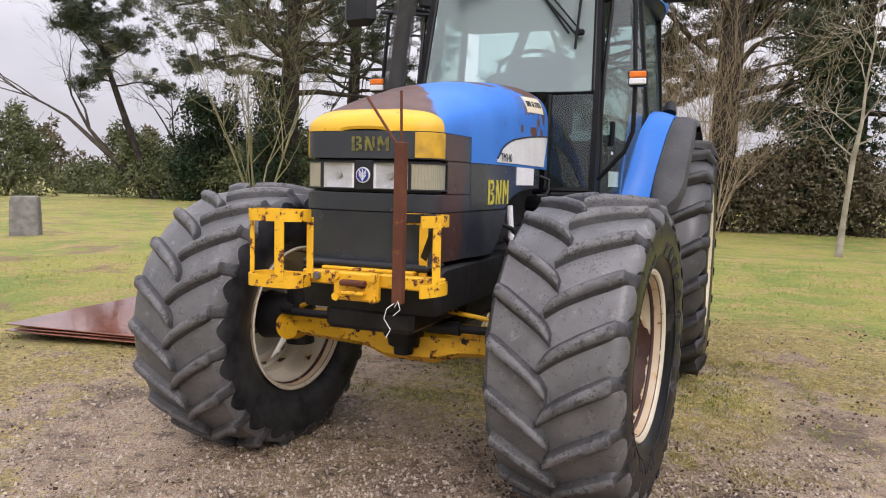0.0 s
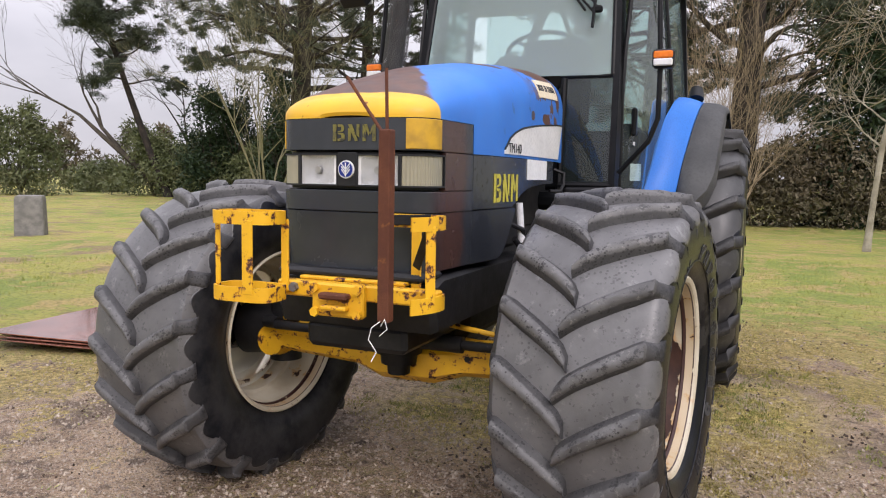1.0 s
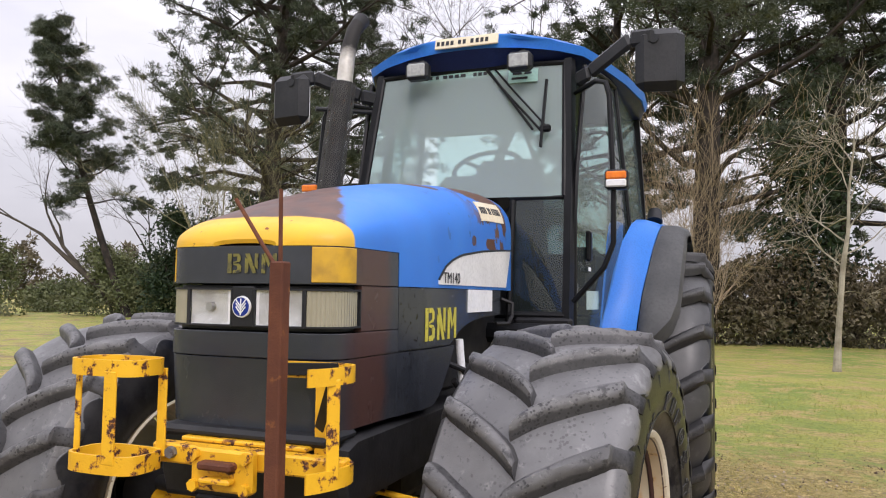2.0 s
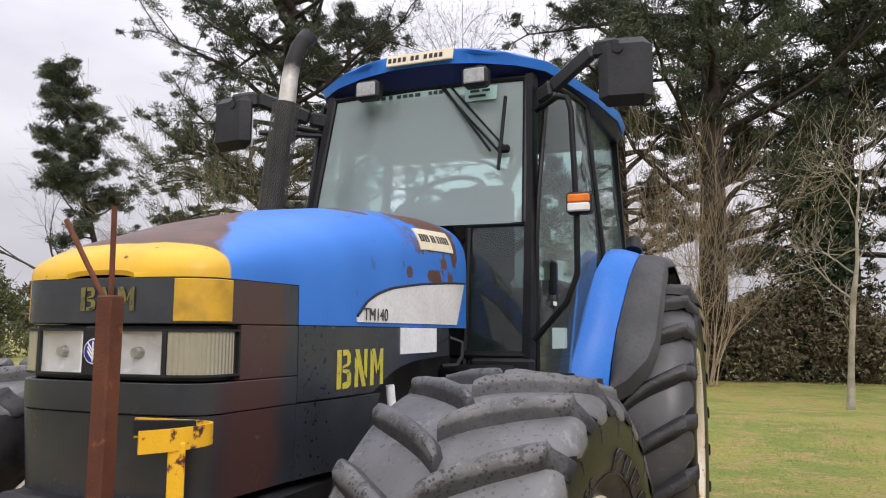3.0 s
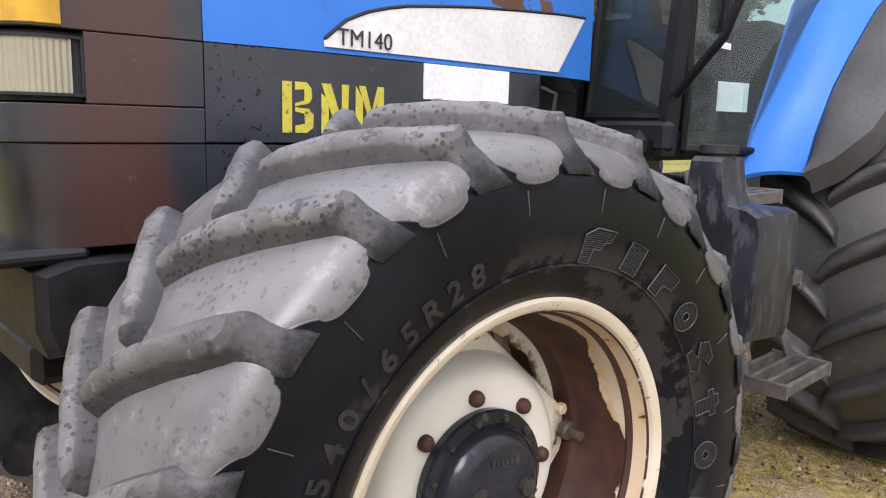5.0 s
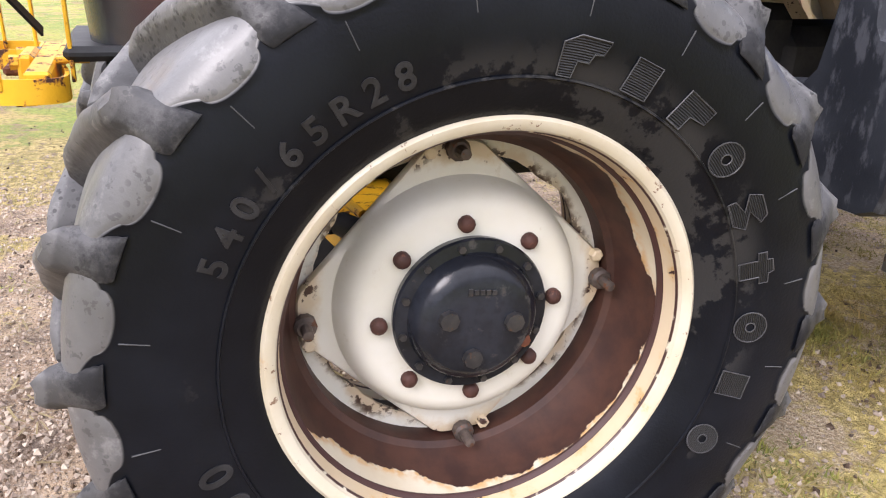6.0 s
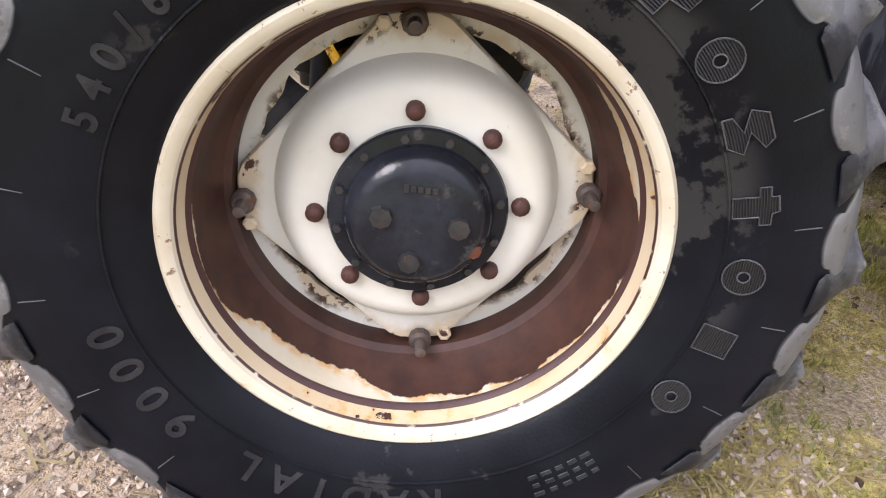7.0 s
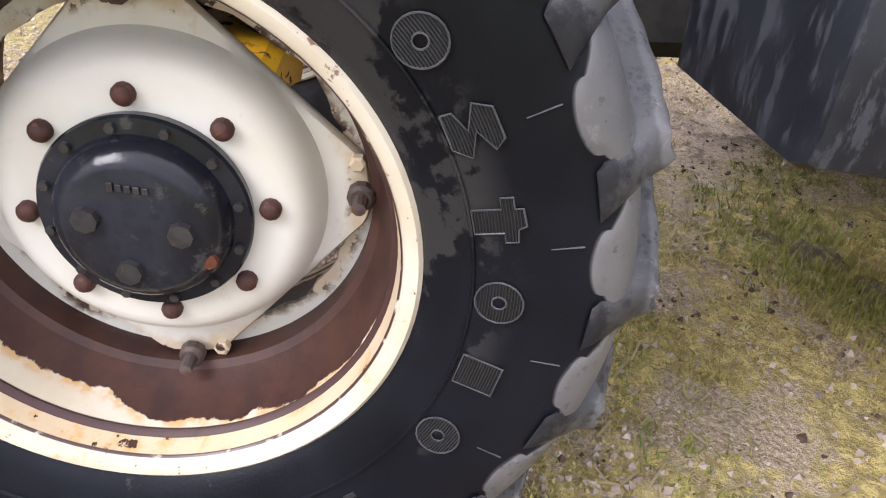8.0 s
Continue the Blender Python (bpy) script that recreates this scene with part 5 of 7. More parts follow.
def shoulder_plate(name, y0, y1, t0, t1, d, material, parent, label=""):
    rows = []
    for t in np.linspace(t0, t1, 5):
        r = []
        for y in np.linspace(y0, y1, 6):
            p = shoulder_point(float(y), float(t))
            q = shoulder_point(float(y), float(t) + 0.01)
            nrm = (q - p).cross(Vector((0, 1, 0))).normalized()
            if nrm.x < 0:
                nrm = -nrm
            r.append((p, nrm))
        rows.append(r)
    o = [[tuple(p + nn * d) for p, nn in r] for r in rows]
    i2 = [[tuple(p + nn * (d - 0.004)) for p, nn in r] for r in rows]
    return part(name, Geo().shell(o, i2), material, parent, label)


own = shoulder_plate("owner_plate", 0.550, 0.912, 1.02, 1.39, 0.005, cream_label, tractor, "cream plate with dark lettering bars")
for y0 in (0.570, 0.595, 0.620, 0.645, 0.685, 0.711, 0.752, 0.781, 0.808, 0.835, 0.862):
    shoulder_plate("lettering_bar", y0, y0 + 0.017, 1.14, 1.27, 0.006, ink, own)

# --- front hitch: bar, plate, guards, post
part("hitch_bar", Geo().box((0.090, -0.715, 0.995), (0.62, 0.05, 0.055), 0.006), chipped_yellow, tractor, "chipped yellow hitch bar")
part("hitch_arm", Geo().box((0.05, -0.655, 1.028), (0.42, 0.07, 0.014), 0.004), chipped_yellow, tractor)
hp = part("hitch_plate", Geo().box((0.045, -0.757, 0.970), (0.20, 0.035, 0.115), 0.008), chipped_yellow, tractor, "yellow bolted pin plate")
part("hitch_jaw", Geo().box((0.045, -0.789, 0.987), (0.11, 0.04, 0.022), 0.006), rust, hp)
part("hitch_jaw", Geo().box((0.045, -0.789, 0.947), (0.10, 0.035, 0.018), 0.006), chipped_yellow, hp)
for x in (-0.038, 0.128):
    for z in (0.927, 1.010):
        part("plate_bolt", Geo().tube([(x, -0.771, z), (x, -0.789, z)], 0.017, 6), chipped_yellow, hp)
part("bar_bolt", Geo().tube([(-0.145, -0.735, 1.0), (-0.145, -0.757, 1.0)], 0.017, 6), galvanised, tractor)


def guard(x0, x1, yc, depth, posts, label):
    """A lamp guard: bent flat-bar hoops top and bottom joined by upright strips."""
    hold = None
    xm, hw = (x0 + x1) / 2, (x1 - x0) / 2
    for z, hgt, open_back in ((0.985, 0.05, False), (1.245, 0.045, True)):
        pts = []
        for t in np.linspace(0, 2 * math.pi, 33):
            cx, cy = math.cos(t), math.sin(t)
            pts.append((xm + hw * math.copysign(abs(cx) ** 0.55, cx), yc + depth * math.copysign(abs(cy) ** 0.55, cy)))
        o = [[(x, y, zz) for x, y in pts] for zz in (z - hgt / 2, z + hgt / 2)]
        i2 = [[(xm + (x - xm) * (1 - 0.008 / hw), yc + (y - yc) * (1 - 0.008 / depth), zz) for x, y in pts] for zz in (z - hgt / 2, z + hgt / 2)]
        ob = part("guard_hoop", Geo().shell(o, i2), chipped_yellow, hold or tractor, label if hold is None else "")
        hold = hold or ob
    for px, py, w in posts:
        part("guard_strip", Geo().box((px, py, 1.112), (w, 0.008, 0.25), 0.002), chipped_yellow, hold)
    return hold


guard(-0.395, -0.150, -0.825, 0.078, [(-0.388, -0.85, 0.020), (-0.225, -0.900, 0.042), (-0.175, -0.755, 0.030)], "chipped yellow bent-bar lamp guard")
# the near guard: a flat bar bent round from its front end to the bracket behind
bend = [(0.365, -0.862), (0.381, -0.838), (0.395, -0.810), (0.406, -0.780), (0.412, -0.748), (0.412, -0.715), (0.405, -0.688), (0.389, -0.670), (0.365, -0.662), (0.325, -0.661), (0.245, -0.666), (0.180, -0.675)]
hold = None
for z, hgt in ((0.985, 0.05), (1.244, 0.045)):
    rows, back = [], []
    for i, (x, y) in enumerate(bend):
        (ax_, ay_), (bx_, by_) = bend[max(0, i - 1)], bend[min(len(bend) - 1, i + 1)]
        n_ = Vector((by_ - ay_, ax_ - bx_)).normalized() * 0.008
        rows.append([(x, y, z - hgt / 2), (x, y, z + hgt / 2)])
        back.append([(x - n_.x, y - n_.y, z - hgt / 2), (x - n_.x, y - n_.y, z + hgt / 2)])
    ob = part("guard_hoop", Geo().shell(rows, back), chipped_yellow, hold or tractor, "chipped yellow bent-bar lamp guard" if hold is None else "")
    hold = hold or ob
part("guard_strip", Geo().box((0.397, -0.790, 1.112), (0.034, 0.008, 0.25), 0.002, Matrix.Rotation(radians(50), 4, "Z")), chipped_yellow, hold)
part("guard_strip", Geo().box((0.285, -0.655, 1.112), (0.036, 0.008, 0.25), 0.002), chipped_yellow, hold)
part("guard_stay", Geo().bar((0.305, -0.70, 1.09), (0.385, -0.785, 1.215), 0.03, 0.006, 0.002, (0, 1, 0)), black_metal, tractor)
part("guard_stay", Geo().bar((0.185, -0.69, 1.245), (0.345, -0.672, 1.25), 0.006, 0.035, 0.002), black_metal, tractor)
post = part("marker_post", Geo().box((0.278, -0.867, 1.235), (0.040, 0.040, 0.60), 0.004), rust, tractor, "rusty square marker post")
part("marker_rod", Geo().tube([(0.273, -0.865, 1.51), (0.205, -0.862, 1.60), (0.131, -0.857, 1.70)], 0.0055, 8), rust, post)
part("marker_rod", Geo().tube([(0.279, -0.867, 1.51), (0.273, -0.865, 1.72)], 0.0055, 8), rust, post)
part("wire_end", Geo().tube([(0.273, -0.892, 0.940), (0.248, -0.902, 0.920), (0.235, -0.897, 0.880), (0.258, -0.887, 0.840), (0.245, -0.897, 0.810)], 0.0016, 6), white_paper, tractor)
part("wire_end", Geo().tube([(0.273, -0.887, 0.925), (0.291, -0.897, 0.950), (0.303, -0.902, 0.920), (0.273, -0.897, 0.895)], 0.0015, 6), white_paper, tractor)

# --- cab
def cab_hw(y):
    return lerp([(1.10, 0.585), (1.25, 0.605), (1.42, 0.650), (1.566, 0.685), (1.95, 0.81), (2.6, 0.84)], y)


def front_y(z):
    return lerp([(1.25, 1.19), (1.98, 1.272), (2.72, 1.44)], z)


def a_pillar(sx, z):
    return Vector((sx * lerp([(1.25, 0.60), (1.98, 0.595), (2.72, 0.56)], z), front_y(z), z))


cab = part("cab_floor", Geo().box((0, 1.85, 1.27), (1.16, 1.5, 0.10), 0.03), cab_black, tractor)
for sx in (1, -1):
    pts = [a_pillar(sx, z) for z in (1.24, 1.6, 1.98, 2.3, 2.74)]
    rows = [[p + Vector(q) for q in ((-sx * 0.022, -0.018, 0), (sx * 0.014, -0.02, 0), (sx * 0.026, 0.04, 0), (-sx * 0.012, 0.035, 0), (-sx * 0.022, -0.018, 0))] for p in pts]
    part("front_pillar", Geo().grid(rows), cab_black, tractor, "black front cab pillar" if sx > 0 else "", 0.4)
    # rear door pillar, rear corner
    for y, lean in ((1.97, 0.10), (2.62, 0.06)):
        rows = []
        for z in (1.30, 1.9, 2.4, 2.74):
            x = sx * (cab_hw(y) - lean * max(0, z - 1.9))
            rows.append([(x - sx * 0.03, y - 0.025, z), (x + sx * 0.012, y - 0.03, z), (x + sx * 0.012, y + 0.03, z), (x - sx * 0.03, y + 0.03, z), (x - sx * 0.03, y - 0.025, z)])
        part("cab_pillar", Geo().grid(rows), cab_black, tractor, "", 0.4)

    # door glass, curved outwards
    def door(d, z0=1.258, z1=2.70, ya=1.29, yb=1.95):
        rows = []
        for z in np.linspace(z0, z1, 8):
            r = []
            for t in np.linspace(0, 1, 8):
                y = ya + (yb - ya) * t + max(0, (z - 1.98)) * 0.25 * (1 - t)
                r.append((sx * (cab_hw(y) + d - 0.10 * max(0, z - 1.9) * t - 0.04 * max(0, z - 1.98) * (1 - t) + 0.02 * math.sin(math.pi * t)), y, float(z)))
            rows.append(r)
        return rows
    dr = part("door_glass", Geo().shell(door(0.0), door(-0.006)), door_pane, tractor, "tinted glass cab door")
    dr.visible_shadow = False
    face_inner(dr, (sx, 0, 0))
    for pth in ([r[-1] for r in door(0.004)], [r[0] for r in door(0.004)], door(0.004)[0], door(0.004)[-1]):
        part("door_seal", Geo().tube(pth, 0.013, 8), cab_black, dr)
    part("door_handle", Geo().box((sx * (cab_hw(1.40) + 0.03), 1.40, 1.72), (0.03, 0.05, 0.16), 0.01), cab_black, dr)
    rq = [[(sx * (cab_hw(y) - 0.09 * max(0, z - 1.9)), y, z) for y in (2.0, 2.3, 2.59)] for z in (1.9, 2.3, 2.70)]
    q = part("side_window", Geo().shell(rq, [[(x - sx * 0.006, y, z) for x, y, z in r] for r in rq]), door_pane, tractor, "tinted rear side window" if sx > 0 else "")
    q.visible_shadow = False
    # small lower windscreen and its frame
    lo = [[a_pillar(sx, z) * t + Vector((sx * 0.30, front_y(z) - 0.005, z)) * (1 - t) for t in (0.0, 0.5, 0.96)] for z in (1.36, 1.66, 1.955)]
    q = part("lower_windscreen", Geo().shell(lo, [[p + Vector((0, 0.006, 0)) for p in r] for r in lo]), low_pane, tractor, "narrow lower windscreen pane" if sx > 0 else "")
    q.visible_shadow = False
    g = Geo().tube([r[1] * 0 + a_pillar(sx, 1.965) * t + Vector((sx * 0.28, front_y(1.965) - 0.005, 1.965)) * (1 - t) for r, t in zip(lo * 2, (0.0, 0.2, 0.4, 0.6, 0.8, 1.0))], 0.012, 8)
    g.tube([lo[0][0], lo[0][2]], 0.02, 8).tube([lo[0][0] + Vector((0, 0, -0.05)), lo[2][0]], 0.018, 8)
    part("windscreen_seal", g, cab_black, tractor)
    part("cab_skirt", Geo().box((sx * 0.48, 1.20, 1.30), (0.30, 0.06, 0.11), 0.02), black_metal, tractor)
    part("handwriting_bar", Geo().box((sx * (cab_hw(1.40) + 0.03), 1.42, 1.60), (0.002, 0.07, 0.02), 0.0005), white_paper, tractor) if sx > 0 else None

# main windscreen, bowed forwards a little
def screen(d):
    rows = []
    for z in np.linspace(1.97, 2.72, 8):
        p = a_pillar(1, float(z))
        rows.append([(p.x * u * 0.96, p.y - 0.03 * (1 - u * u) + d, p.z) for u in np.linspace(-1, 1, 11)])
    return rows


ws = part("windscreen", Geo().shell(screen(-0.006), screen(0.0)), glass, tractor, "large tinted windscreen")
ws.visible_shadow = False
face_inner(ws, (0, -1, 0))
part("screen_rubber", Geo().tube([r[0] for r in screen(-0.008)], 0.014, 8).tube([r[-1] for r in screen(-0.008)], 0.014, 8).tube(screen(-0.008)[-1], 0.014, 8), cab_black, tractor)
vis = screen(0.02)
strip = part("sun_strip", Geo().shell([[(x * 0.62 - 0.02, y - 0.03, z) for x, y, z in vis[-1][1:-1]], [(x * 0.62 - 0.02, y - 0.035, z - 0.05) for x, y, z in vis[-1][1:-1]]],
     [[(x * 0.62 - 0.02, y - 0.026, z) for x, y, z in vis[-1][1:-1]], [(x * 0.62 - 0.02, y - 0.031, z - 0.05) for x, y, z in vis[-1][1:-1]]]),
     plain("strip_green", (0.30, 0.50, 0.46), (0.36, 0.55, 0.50), 9, 0.4), tractor, "pale green dealer strip with dark lettering bars")
for a, b in ((-0.24, -0.215), (-0.195, -0.175), (-0.15, -0.125), (-0.115, -0.09), (-0.08, -0.055), (-0.045, -0.015), (0.03, 0.05), (0.06, 0.08), (0.09, 0.11)):
    part("lettering_bar", Geo().box(((a + b) / 2, 1.392, 2.688), (b - a, 0.002, 0.018), 0.0005), ink, strip)
cs = part("screen_sticker", Geo().shell([[(x, 1.395 - 0.23 * (2.69 - z), z) for x in (0.235, 0.40)] for z in (2.615, 2.69)], [[(x, 1.398 - 0.23 * (2.69 - z), z) for x in (0.235, 0.40)] for z in (2.615, 2.69)]), strip.data.materials[0], tractor, "pale green screen sticker with dark marks")
for x, z, w in ((0.285, 2.668, 0.05), (0.345, 2.668, 0.04), (0.30, 2.640, 0.09)):
    part("lettering_bar", Geo().box((x, 1.391 - 0.23 * (2.69 - z), z), (w, 0.002, 0.012), 0.0005), ink, cs)
rear = [[(x, 2.62, z) for x in (-0.66, 0, 0.66)] for z in (1.75, 2.68)]
rw_ = part("rear_window", Geo().shell(rear, [[(x, y + 0.006, z) for x, y, z in r] for r in rear]), door_pane, tractor, "tinted rear window")
rw_.visible_shadow = False
face_inner(rw_, (0, 1, 0))
part("rear_bulkhead", Geo().box((0, 2.62, 1.52), (1.5, 0.05, 0.46), 0.02), cab_black, tractor)
part("rear_header", Geo().box((0, 2.62, 2.72), (1.4, 0.06, 0.08), 0.02), cab_black, tractor)

# roof: crowned blue cap over a dark visor
lamp_dull = plain("lamp_dull", (0.42, 0.43, 0.43), (0.32, 0.33, 0.33), 40, 0.25)


def roof_rows(lift, crown):
    """A shallow dome: its rim arches over the windscreen and droops along the sides."""
    rows = []
    for y, hw in ((1.30, 0.30), (1.31, 0.42), (1.335, 0.52), (1.38, 0.59), (1.46, 0.64), (1.6, 0.70), (1.95, 0.81), (2.3, 0.87), (2.62, 0.86), (2.72, 0.78)):
        r = []
        for u in np.linspace(-1, 1, 25):
            rise = min(1.0, max(0.0, (y - 1.30) / 0.30)) ** 0.5
            rim = 2.805 - 0.075 * (u * hw / 0.8) ** 2 - 0.01 * max(0.0, min(1.0, (y - 1.4) / 0.5)) * u * u
            r.append((u * hw, y + 0.05 * u ** 4 * (y < 1.43), rim + lift + crown * (1 - abs(u) ** 3.0) * (0.30 + 0.70 * rise)))
        rows.append(r)
    return rows


rt, rb = roof_rows(0.045, 0.075), [[(x * 0.985, y + 0.01, z) for x, y, z in r] for r in roof_rows(0.0, 0.0)]
roof = part("roof", Geo().shell(rt, rb), blue_paint, tractor, "blue moulded cab roof", 0.7)
vt = [[(x * 0.99, y - 0.006, z - 0.003) for x, y, z in r] for r in rb]
vb = [[(x * (0.90 + 0.06 * min(1, max(0, y - 1.4))), y + 0.10 * (y < 2.5), min(2.70 - 0.05 * min(1, max(0, y - 1.6)), z - 0.02)) for x, y, z in r] for r in rb]
part("roof_lining", Geo().shell(vt, vb), visor_blue, roof, "dark blue roof underside")
sg = part("roof_sign", Geo().box((0.022, 1.290, 2.843), (0.365, 0.012, 0.062), 0.003, Matrix.Rotation(radians(-12), 4, "X")), cream_label, roof, "cream name sign with dark lettering bars")
for a, b in [(q, q + 0.018) for q in (-0.125, -0.098, -0.071, -0.044, 0.0, 0.027, 0.072, 0.102, 0.129, 0.156)]:
    part("lettering_bar", Geo().box(((a + b) / 2 - 0.024, 1.2825, 2.843), (b - a, 0.002, 0.026), 0.0005, Matrix.Rotation(radians(-12), 4, "X")), ink, sg)
for sx in (-1, 1):
    wl_ = part("work_lamp", Geo().box((0.033 + sx * 0.293, 1.29, 2.70), (0.135, 0.075, 0.10), 0.018), black_plastic, tractor, "square roof work lamp")
    part("lens", Geo().box((0.033 + sx * 0.293, 1.252, 2.70), (0.105, 0.012, 0.072), 0.005), lamp_dull, wl_)
    part("lamp_bracket", Geo().bar((0.033 + sx * 0.293, 1.32, 2.74), (0.033 + sx * 0.293, 1.34, 2.78), 0.03, 0.01), black_metal, wl_)
    part("sun_visor", Geo().box((sx * 0.30 - 0.02, 1.50, 2.60), (0.2, 0.015, 0.10), 0.006, Matrix.Rotation(radians(20), 4, "X")), cab_black, tractor) if sx < 0 else None

# wiper
wp = part("wiper_arm", Geo().tube([(0.07, 1.410, 2.748), (0.24, 1.360, 2.548), (0.445, 1.290, 2.318)], 0.007, 6).tube([(0.12, 1.410, 2.748), (0.28, 1.360, 2.558), (0.465, 1.290, 2.348)], 0.006, 6), cab_black, tractor, "black wiper arm")
part("wiper_blade", Geo().bar((0.460, 1.340, 2.608), (0.446, 1.260, 2.228), 0.014, 0.018), cab_black, wp)
part("wiper_blade", Geo().bar((0.10, 1.400, 2.728), (0.40, 1.285, 2.328), 0.010, 0.014), cab_black, wp)
part("wiper_motor", Geo().box((0.465, 1.290, 2.333), (0.06, 0.03, 0.04), 0.01), cab_black, wp)

dash_brown = plain("dash_brown", (0.022, 0.018, 0.017), (0.035, 0.029, 0.027), 20, 0.8)
# seat, dash, steering wheel seen through the glass
seat = part("driver_seat", Geo().box((0.0, 2.02, 1.72), (0.48, 0.46, 0.14), 0.05), seat_cloth, tractor, "dark cloth driver seat")
part("backrest", Geo().box((0.0, 2.27, 2.05), (0.46, 0.13, 0.62), 0.05), seat_cloth, seat)
part("seat_base", Geo().box((0.0, 2.05, 1.48), (0.36, 0.4, 0.34), 0.03), cab_black, seat)
dash = part("dashboard", Geo().box((0.03, 1.44, 2.01), (0.50, 0.24, 0.22), 0.09), dash_brown, tractor, "dull brown dashboard top")
part("steering_column", Geo().tube([(0, 1.46, 1.35), (0, 1.48, 1.95)], 0.07, 14), cab_black, tractor)
g = Geo()
tilt = Matrix.Translation((0.035, 1.66, 2.205)) @ Matrix.Rotation(radians(38), 4, "X")
g.tube([tilt @ Vector((0.20 * math.cos(a), 0.20 * math.sin(a), 0)) for a in np.linspace(0, 2 * math.pi, 33)], 0.014, 8, False)
for a in (0.5, 2.64, -math.pi / 2):
    g.tube([tilt @ Vector((0, 0, -0.02)), tilt @ Vector((0.2 * math.cos(a), 0.2 * math.sin(a), 0))], 0.012, 8)
g.tube([tilt @ Vector((0, 0, -0.26)), tilt @ Vector((0, 0, 0.0))], 0.04, 12)
part("steering_wheel", g, cab_black, tractor, "black steering wheel")
part("side_console", Geo().box((-0.42, 1.95, 1.62), (0.22, 0.6, 0.36), 0.05), cab_black, tractor)
part("side_console", Geo().box((0.52, 2.15, 1.55), (0.2, 0.5, 0.4), 0.05), cab_black, tractor)

# mirrors, grab rails, indicators
def mirror(x, y, z, w, h, root, label):
    s = 1 if x > 0 else -1
    body = part("mirror", Geo().box((x, y, z), (w, 0.09, h), 0.045, Matrix.Rotation(radians(8 * s), 4, "Z")), black_plastic, tractor, label)
    part("mirror_face", Geo().box((x + s * 0.0, y + 0.037, z), (w * 0.86, 0.004, h * 0.88), 0.002, Matrix.Rotation(radians(8 * s), 4, "Z")), mirror_metal, body)
    top_ = Vector((x - s * w * 0.1, y - 0.045, z + h * 0.30))
    r = Vector(root)
    g = Geo()
    pts = [r, r + (top_ - r) * 0.2 + Vector((0, -0.01, 0.0)), r + (top_ - r) * 0.72 + Vector((0, -0.02, 0.055)), top_ + Vector((0, 0, 0.012))]
    for a, b in zip(pts, pts[1:]):
        g.bar(a, b, 0.035, 0.085, 0.015)
    g.tube([top_ + Vector((0, 0.03, 0)), top_ + Vector((0, -0.012, 0))], 0.022, 10)
    part("mirror_arm", g, black_plastic, body)
    return body


mirror(1.045, 1.25, 2.625, 0.235, 0.315, (0.60, 1.42, 2.61), "black plastic mirror on a long arm")
mirror(-0.965, 1.11, 2.550, 0.25, 0.29, (-0.57, 1.42, 2.60), "black plastic mirror on a long arm")
part("mirror_stay", Geo().tube([(-0.57, 1.41, 2.52), (-0.83, 1.15, 2.50)], 0.014, 8), black_plastic, tractor)
for sx in (1, -1):
    rail = [(sx * 0.60, 1.41, 2.54), (sx * 0.73, 1.27, 2.555), (sx * 0.785, 1.23, 2.53), (sx * 0.805, 1.21, 2.46), (sx * 0.83, 1.18, 2.0), (sx * 0.83, 1.18, 1.72), (sx * 0.785, 1.18, 1.60), (sx * 0.63, 1.20, 1.43)]
    gr = part("grab_rail", Geo().tube(rail, 0.014, 10), cab_black, tractor, "bent black tube rail carrying the indicator")
    ind = part("indicator", Geo().box((sx * 0.848, 1.165, 2.026), (0.112, 0.066, 0.096), 0.012), black_plastic, tractor, "orange and clear indicator lamp")
    part("amber_lens", Geo().box((sx * 0.848, 1.156, 2.045), (0.097, 0.064, 0.037), 0.006), orange_lens, ind)
    part("clear_lens", Geo().box((sx * 0.848, 1.156, 2.006), (0.097, 0.064, 0.037), 0.006), white_decal, ind)
part("grab_handle", Geo().tube([(0.37, 0.74, 1.33), (0.41, 0.80, 1.33), (0.41, 0.86, 1.36), (0.41, 0.87, 1.42), (0.36, 0.86, 1.44)], 0.009, 8), black_metal, tractor, "small black handle")

# white square sticker on the door glass
q0, q1 = Vector((0.661, 1.421, 1.389)), Vector((0.698, 1.566, 1.389))
rows = [[q0, q1], [q0 + Vector((0, 0, 0.098)), q1 + Vector((0, 0, 0.098))]]
part("paper_sticker", Geo().shell(rows, [[p - Vector((0.003, 0, 0)) for p in r] for r in rows]), white_paper, tractor, "blank white square sticker")

# exhaust with perforated guard
def make_pipe():
    """Bright pipe sooted black towards its mouth."""
    k = Nodes("sooty_pipe")
    x, y, z = k.xyz()
    soot = k.step(k.math("ADD", z, k.math("MULTIPLY", k.math("SUBTRACT", k.noise(20, 5), 0.5), 0.10)), 2.70, 2.80)
    k.set("Base Color", k.mix(soot, k.mix(k.noise(30, 5), (0.75, 0.74, 0.70), (0.42, 0.38, 0.33)), (0.02, 0.018, 0.017)))
    k.set("Metallic", 0.4)
    k.set("Roughness", k.math("ADD", 0.35, k.math("MULTIPLY", soot, 0.3)))
    return k.m


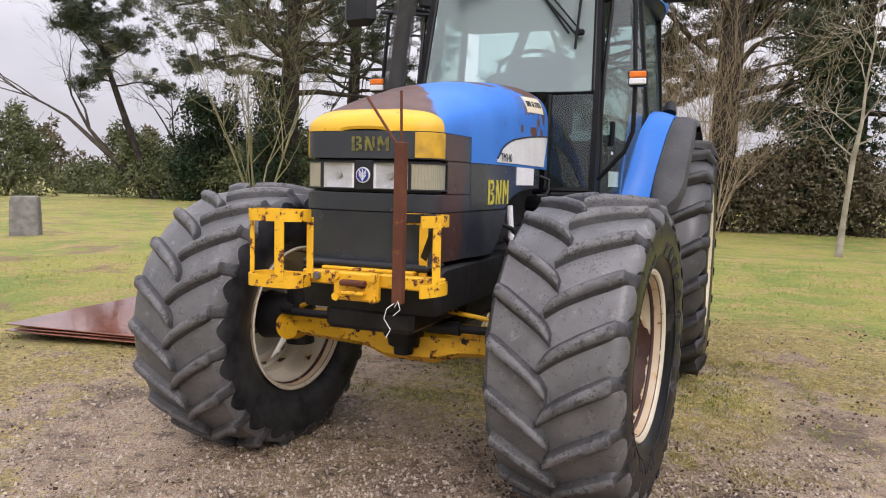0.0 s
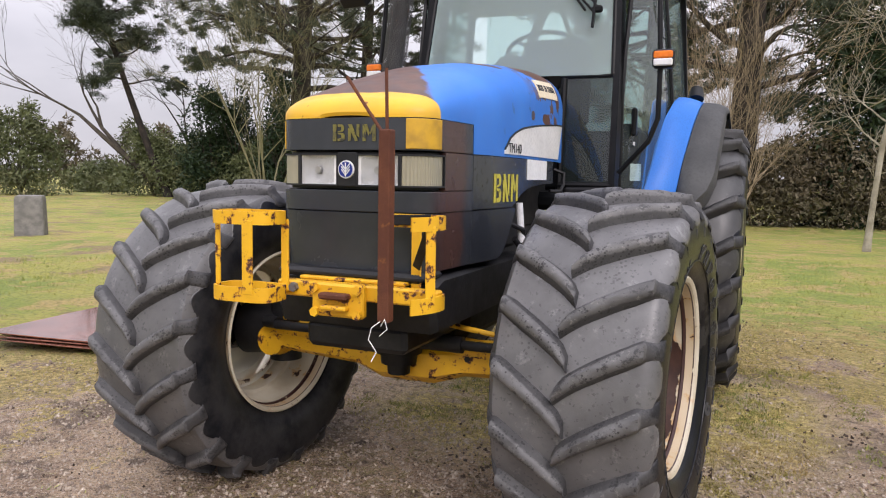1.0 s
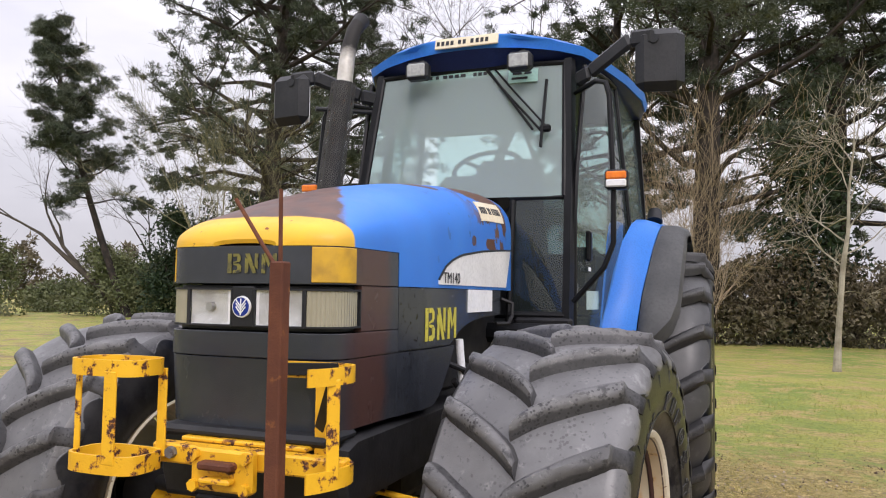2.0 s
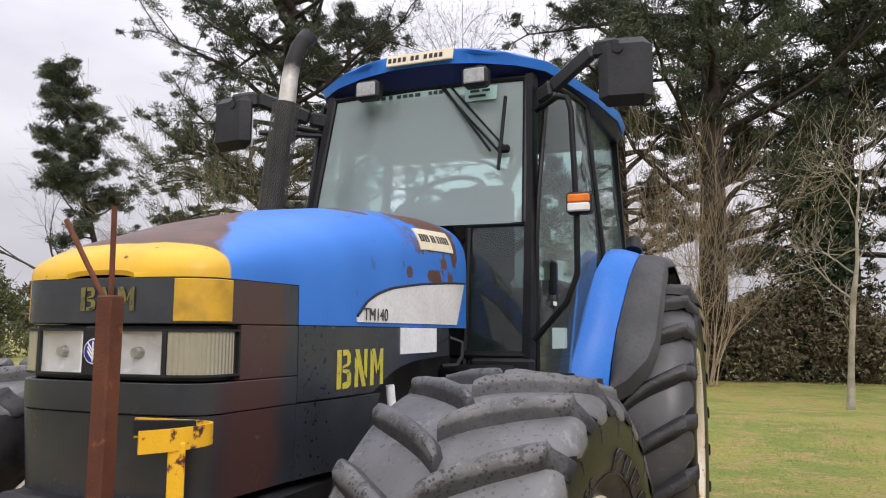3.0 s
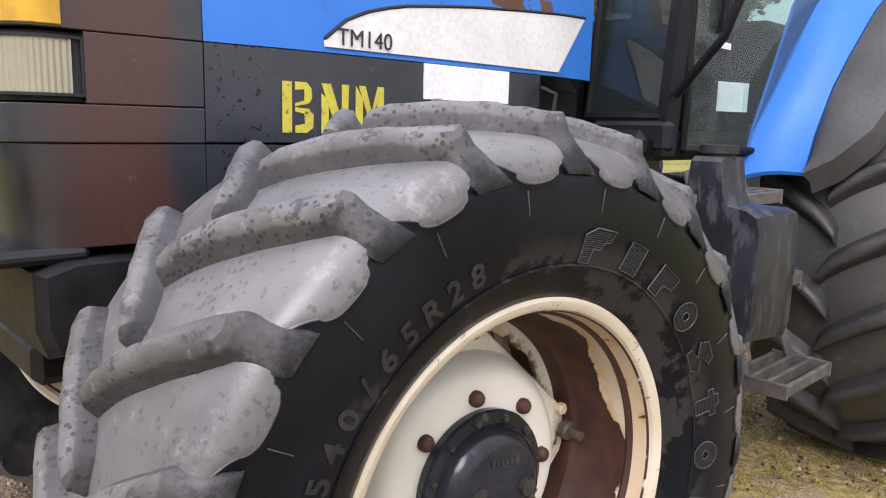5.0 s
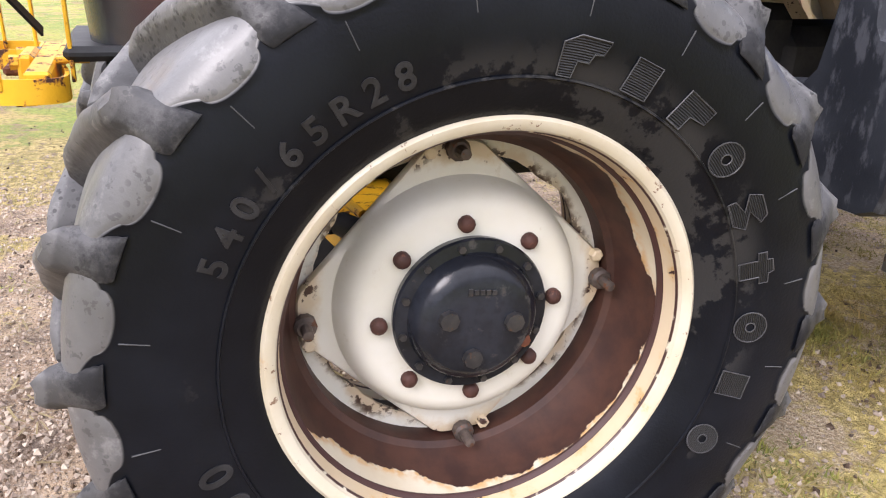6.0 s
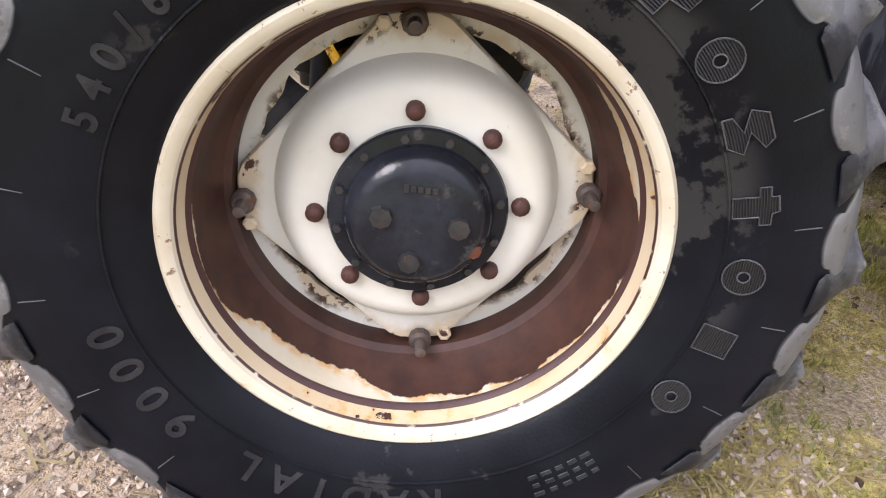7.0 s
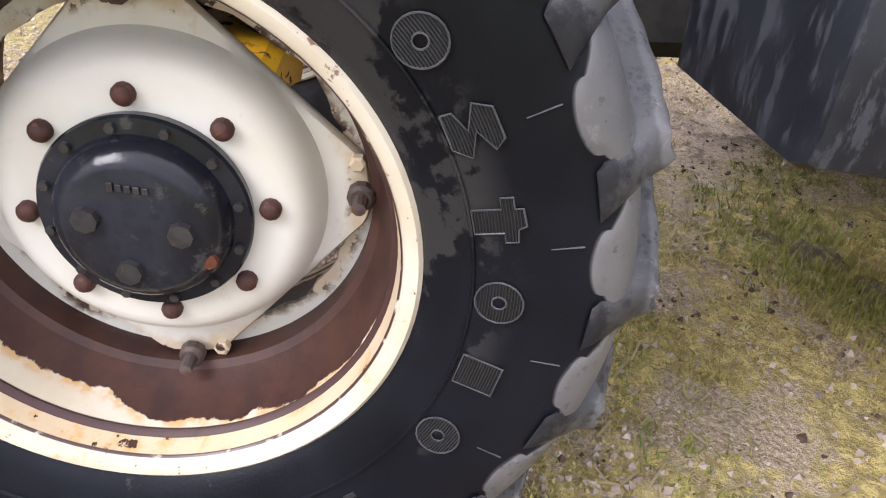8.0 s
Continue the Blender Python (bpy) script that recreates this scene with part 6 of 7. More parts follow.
EX, EY = -0.586, 1.03
SL = -0.13
part("exhaust_pipe", Geo().tube([(EX + SL * 0.84, EY, 1.75), (EX, EY, 2.60)], 0.048, 20), black_metal, tractor)
g = Geo()
nz, na = 34, 20
for i in range(nz):
    for k in range(na):
        z0, a0 = 1.98 + i * 0.0182, 2 * math.pi * (k + 0.5 * (i % 2)) / na
        hexa = []
        for rr, rad in ((0.0105, 0.068), (0.0062, 0.068), (0.0062, 0.0665)):
            hexa.append([(EX + SL * (2.60 - z0) + rad * math.cos(a0 + rr * math.cos(t) / 0.068), EY + rad * math.sin(a0 + rr * math.cos(t) / 0.068), z0 + rr * math.sin(t)) for t in np.linspace(math.pi / 6, 2 * math.pi + math.pi / 6, 7)])
        g.grid(hexa)
part("exhaust_guard", g, plain("guard_grey", (0.085, 0.083, 0.08), (0.05, 0.048, 0.046), 12, 0.6, 0.2, dirt=(0.12, 0.06, 0.03)), tractor, "perforated grey exhaust guard", clean=False)
part("exhaust_tip", Geo().tube([(EX, EY, 2.58), (EX + 0.014, EY, 2.72), (EX + 0.022, EY + 0.01, 2.80), (EX + 0.032, EY + 0.045, 2.90), (EX + 0.04, EY + 0.10, 2.965)], [0.044, 0.042, 0.041, 0.041, 0.043], 20, False), make_pipe(), tractor, "bright curved exhaust tip")
part("exhaust_mouth", Geo().tube([(EX + 0.036, EY + 0.07, 2.93), (EX + 0.042, EY + 0.112, 2.978)], [0.043, 0.046], 20, False), black_metal, tractor)

# --- mudguards
GUARD_IN = [(0.70, 1.56, 1.17), (0.71, 1.60, 1.32), (0.735, 1.69, 1.48), (0.75, 1.755, 1.60), (0.79, 1.85, 1.78), (0.83, 1.94, 1.885), (0.84, 2.10, 1.925), (0.84, 2.6, 1.95), (0.84, 3.1, 1.89), (0.84, 3.38, 1.65)]
GUARD_MID = [(0.88, 1.65, 1.19), (0.89, 1.68, 1.32), (0.91, 1.74, 1.48), (0.93, 1.815, 1.60), (0.955, 1.93, 1.75), (0.975, 2.04, 1.845), (0.985, 2.14, 1.89), (0.985, 2.6, 1.93), (0.985, 3.1, 1.87), (0.985, 3.4, 1.63)]
GUARD_OUT = [(0.885, 1.625, 1.19), (0.97, 1.64, 1.24), (1.06, 1.69, 1.34), (1.095, 1.75, 1.44), (1.11, 1.88, 1.64), (1.117, 2.0, 1.77), (1.12, 2.11, 1.85), (1.12, 2.6, 1.90), (1.12, 3.1, 1.83), (1.12, 3.45, 1.52)]
for sx in (1, -1):
    def strip(p1, p2, drop):
        rows = []
        for a, b in zip(p1, p2):
            r = []
            for t in np.linspace(0, 1, 7):
                bulge = 0.012 * math.sin(math.pi * t)
                r.append((sx * (a[0] + (b[0] - a[0]) * t), a[1] + (b[1] - a[1]) * t - bulge, a[2] + (b[2] - a[2]) * t + bulge))
            if drop:
                last = r[-1]
                r.append((last[0] + sx * 0.010, last[1] + 0.03, last[2] - 0.02))
                r.append((last[0] + sx * 0.010, last[1] + 0.06, last[2] - 0.06))
            rows.append(r)
        return rows
    rows = strip(GUARD_IN, [(x - 0.003, y, z) for x, y, z in GUARD_MID], False)
    fen = part("mudguard", Geo().shell(rows, [[(x, y + 0.01, z - 0.012) for x, y, z in r] for r in rows]), blue_paint, tractor, "blue rear mudguard", 0.7)
    rows = strip([(x + 0.003, y, z) for x, y, z in GUARD_MID], GUARD_OUT, True)
    part("mudguard_flare", Geo().shell(rows, [[(x, y + 0.012, z - 0.012) for x, y, z in r] for r in rows]), grey_flare, fen, "dark grey rubber flare", 0.7)
    BLUE_P = [(y, z) for _, y, z in GUARD_IN]
    inner_rows = [[(sx * 0.70, y, z) for y, z in BLUE_P], [(sx * 0.70, 2.0 + 0.1 * i, 1.2) for i in range(10)]]
    part("mudguard_side", Geo().shell(inner_rows, [[(x + sx * 0.01, y, z) for x, y, z in r] for r in inner_rows]), blue_paint, fen)
    part("rear_lamp", Geo().tube([(sx * 0.93, 2.30, 1.93), (sx * 0.93, 2.34, 2.0)], [0.05, 0.04], 16), black_plastic, tractor)

# --- tank and steps on the near side
step_steel = plain("step_steel", (0.09, 0.088, 0.085), (0.17, 0.16, 0.15), 14, 0.5, 0.3, dirt=(0.12, 0.07, 0.045), dirt_at=0.58)
xz = [(0.60, 0.775), (1.03, 0.768), (1.07, 0.785), (1.082, 0.83), (1.085, 1.07), (1.075, 1.11), (1.045, 1.128), (0.995, 1.135), (0.978, 1.165), (0.966, 1.255), (0.882, 1.255), (0.874, 1.17), (0.855, 1.06), (0.82, 1.02), (0.60, 1.0)]
rows = []
for y, k_, top in ((0.858, 0.975, 1.25), (0.872, 1.0, 1.26), (0.985, 1.0, 1.26), (1.005, 1.0, 1.125), (1.10, 1.0, 1.12), (1.118, 0.97, 1.11)):
    rows.append([(0.85 + (x - 0.85) * k_, y, 0.95 + (min(z, top) - 0.95) * k_ - 0.10 * (y - 0.86) * (z < 0.9)) for x, z in xz + xz[:1]])
g = Geo().grid(rows)
g.f += [tuple(range(15)), tuple(reversed(range(16 * 5, 16 * 5 + 15)))]
tank = part("fuel_tank", g, tank_plastic, tractor, "black moulded plastic fuel tank", 0.5)
part("filler_cap", Geo().tube([(0.924, 0.925, 1.245), (0.924, 0.925, 1.262), (0.924, 0.925, 1.264), (0.924, 0.925, 1.285)], [0.044, 0.044, 0.052, 0.050], 24), black_plastic, tank)
for i, (z, y0, x0, dep) in enumerate(((1.11, 1.20, 0.68, 0.17), (0.84, 1.23, 0.74, 0.19), (0.54, 1.27, 0.84, 0.20))):
    y1 = y0 + 0.36
    st = part("step", Geo().box(((x0 + x0 + dep) / 2, y0, z), (dep, 0.012, 0.05), 0.003), step_steel, tractor, "worn dark metal access step" if i == 0 else "")
    part("step_end", Geo().box(((x0 + x0 + dep) / 2, y1, z), (dep, 0.012, 0.05), 0.003), step_steel, st)
    for k_ in range(4):
        part("tread_bar", Geo().box((x0 + 0.012 + k_ * (dep - 0.024) / 3, (y0 + y1) / 2, z), (0.016, y1 - y0, 0.04), 0.003), step_steel, st)
for y in (1.26, 1.61):
    part("step_hanger", Geo().bar((0.70, y - 0.08, 1.20), (0.91, y + 0.03, 0.52), 0.05, 0.012, 0.003, (1, 0, 0)), step_steel, tractor)
part("step_arm", Geo().bar((0.72, 1.50, 1.12), (0.87, 1.72, 0.78), 0.07, 0.03, 0.006), step_steel, tractor)


# ---------------------------------------------------------------- ground
def ground_z(x, y):
    d = math.hypot(x, y)
    soft = min(1.0, max(0.0, (d - 1.6) / 2.5))
    z = 0.035 * noise.noise((x * 0.55, y * 0.55, 3.1)) * soft + 0.012 * noise.noise((x * 2.3, y * 2.3, 7.7))
    return z + min(1.0, max(0.0, (d - 12) / 30)) * 0.25 * noise.noise((x * 0.05, y * 0.05, 1.3))


radii = [0.0] + [0.12 * k for k in range(1, 60)] + list(7.2 * 1.16 ** np.arange(1, 30)) + [900, 2500]
seg, gv, gf = 128, [], []
GX, GY = 1.2, 0.0
for r in radii:
    for k in range(seg):
        a = 2 * math.pi * k / seg
        x, y = GX + r * math.cos(a), GY + r * math.sin(a)
        gv.append((x, y, ground_z(x, y)))
for i in range(len(radii) - 1):
    for k in range(seg):
        k2 = (k + 1) % seg
        gf.append((i * seg + k, (i + 1) * seg + k, (i + 1) * seg + k2, i * seg + k2))
me = bpy.data.meshes.new("ground")
me.from_pydata(gv, [], gf)
me.materials.append(ground_cover)
for p in me.polygons:
    p.use_smooth = True
ground = tagged(new("ground", me), "short winter grass worn to mossy gravel and mud", "ground", kind="structure")


# ---------------------------------------------------------------- plants
rng = np.random.default_rng(5)


def leaf_mesh(centres, sizes, per, length, width, flat=1.0, up=0.0):
    """Many thin leaves or needle tufts round clump centres, as arrays of triangles."""
    c = np.repeat(np.asarray(centres, float), per, 0)
    s = np.repeat(np.asarray(sizes, float), per)[:, None]
    n = len(c)
    d = rng.normal(size=(n, 3))
    d /= np.linalg.norm(d, axis=1)[:, None] + 1e-9
    base = c + d * s * rng.random((n, 1)) ** 0.5 * np.array([1, 1, flat])
    way = d * 0.7 + rng.normal(size=(n, 3)) * 0.6 + np.array([0, 0, up])
    way /= np.linalg.norm(way, axis=1)[:, None] + 1e-9
    side = np.cross(way, rng.normal(size=(n, 3)))
    side /= np.linalg.norm(side, axis=1)[:, None] + 1e-9
    ln = length * (0.6 + 0.8 * rng.random((n, 1)))
    wd = width * (0.6 + 0.8 * rng.random((n, 1)))
    v = np.stack([base - side * wd / 2, base + side * wd / 2, base + way * ln + side * wd * 0.15], 1).reshape(-1, 3)
    f = np.arange(3 * n).reshape(-1, 3)
    return v.tolist(), f.tolist()


def branch(g, p, d, length, r, bend, seg=5, steps=5, droop=0.0):
    """One crooked limb; returns the points along it."""
    pts, q, dd = [Vector(p)], Vector(p), Vector(d).normalized()
    for i in range(steps):
        dd = (dd + Vector(rng.normal(size=3)) * bend + Vector((0, 0, -droop))).normalized()
        q = q + dd * length / steps
        pts.append(q.copy())
    g.tube(pts, [max(0.004, r * (1 - 0.82 * i / steps)) for i in range(steps + 1)], seg, False)
    return pts, dd


def add_leaves(name, centres, sizes, per, length, width, material, parent, flat=1.0, up=0.0):
    v, f = leaf_mesh(centres, sizes, per, length, width, flat, up)
    me = bpy.data.meshes.new(name)
    me.from_pydata(v, [], f)
    me.materials.append(material)
    ob = new(name, me)
    ob.parent = parent
    return ob


def pine(place, height, lean=(0, 0), bare=0.3, spread=5.0, n_limb=26, label="tall dark Scots pine with a ragged crown", size=1.0, thick=0.028, dense=1.0, per=120):
    t = thing("pine_tree", label, "tree", Matrix.Translation(place), "pines behind the tractor")
    g = Geo()
    top = Vector((lean[0], lean[1], height))
    spine = [top * s + Vector((0.25 * math.sin(3 * s + place[0]), 0.2 * math.sin(4 * s + place[1]), 0)) * (s > 0) for s in np.linspace(0, 1, 9)]
    g.tube(spine, [height * thick * (1 - 0.86 * s) for s in np.linspace(0, 1, 9)], 9, False)
    cs, ss = [], []
    for i in range(n_limb):
        s = bare + (1 - bare) * ((i + rng.random()) / n_limb)
        p = Vector([float(np.interp(s, np.linspace(0, 1, 9), [q[k] for q in spine])) for k in range(3)])
        a = 2.4 * i + rng.random() * 1.3
        reach = spread * (0.45 + 0.75 * rng.random()) * (1.12 - 0.85 * max(0, (s - bare) / (1 - bare)) ** 1.5)
        pts, d = branch(g, p, (math.cos(a), math.sin(a), 0.18 + 0.35 * rng.random()), reach, height * thick * 0.26, 0.16, 5, 6, 0.02)
        for k in range(2, 7):
            for _ in range(2 if k > 3 else 1):
                e, _d = branch(g, pts[k], Vector(rng.normal(size=3)) * 0.7 + d + Vector((0, 0, 0.25)), reach * 0.30 * (0.5 + rng.random()), height * thick * 0.07, 0.2, 3, 3)
                if rng.random() < dense * (0.5 + 0.1 * k):
                    for q in (e[-1], (e[-1] + e[-2]) / 2, e[-2], (e[-2] + e[-3]) / 2):
                        cs.append(q + Vector(rng.normal(size=3)) * 0.16 * size)
                        ss.append(0.34 * size * (0.35 + 1.1 * rng.random() ** 1.3))
        for q in (pts[-1], (pts[-1] + pts[-2]) / 2, pts[-2]):
            cs.append(q + Vector(rng.normal(size=3)) * 0.15 * size)
            ss.append((0.25 + 0.25 * rng.random()) * size)
    part("trunk", g, bark_pine, t, "", clean=False)
    add_leaves("crown", cs, ss, per, 0.135 * size, 0.036 * size, needle_green, t, 0.5, 0.3)
    return t


def grow(g, p, d, length, r, level, spread, bend, min_r=0.004, kids=3, tips=None):
    pts, dd = branch(g, p, d, length, r, bend, 6 if r > 0.04 else (4 if r > 0.015 else 3), 5)
    if level == 0 or r < min_r:
        if tips is not None:
            tips.append(pts[-1])
        return
    for k in range(kids + (1 if rng.random() < 0.5 else 0)):
        i = 2 + int(rng.integers(0, 4))
        i = min(i, 5)
        nd = (dd + Vector(rng.normal(size=3)) * spread).normalized()
        nd.z += 0.12
        grow(g, pts[i], nd, length * (0.55 + 0.25 * rng.random()), r * (1 - 0.82 * i / 5) * 0.85 + 0.0015, level - 1, spread, bend, min_r, kids, tips)


def bare_tree(name, place, height, r, level=4, lean=(0, 0, 1), material=None, label="", kids=3, spread=0.55, share=0.42, bend=0.10):
    t = thing(name, label, "tree", Matrix.Translation(place), "bare trees")
    g = Geo()
    grow(g, (0, 0, -0.05), lean, height * share, r, level, spread, bend, 0.003, kids)
    part("trunk", g, material or bark_grey, t, "", clean=False)
    return t


def stem_shrub(place, height, stems, spread, material, label, twigs=2, r=0.022):
    t = thing("shrub", label, "shrub", Matrix.Translation(place), "bare shrubs")
    for i in range(stems):
        g = Geo()
        a = 2 * math.pi * rng.random()
        d = Vector((math.cos(a) * spread * rng.random(), math.sin(a) * spread * rng.random(), 1))
        grow(g, (0.35 * math.cos(a) * rng.random(), 0.35 * math.sin(a) * rng.random(), 0), d, height * (0.5 + 0.4 * rng.random()), r * (0.6 + 0.6 * rng.random()), twigs, 0.42, 0.07, 0.003, 3)
        part("stem", g, material, t, "", clean=False)
    return t


def bush(place, size, material, label, n=90, per=70, leaf=0.16, name="bush", group="bushes at the wood's edge"):
    t = thing(name, label, "bush", Matrix.Translation(place), group)
    cs, ss = [], []
    for _ in range(n):
        a, q, h = 2 * math.pi * rng.random(), rng.random() ** 0.5, rng.random() ** 0.8
        lim = (1 - (h * 0.95) ** 2.2) ** 0.5 * (0.8 + 0.4 * noise.noise((math.cos(a) * 2 + place[0], math.sin(a) * 2, h * 3)))
        cs.append((size[0] * q * lim * math.cos(a), size[1] * q * lim * math.sin(a), max(0.1, size[2] * h * (0.75 + 0.4 * noise.noise((a, place[0], 1.0))))))
        ss.append(0.42 + 0.3 * rng.random())
    add_leaves("leaves", cs, ss, per, leaf, leaf * 0.55, material, t, 0.9)
    g = Geo()
    for _ in range(14):
        a = 2 * math.pi * rng.random()
        branch(g, (0, 0, 0), (math.cos(a) * size[0] * 0.35, math.sin(a) * size[1] * 0.35, size[2] * 0.7), size[2] * 0.9, 0.03, 0.1, 4, 4)
    part("framework", g, bark_grey, t, "", clean=False)
    return t


def polar(deg, dist):
    """A place seen at that many degrees left of straight ahead of the tractor's rear, from the walk's middle."""
    deg = 0.985 * deg - 2.15
    return Vector((1.38 - dist * math.sin(radians(deg)), -3.0 + dist * math.cos(radians(deg)), 0))


# pines
pine(polar(46.0, 42), 16.0, (-5.6, -1.0), 0.36, 2.8, 36, "slender leaning Scots pine with a ragged crown", 1.0, 0.014, 0.9)
pine(polar(36.4, 38), 23, (0.6, 0), 0.24, 7.6, 66, size=1.15, thick=0.026, dense=0.85)
pine(polar(31.5, 46), 21, (0.3, 0), 0.3, 7.0, 34, size=1.15, thick=0.024)
pine(polar(4.0, 27), 24, (0.4, 0.3), 0.18, 7.0, 56, size=1.12, thick=0.022, dense=0.85)
pine(polar(-5.5, 30), 22, (-0.5, 0), 0.18, 6.5, 52, size=1.15, thick=0.020, dense=0.85)
pine(polar(9.5, 34), 18, (0, 0), 0.2, 5.0, 34, size=1.1, dense=1.0)
pine(polar(-13, 34), 21, (0, 0), 0.15, 7.0, 40, size=1.15)
# bare trees
bare_tree("bare_tree", polar(21.0, 44), 37, 0.58, 5, (0.02, 0, 1), bark_grey, "tall leafless broadleaf tree with pale spreading branches", 3, 0.5, 0.34)
bare_tree("bare_tree", polar(15.0, 46), 35, 0.54, 5, (-0.05, 0, 1), bark_grey, "tall leafless broadleaf tree with pale spreading branches", 3, 0.5, 0.34)
bare_tree("bare_tree", polar(26.0, 45), 34, 0.52, 5, (0.06, 0, 1), bark_grey, "tall leafless broadleaf tree with pale spreading branches", 3, 0.5, 0.34)
bare_tree("birch_tree", polar(45.8, 44), 19, 0.24, 5, (-0.75, -0.4, 1), bark_grey, "leafless birch leaning out of the thicket", 3, 0.45, 0.42)
bare_tree("birch_tree", polar(43.5, 46), 15, 0.14, 5, (-0.12, 0, 1), bark_grey, "leafless birch with fine upright twigs", 3, 0.4, 0.38)
slim = thing("slender_tree", "slender pale-barked young tree standing in the grass", "tree", Matrix.Translation((3.56, 14.7, 0)), "bare trees")
g = Geo()
bole = [Vector(p) for p in ((-0.06, 0, -0.05), (-0.02, 0, 0.7), (0.03, 0.02, 1.35), (0.09, 0, 2.15), (0.20, 0, 2.9), (0.23, 0.05, 3.7), (0.33, 0, 4.6), (0.38, 0.1, 5.6))]
g.tube(bole, [0.09, 0.062, 0.056, 0.056, 0.038, 0.026, 0.016, 0.006], 9, False)
part("trunk", g, bark_pale, slim, "", clean=False)
for i, (d, ln, r) in {2: ((-0.5, 0.1, 0.5), 0.5, 0.014), 3: ((-0.9, 0.2, 0.35), 1.2, 0.026), 4: ((0.5, -0.2, 0.8), 1.1, 0.024), 5: ((-0.4, 0.4, 0.9), 1.1, 0.02), 6: ((0.5, 0.3, 0.8), 0.9, 0.014)}.items():
    for q in range(3):
        g = Geo()
        grow(g, bole[i] + (bole[min(i + 1, 7)] - bole[i]) * (q / 3), Vector(d) * (1 if q % 2 == 0 else -0.6) + Vector((0, 0.3 * q, 0.4)), ln, r, 3, 0.45, 0.12, 0.003, 3)
        part("bough", g, bark_pale, slim, "", clean=False)
stem_shrub((0.66, 20.5, 0), 5.2, 24, 0.75, twig_tan, "tall bare shrub with many tan stems", 3, 0.026)
stem_shrub((-1.45, 21.2, 0), 4.4, 16, 0.7, twig_tan, "tall bare shrub with many tan stems", 3, 0.022)
stem_shrub(polar(38.9, 31), 6.6, 9, 0.55, twig_moss, "bare twiggy bush with pale mossy branches", 4, 0.050)
# ivy-clad trunks and evergreens
bush(polar(43.0, 41), (1.7, 1.7, 7.2), ivy_green, "dark ivy-clad trunk", 80, 80, 0.2, "ivy_column")
bush(polar(41.0, 41), (1.5, 1.5, 6.4), ivy_green, "dark ivy-clad trunk", 70, 80, 0.2, "ivy_column")
bush(polar(37.8, 37.6), (1.6, 1.6, 7.5), ivy_green, "dark ivy-clad trunk", 80, 80, 0.2, "ivy_column")
bush(polar(-3.0, 28.5), (1.9, 1.9, 10.5), ivy_green, "tall dark ivy-clad holly", 150, 80, 0.2, "holly_tree")
bush(polar(55.5, 46), (3.2, 3.0, 5.6), bush_green, "dark round evergreen bush", 120, 80, 0.2)
for deg, dist, sx_, hz in ((50.5, 52, 3.2, 2.2), (47.0, 44, 3.4, 4.4), (44.4, 43, 3.0, 3.6), (42.0, 42, 3.4, 4.0), (39.4, 40, 3.2, 4.2), (36.5, 40, 3.4, 4.6), (33.5, 42, 3.4, 4.4), (30.0, 42, 3.4, 4.6), (26, 42, 3.6, 5)):
    bush(polar(deg, dist), (sx_, 2.4, hz), bush_green, "tangled evergreen bush at the wood's edge", 110, 75, 0.19)
for deg, dist, sx_, hz in ((7.5, 26, 2.6, 3.2), (3.0, 27, 2.8, 2.8), (-1.5, 27.5, 2.8, 3.4), (-6.0, 28, 3.0, 3.0), (-11, 29, 3.0, 3.4), (12, 30, 3, 3.6), (17, 34, 3.4, 4.2), (21.5, 38, 3.4, 4.4)):
    bush(polar(deg, dist), (sx_, 1.8, hz), brush_brown, "dull brown winter undergrowth", 100, 70, 0.15)
# far woods that close the horizon
for k in range(46):
    deg = 60 + k * (360 - 80) / 46
    p = polar(deg, 62 + 12 * rng.random())
    bush(p, (6.5, 3.0, 6 + 5 * rng.random()), brush_brown if k % 3 else bush_green, "distant leafless winter hedge row", 60, 40, 0.5, "far_hedge", "distant hedge")
for k in range(14):
    p = polar(58 - k * 5.2, 75 + 10 * rng.random())
    bush(p, (6.5, 3.0, 5 + 3 * rng.random()), brush_brown, "distant leafless winter hedge row", 60, 40, 0.45, "far_hedge", "distant hedge")

# ---------------------------------------------------------------- things on the grass
# weathered stone post
g = Geo()
rows = []
for z, w, d in ((-0.05, 0.34, 0.26), (0.0, 0.34, 0.26), (0.5, 0.33, 0.25), (1.0, 0.32, 0.24), (1.10, 0.30, 0.22), (1.12, 0.24, 0.17)):
    rows.append([(x * w + 0.015 * noise.noise((x * 3, y * 3, z * 5)), y * d, z) for x, y in ((-1, -0.9), (-0.9, -1), (0.9, -1), (1, -0.9), (1, 0.9), (0.9, 1), (-0.9, 1), (-1, 0.9), (-1, -0.9))])
g.grid(rows)
g.f.append(tuple(range(9 * 5, 9 * 5 + 8)))
st = part("stone_post", g, stone_grey, None, "", 0.5)
st.matrix_world = pose(-13.0, 8.27, 0, 0, 0, 40) @ Matrix.Diagonal((0.85, 0.85, 0.76, 1))
tagged(st, "weathered grey stone post standing in the grass", "post")
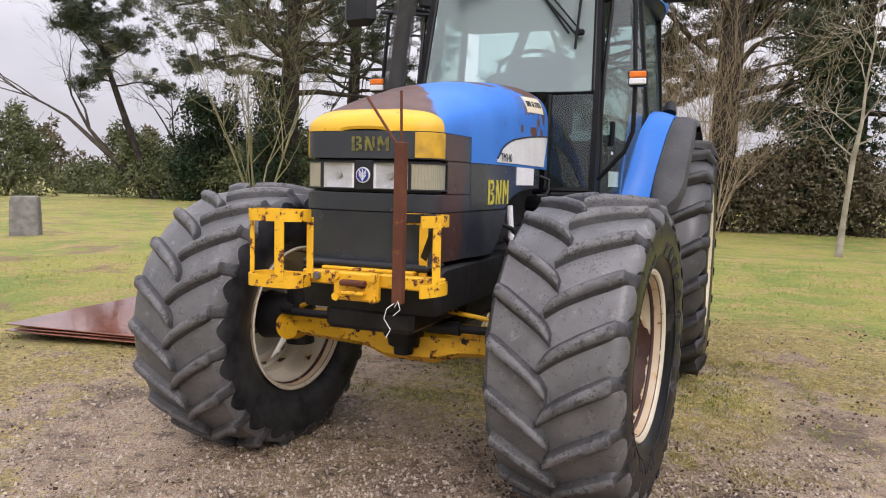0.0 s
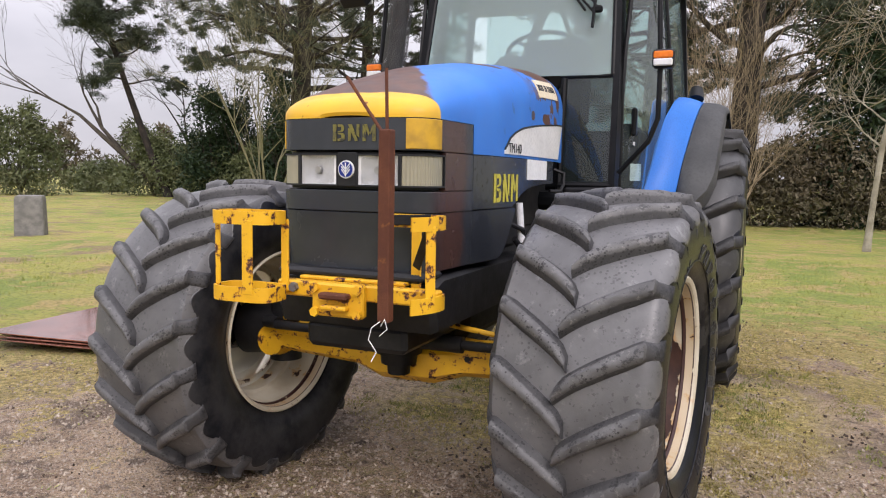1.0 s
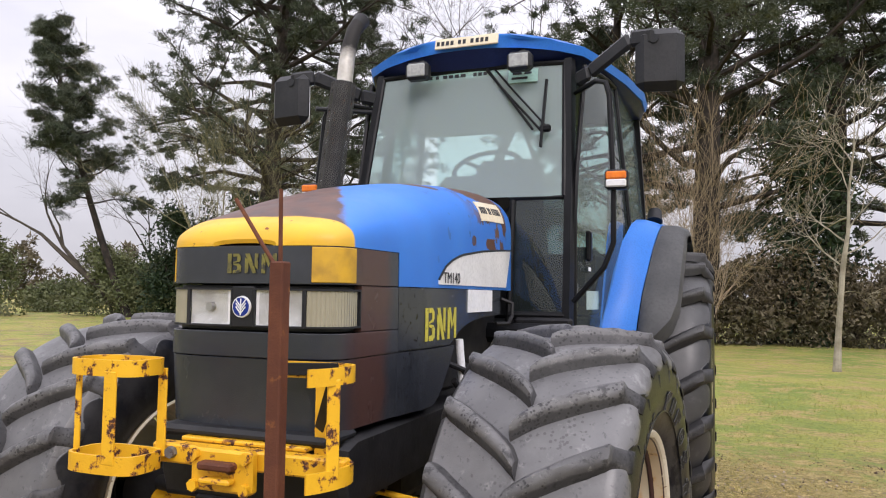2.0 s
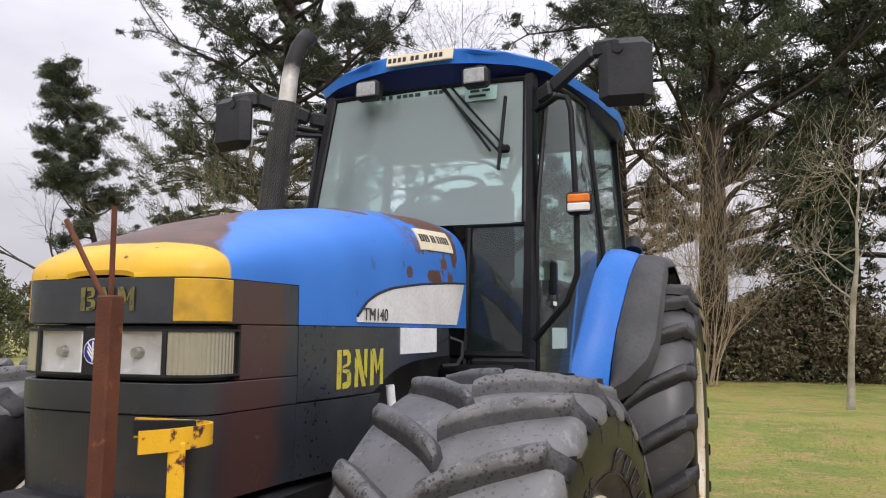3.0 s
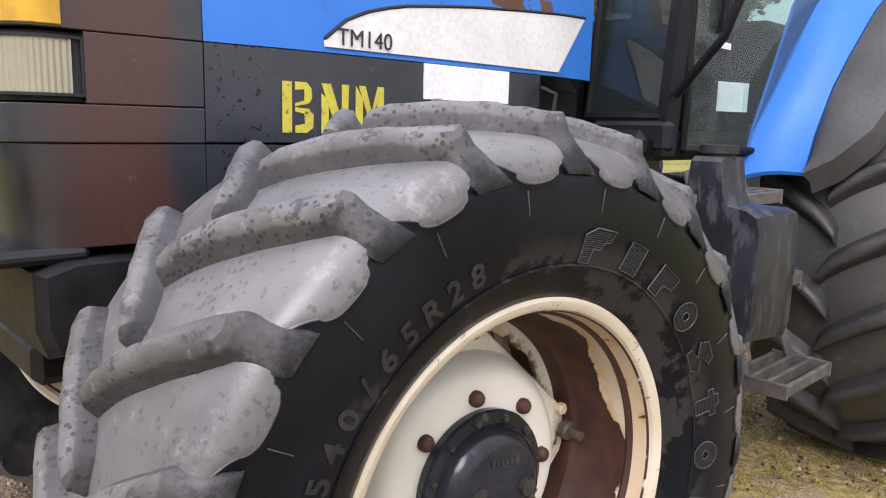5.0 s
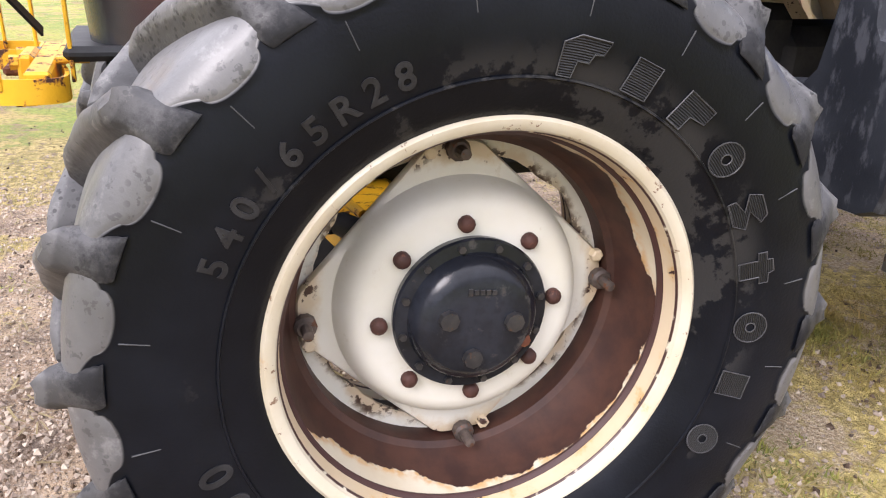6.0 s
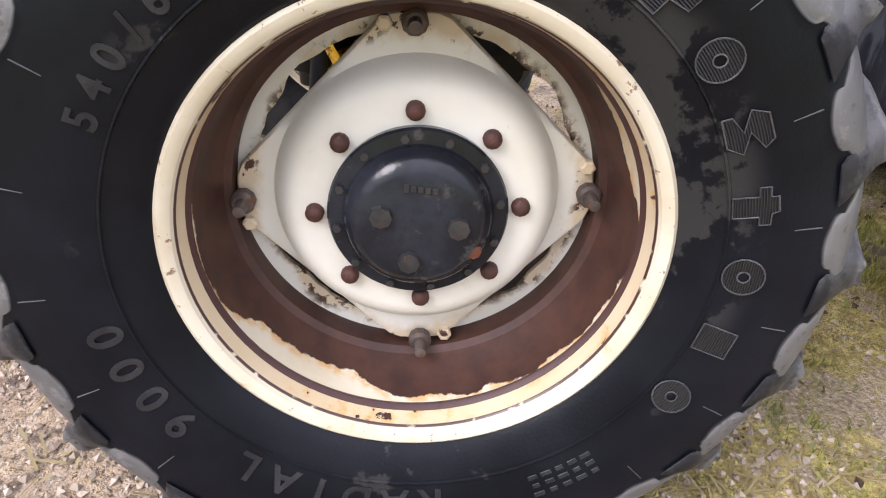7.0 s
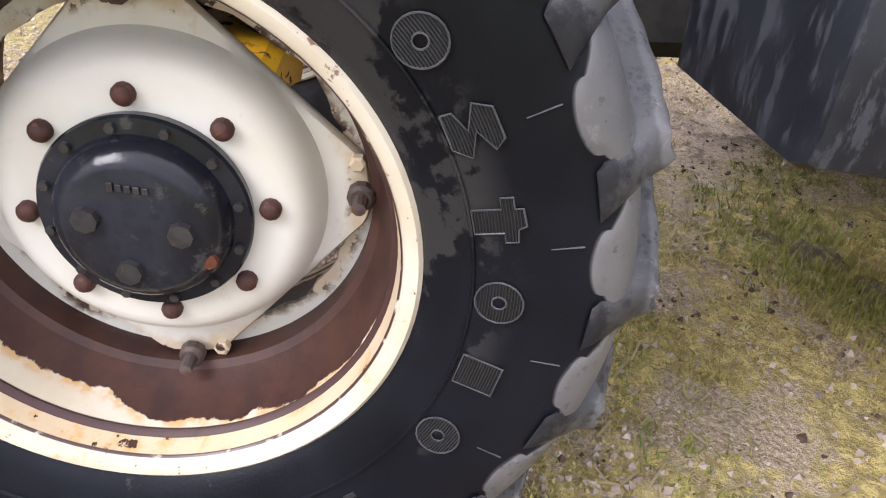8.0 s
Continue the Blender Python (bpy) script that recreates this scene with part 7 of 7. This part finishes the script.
# rusty steel sheets stacked on the grass
wet_rust = plain("wet_rust", (0.24, 0.085, 0.055), (0.12, 0.042, 0.028), 3, 0.09, 0.0, fine=40, bump=0.03, dirt=(0.28, 0.11, 0.065), dirt_at=0.60)
wet_rust.node_tree.nodes["Principled BSDF"].inputs["Specular IOR Level"].default_value = 1.0
for i, (dx, dy, turn) in enumerate(((0, 0, 0), (0.05, 0.04, 1.5), (-0.03, 0.02, -1.0))):
    sh = part("steel_sheet", Geo().box((0, 0, 0), (2.0, 2.1, 0.010), 0.002), wet_rust, None)
    sh.matrix_world = pose(-3.35 + dx, 2.15 + dy, 0.055 + 0.022 * i, 0, 0, 7 + turn)
    tagged(sh, "wet rusty steel sheet lying on bearers", "metal sheet", "stack of steel sheets")
for k, yy in enumerate((-0.7, 0.7)):
    b = part("timber_bearer", Geo().box((0, 0, 0), (1.7, 0.09, 0.06), 0.006), bark_grey, None)
    b.matrix_world = pose(-3.35 + 0.12 * -yy, 2.15 + yy, 0.02, 0, 0, 7)
    tagged(b, "weathered timber bearer under the steel sheets", "timber")

# a low clump of mossy soil under the tractor
def make_soil():
    k = Nodes("mossy_soil")
    col = k.mix(k.step(k.noise(16, 6, 0.7), 0.42, 0.6), (0.07, 0.052, 0.034), (0.20, 0.17, 0.06))
    k.set("Base Color", k.mix(k.math("MULTIPLY", k.step(k.noise(60, 4, 0.7), 0.55, 0.65), 0.6), col, (0.30, 0.25, 0.10)))
    k.set("Roughness", 0.9)
    k.bump(k.noise(45, 6, 0.7), 1.0, 0.02)
    return k.m


soil = make_soil()
for cx, cy, w, d, hgt in ((0.06, 1.74, 0.15, 0.11, 0.055), (0.24, 1.82, 0.11, 0.08, 0.04), (-0.08, 1.64, 0.09, 0.06, 0.035)):
    rows = []
    for q in np.linspace(0, 1, 9):
        row = []
        for a in np.linspace(0, 2 * math.pi, 33):
            e = 1 + 0.75 * noise.noise((math.cos(a) * 1.6 + cx, math.sin(a) * 1.6 + cy, 4.0))
            lump = 0.6 * noise.noise((q * math.cos(a) * 5 + cx, q * math.sin(a) * 5, 1.0)) if q > 0 else 0.0
            row.append((q * w * e * math.cos(a), q * d * e * math.sin(a), hgt * (1 - q ** 1.6) * (1 + lump) - 0.02 * q))
        rows.append(row)
    ob = part("soil_clump", Geo().grid(rows), soil, None, "", 1.2)
    ob.matrix_world = pose(cx, cy, ground_z(cx, cy) - 0.004, 0, 0, 25)
    tagged(ob, "low clump of dark mossy soil under the tractor", "soil")

# grass tufts, moss and stones near the tractor
def worn(x, y):
    d = 0.5 * math.hypot(x - 0.2, y - 0.6)
    return d + 1.6 * noise.noise((x * 0.9, y * 0.9, 0.4))


gv, gf, sv, sf = [], [], [], []
for _ in range(52000):
    a, r = 2 * math.pi * rng.random(), 0.3 + 11.0 * rng.random() ** 0.85
    x, y = 1.2 + r * math.cos(a), 0.6 + r * math.sin(a)
    if rng.random() > min(1.0, max(0.06, (worn(x, y) - 1.3) / 1.6)):
        continue
    z = ground_z(x, y) - 0.003
    for _b in range(3):
        far = min(1.0, max(0.25, (worn(x, y) - 1.2) / 2.5))
        t, hgt, w = 2 * math.pi * rng.random(), (0.012 + 0.055 * rng.random() ** 1.5) * far, 0.0022 + 0.0035 * rng.random()
        bx, by = x + rng.normal() * 0.02, y + rng.normal() * 0.02
        lx, ly = rng.normal() * 0.022, rng.normal() * 0.022
        o = len(gv)
        gv += [(bx - w * math.cos(t), by - w * math.sin(t), z), (bx + w * math.cos(t), by + w * math.sin(t), z), (bx + lx, by + ly, z + hgt)]
        gf.append((o, o + 1, o + 2))
g = Geo()
g.v, g.f = gv, gf
tagged(part("grass", g, grass_green, None, clean=False), "short winter grass blades and tufts", "grass", kind="stuff")
# low moss and weed tufts in the worn ground
mv, mf = [], []
for _ in range(52000):
    a, r = 2 * math.pi * rng.random(), 4.6 * rng.random() ** 0.7
    x, y = 1.3 + r * math.cos(a), 0.5 + r * math.sin(a)
    if y < 0.55 + 0.5 * noise.noise((x, y, 8.0)):
        continue
    if noise.noise((x * 1.7, y * 1.7, 5.0)) + 0.5 * noise.noise((x * 6, y * 6, 2.0)) < -0.06 + 0.22 * rng.random():
        continue
    z = ground_z(x, y)
    for _b in range(5):
        t, w = 2 * math.pi * rng.random(), 0.0018 + 0.0034 * rng.random()
        bx, by, hgt = x + rng.normal() * 0.018, y + rng.normal() * 0.018, 0.002 + 0.012 * rng.random()
        o = len(mv)
        mv += [(bx - w * math.cos(t), by - w * math.sin(t), z), (bx + w * math.cos(t), by + w * math.sin(t), z + 0.004), (bx + 1.6 * w * math.sin(t), by - 1.6 * w * math.cos(t), z + hgt)]
        mf.append((o, o + 1, o + 2))
g = Geo()
g.v, g.f = mv, mf
tagged(part("moss", g, foliage("moss_yellow", (0.20, 0.17, 0.05), (0.40, 0.34, 0.10), (0.42, 0.29, 0.13)), None, clean=False), "yellow-green moss and tiny weeds in mud", "moss", kind="stuff")
# small green and rusty weeds in drifts behind the front wheel, thickest round the soil clumps
wv, wf = [], []
for tuft in range(5200):
    if tuft < 500:
        x, y = 0.08 + 0.20 * rng.normal(), 1.74 + 0.13 * rng.normal()
    else:
        x, y = -0.9 + 2.9 * rng.random(), 0.85 + 2.4 * rng.random()
        if noise.noise((x * 2.6, y * 2.6, 7.0)) + 0.6 * noise.noise((x * 8, y * 8, 3.0)) < 0.02 + 0.2 * rng.random():
            continue
    z = ground_z(x, y) - 0.002
    for _b in range(7):
        t, w, hgt = 2 * math.pi * rng.random(), 0.002 + 0.003 * rng.random(), (0.008 + 0.026 * rng.random() ** 2) * (1.7 if tuft < 500 else 1.0)
        bx, by = x + rng.normal() * 0.014, y + rng.normal() * 0.014
        lx, ly = rng.normal() * 0.014, rng.normal() * 0.014
        o = len(wv)
        wv += [(bx - w * math.cos(t), by - w * math.sin(t), z), (bx + w * math.cos(t), by + w * math.sin(t), z), (bx + lx, by + ly, z + hgt)]
        wf.append((o, o + 1, o + 2))
g = Geo()
g.v, g.f = wv, wf
tagged(part("weeds", g, foliage("weed_green", (0.10, 0.13, 0.025), (0.30, 0.29, 0.07), (0.42, 0.22, 0.08)), None, clean=False), "small green and rusty weeds in worn ground", "weeds", kind="stuff")
octa = [(1, 0, 0), (-1, 0, 0), (0, 1, 0), (0, -1, 0), (0, 0, 1), (0, 0, -1)]
ofs = [(0, 2, 4), (2, 1, 4), (1, 3, 4), (3, 0, 4), (2, 0, 5), (1, 2, 5), (3, 1, 5), (0, 3, 5)]
for stone in range(74000):
    a, r = 2 * math.pi * rng.random(), (4.6 if stone < 48000 else 2.6) * rng.random() ** 0.65
    x, y = (1.1 if stone < 48000 else 0.0) + r * math.cos(a), (-0.1 if stone < 48000 else -0.7) + r * math.sin(a)
    if rng.random() < min(0.8, max(0.0, (worn(x, y) - 1.8) / 2.0)):
        continue
    if y > 0.9 and rng.random() < 0.72:
        continue
    s = 0.0028 + 0.0105 * rng.random() ** 3
    z = ground_z(x, y) + s * 0.2
    m = Euler(rng.random(3) * 6.28).to_matrix()
    o = len(sv)
    sc = s * (0.7 + 0.6 * rng.random(3))
    sv += [tuple(Vector((x, y, z)) + m @ Vector((p[0] * sc[0], p[1] * sc[1], p[2] * sc[2]))) for p in octa]
    sf += [tuple(i + o for i in q) for q in ofs]
g = Geo()
g.v, g.f = sv, sf
tagged(part("gravel", g, pebble, None, clean=False), "loose pale gravel trodden into the mud", "gravel", kind="stuff")
# dark crumbs of earth and leaf litter, thickest in drifts
dv, df = [], []
for _ in range(42000):
    a, r = 2 * math.pi * rng.random(), 5.6 * rng.random() ** 0.7
    x, y = 1.0 + r * math.cos(a), -0.2 + r * math.sin(a)
    drift = noise.noise((x * 1.3, y * 1.3, 3.0)) + 0.7 * noise.noise((x * 4.5, y * 4.5, 1.0))
    if drift < 0.12 + 0.35 * rng.random() and rng.random() < 0.93:
        continue
    e = 0.0035 + 0.011 * rng.random() ** 2.5
    z, m, o = ground_z(x, y) + e * 0.15, Euler(rng.random(3) * 6.28).to_matrix(), len(dv)
    sc = e * (0.6 + 0.8 * rng.random(3))
    dv += [tuple(Vector((x, y, z)) + m @ Vector((p[0] * sc[0], p[1] * sc[1], p[2] * sc[2] * 0.7))) for p in octa]
    df += [tuple(i + o for i in q) for q in ofs]
g = Geo()
g.v, g.f = dv, df
tagged(part("leaf_litter", g, foliage("litter_brown", (0.035, 0.024, 0.017), (0.085, 0.055, 0.035), (0.13, 0.08, 0.045)), None, clean=False), "dark crumbs of earth and leaf litter", "litter", kind="stuff")
tv, tf = [], []
for _ in range(30000):
    a, r = 2 * math.pi * rng.random(), 5.2 * rng.random() ** 0.7
    x, y = 0.6 + r * math.cos(a), 0.2 + r * math.sin(a)
    if rng.random() < 0.9 and noise.noise((x * 1.1, y * 1.1, 9.0)) + 0.6 * noise.noise((x * 4, y * 4, 6.0)) < 0.12:
        continue
    z, t, ln, w = ground_z(x, y) + 0.006, 2 * math.pi * rng.random(), 0.02 + 0.07 * rng.random(), 0.0016 + 0.0022 * rng.random()
    ux, uy = math.cos(t), math.sin(t)
    o = len(tv)
    tv += [(x - w * uy, y + w * ux, z), (x + w * uy, y - w * ux, z), (x + ux * ln + w * uy, y + uy * ln - w * ux, z + 0.008), (x + ux * ln - w * uy, y + uy * ln + w * ux, z + 0.008)]
    tf.append((o, o + 1, o + 2, o + 3))
g = Geo()
g.v, g.f = tv, tf
tagged(part("dry_stalks", g, straw, None, clean=False), "dry straw stalks lying on the mud", "straw", kind="stuff")
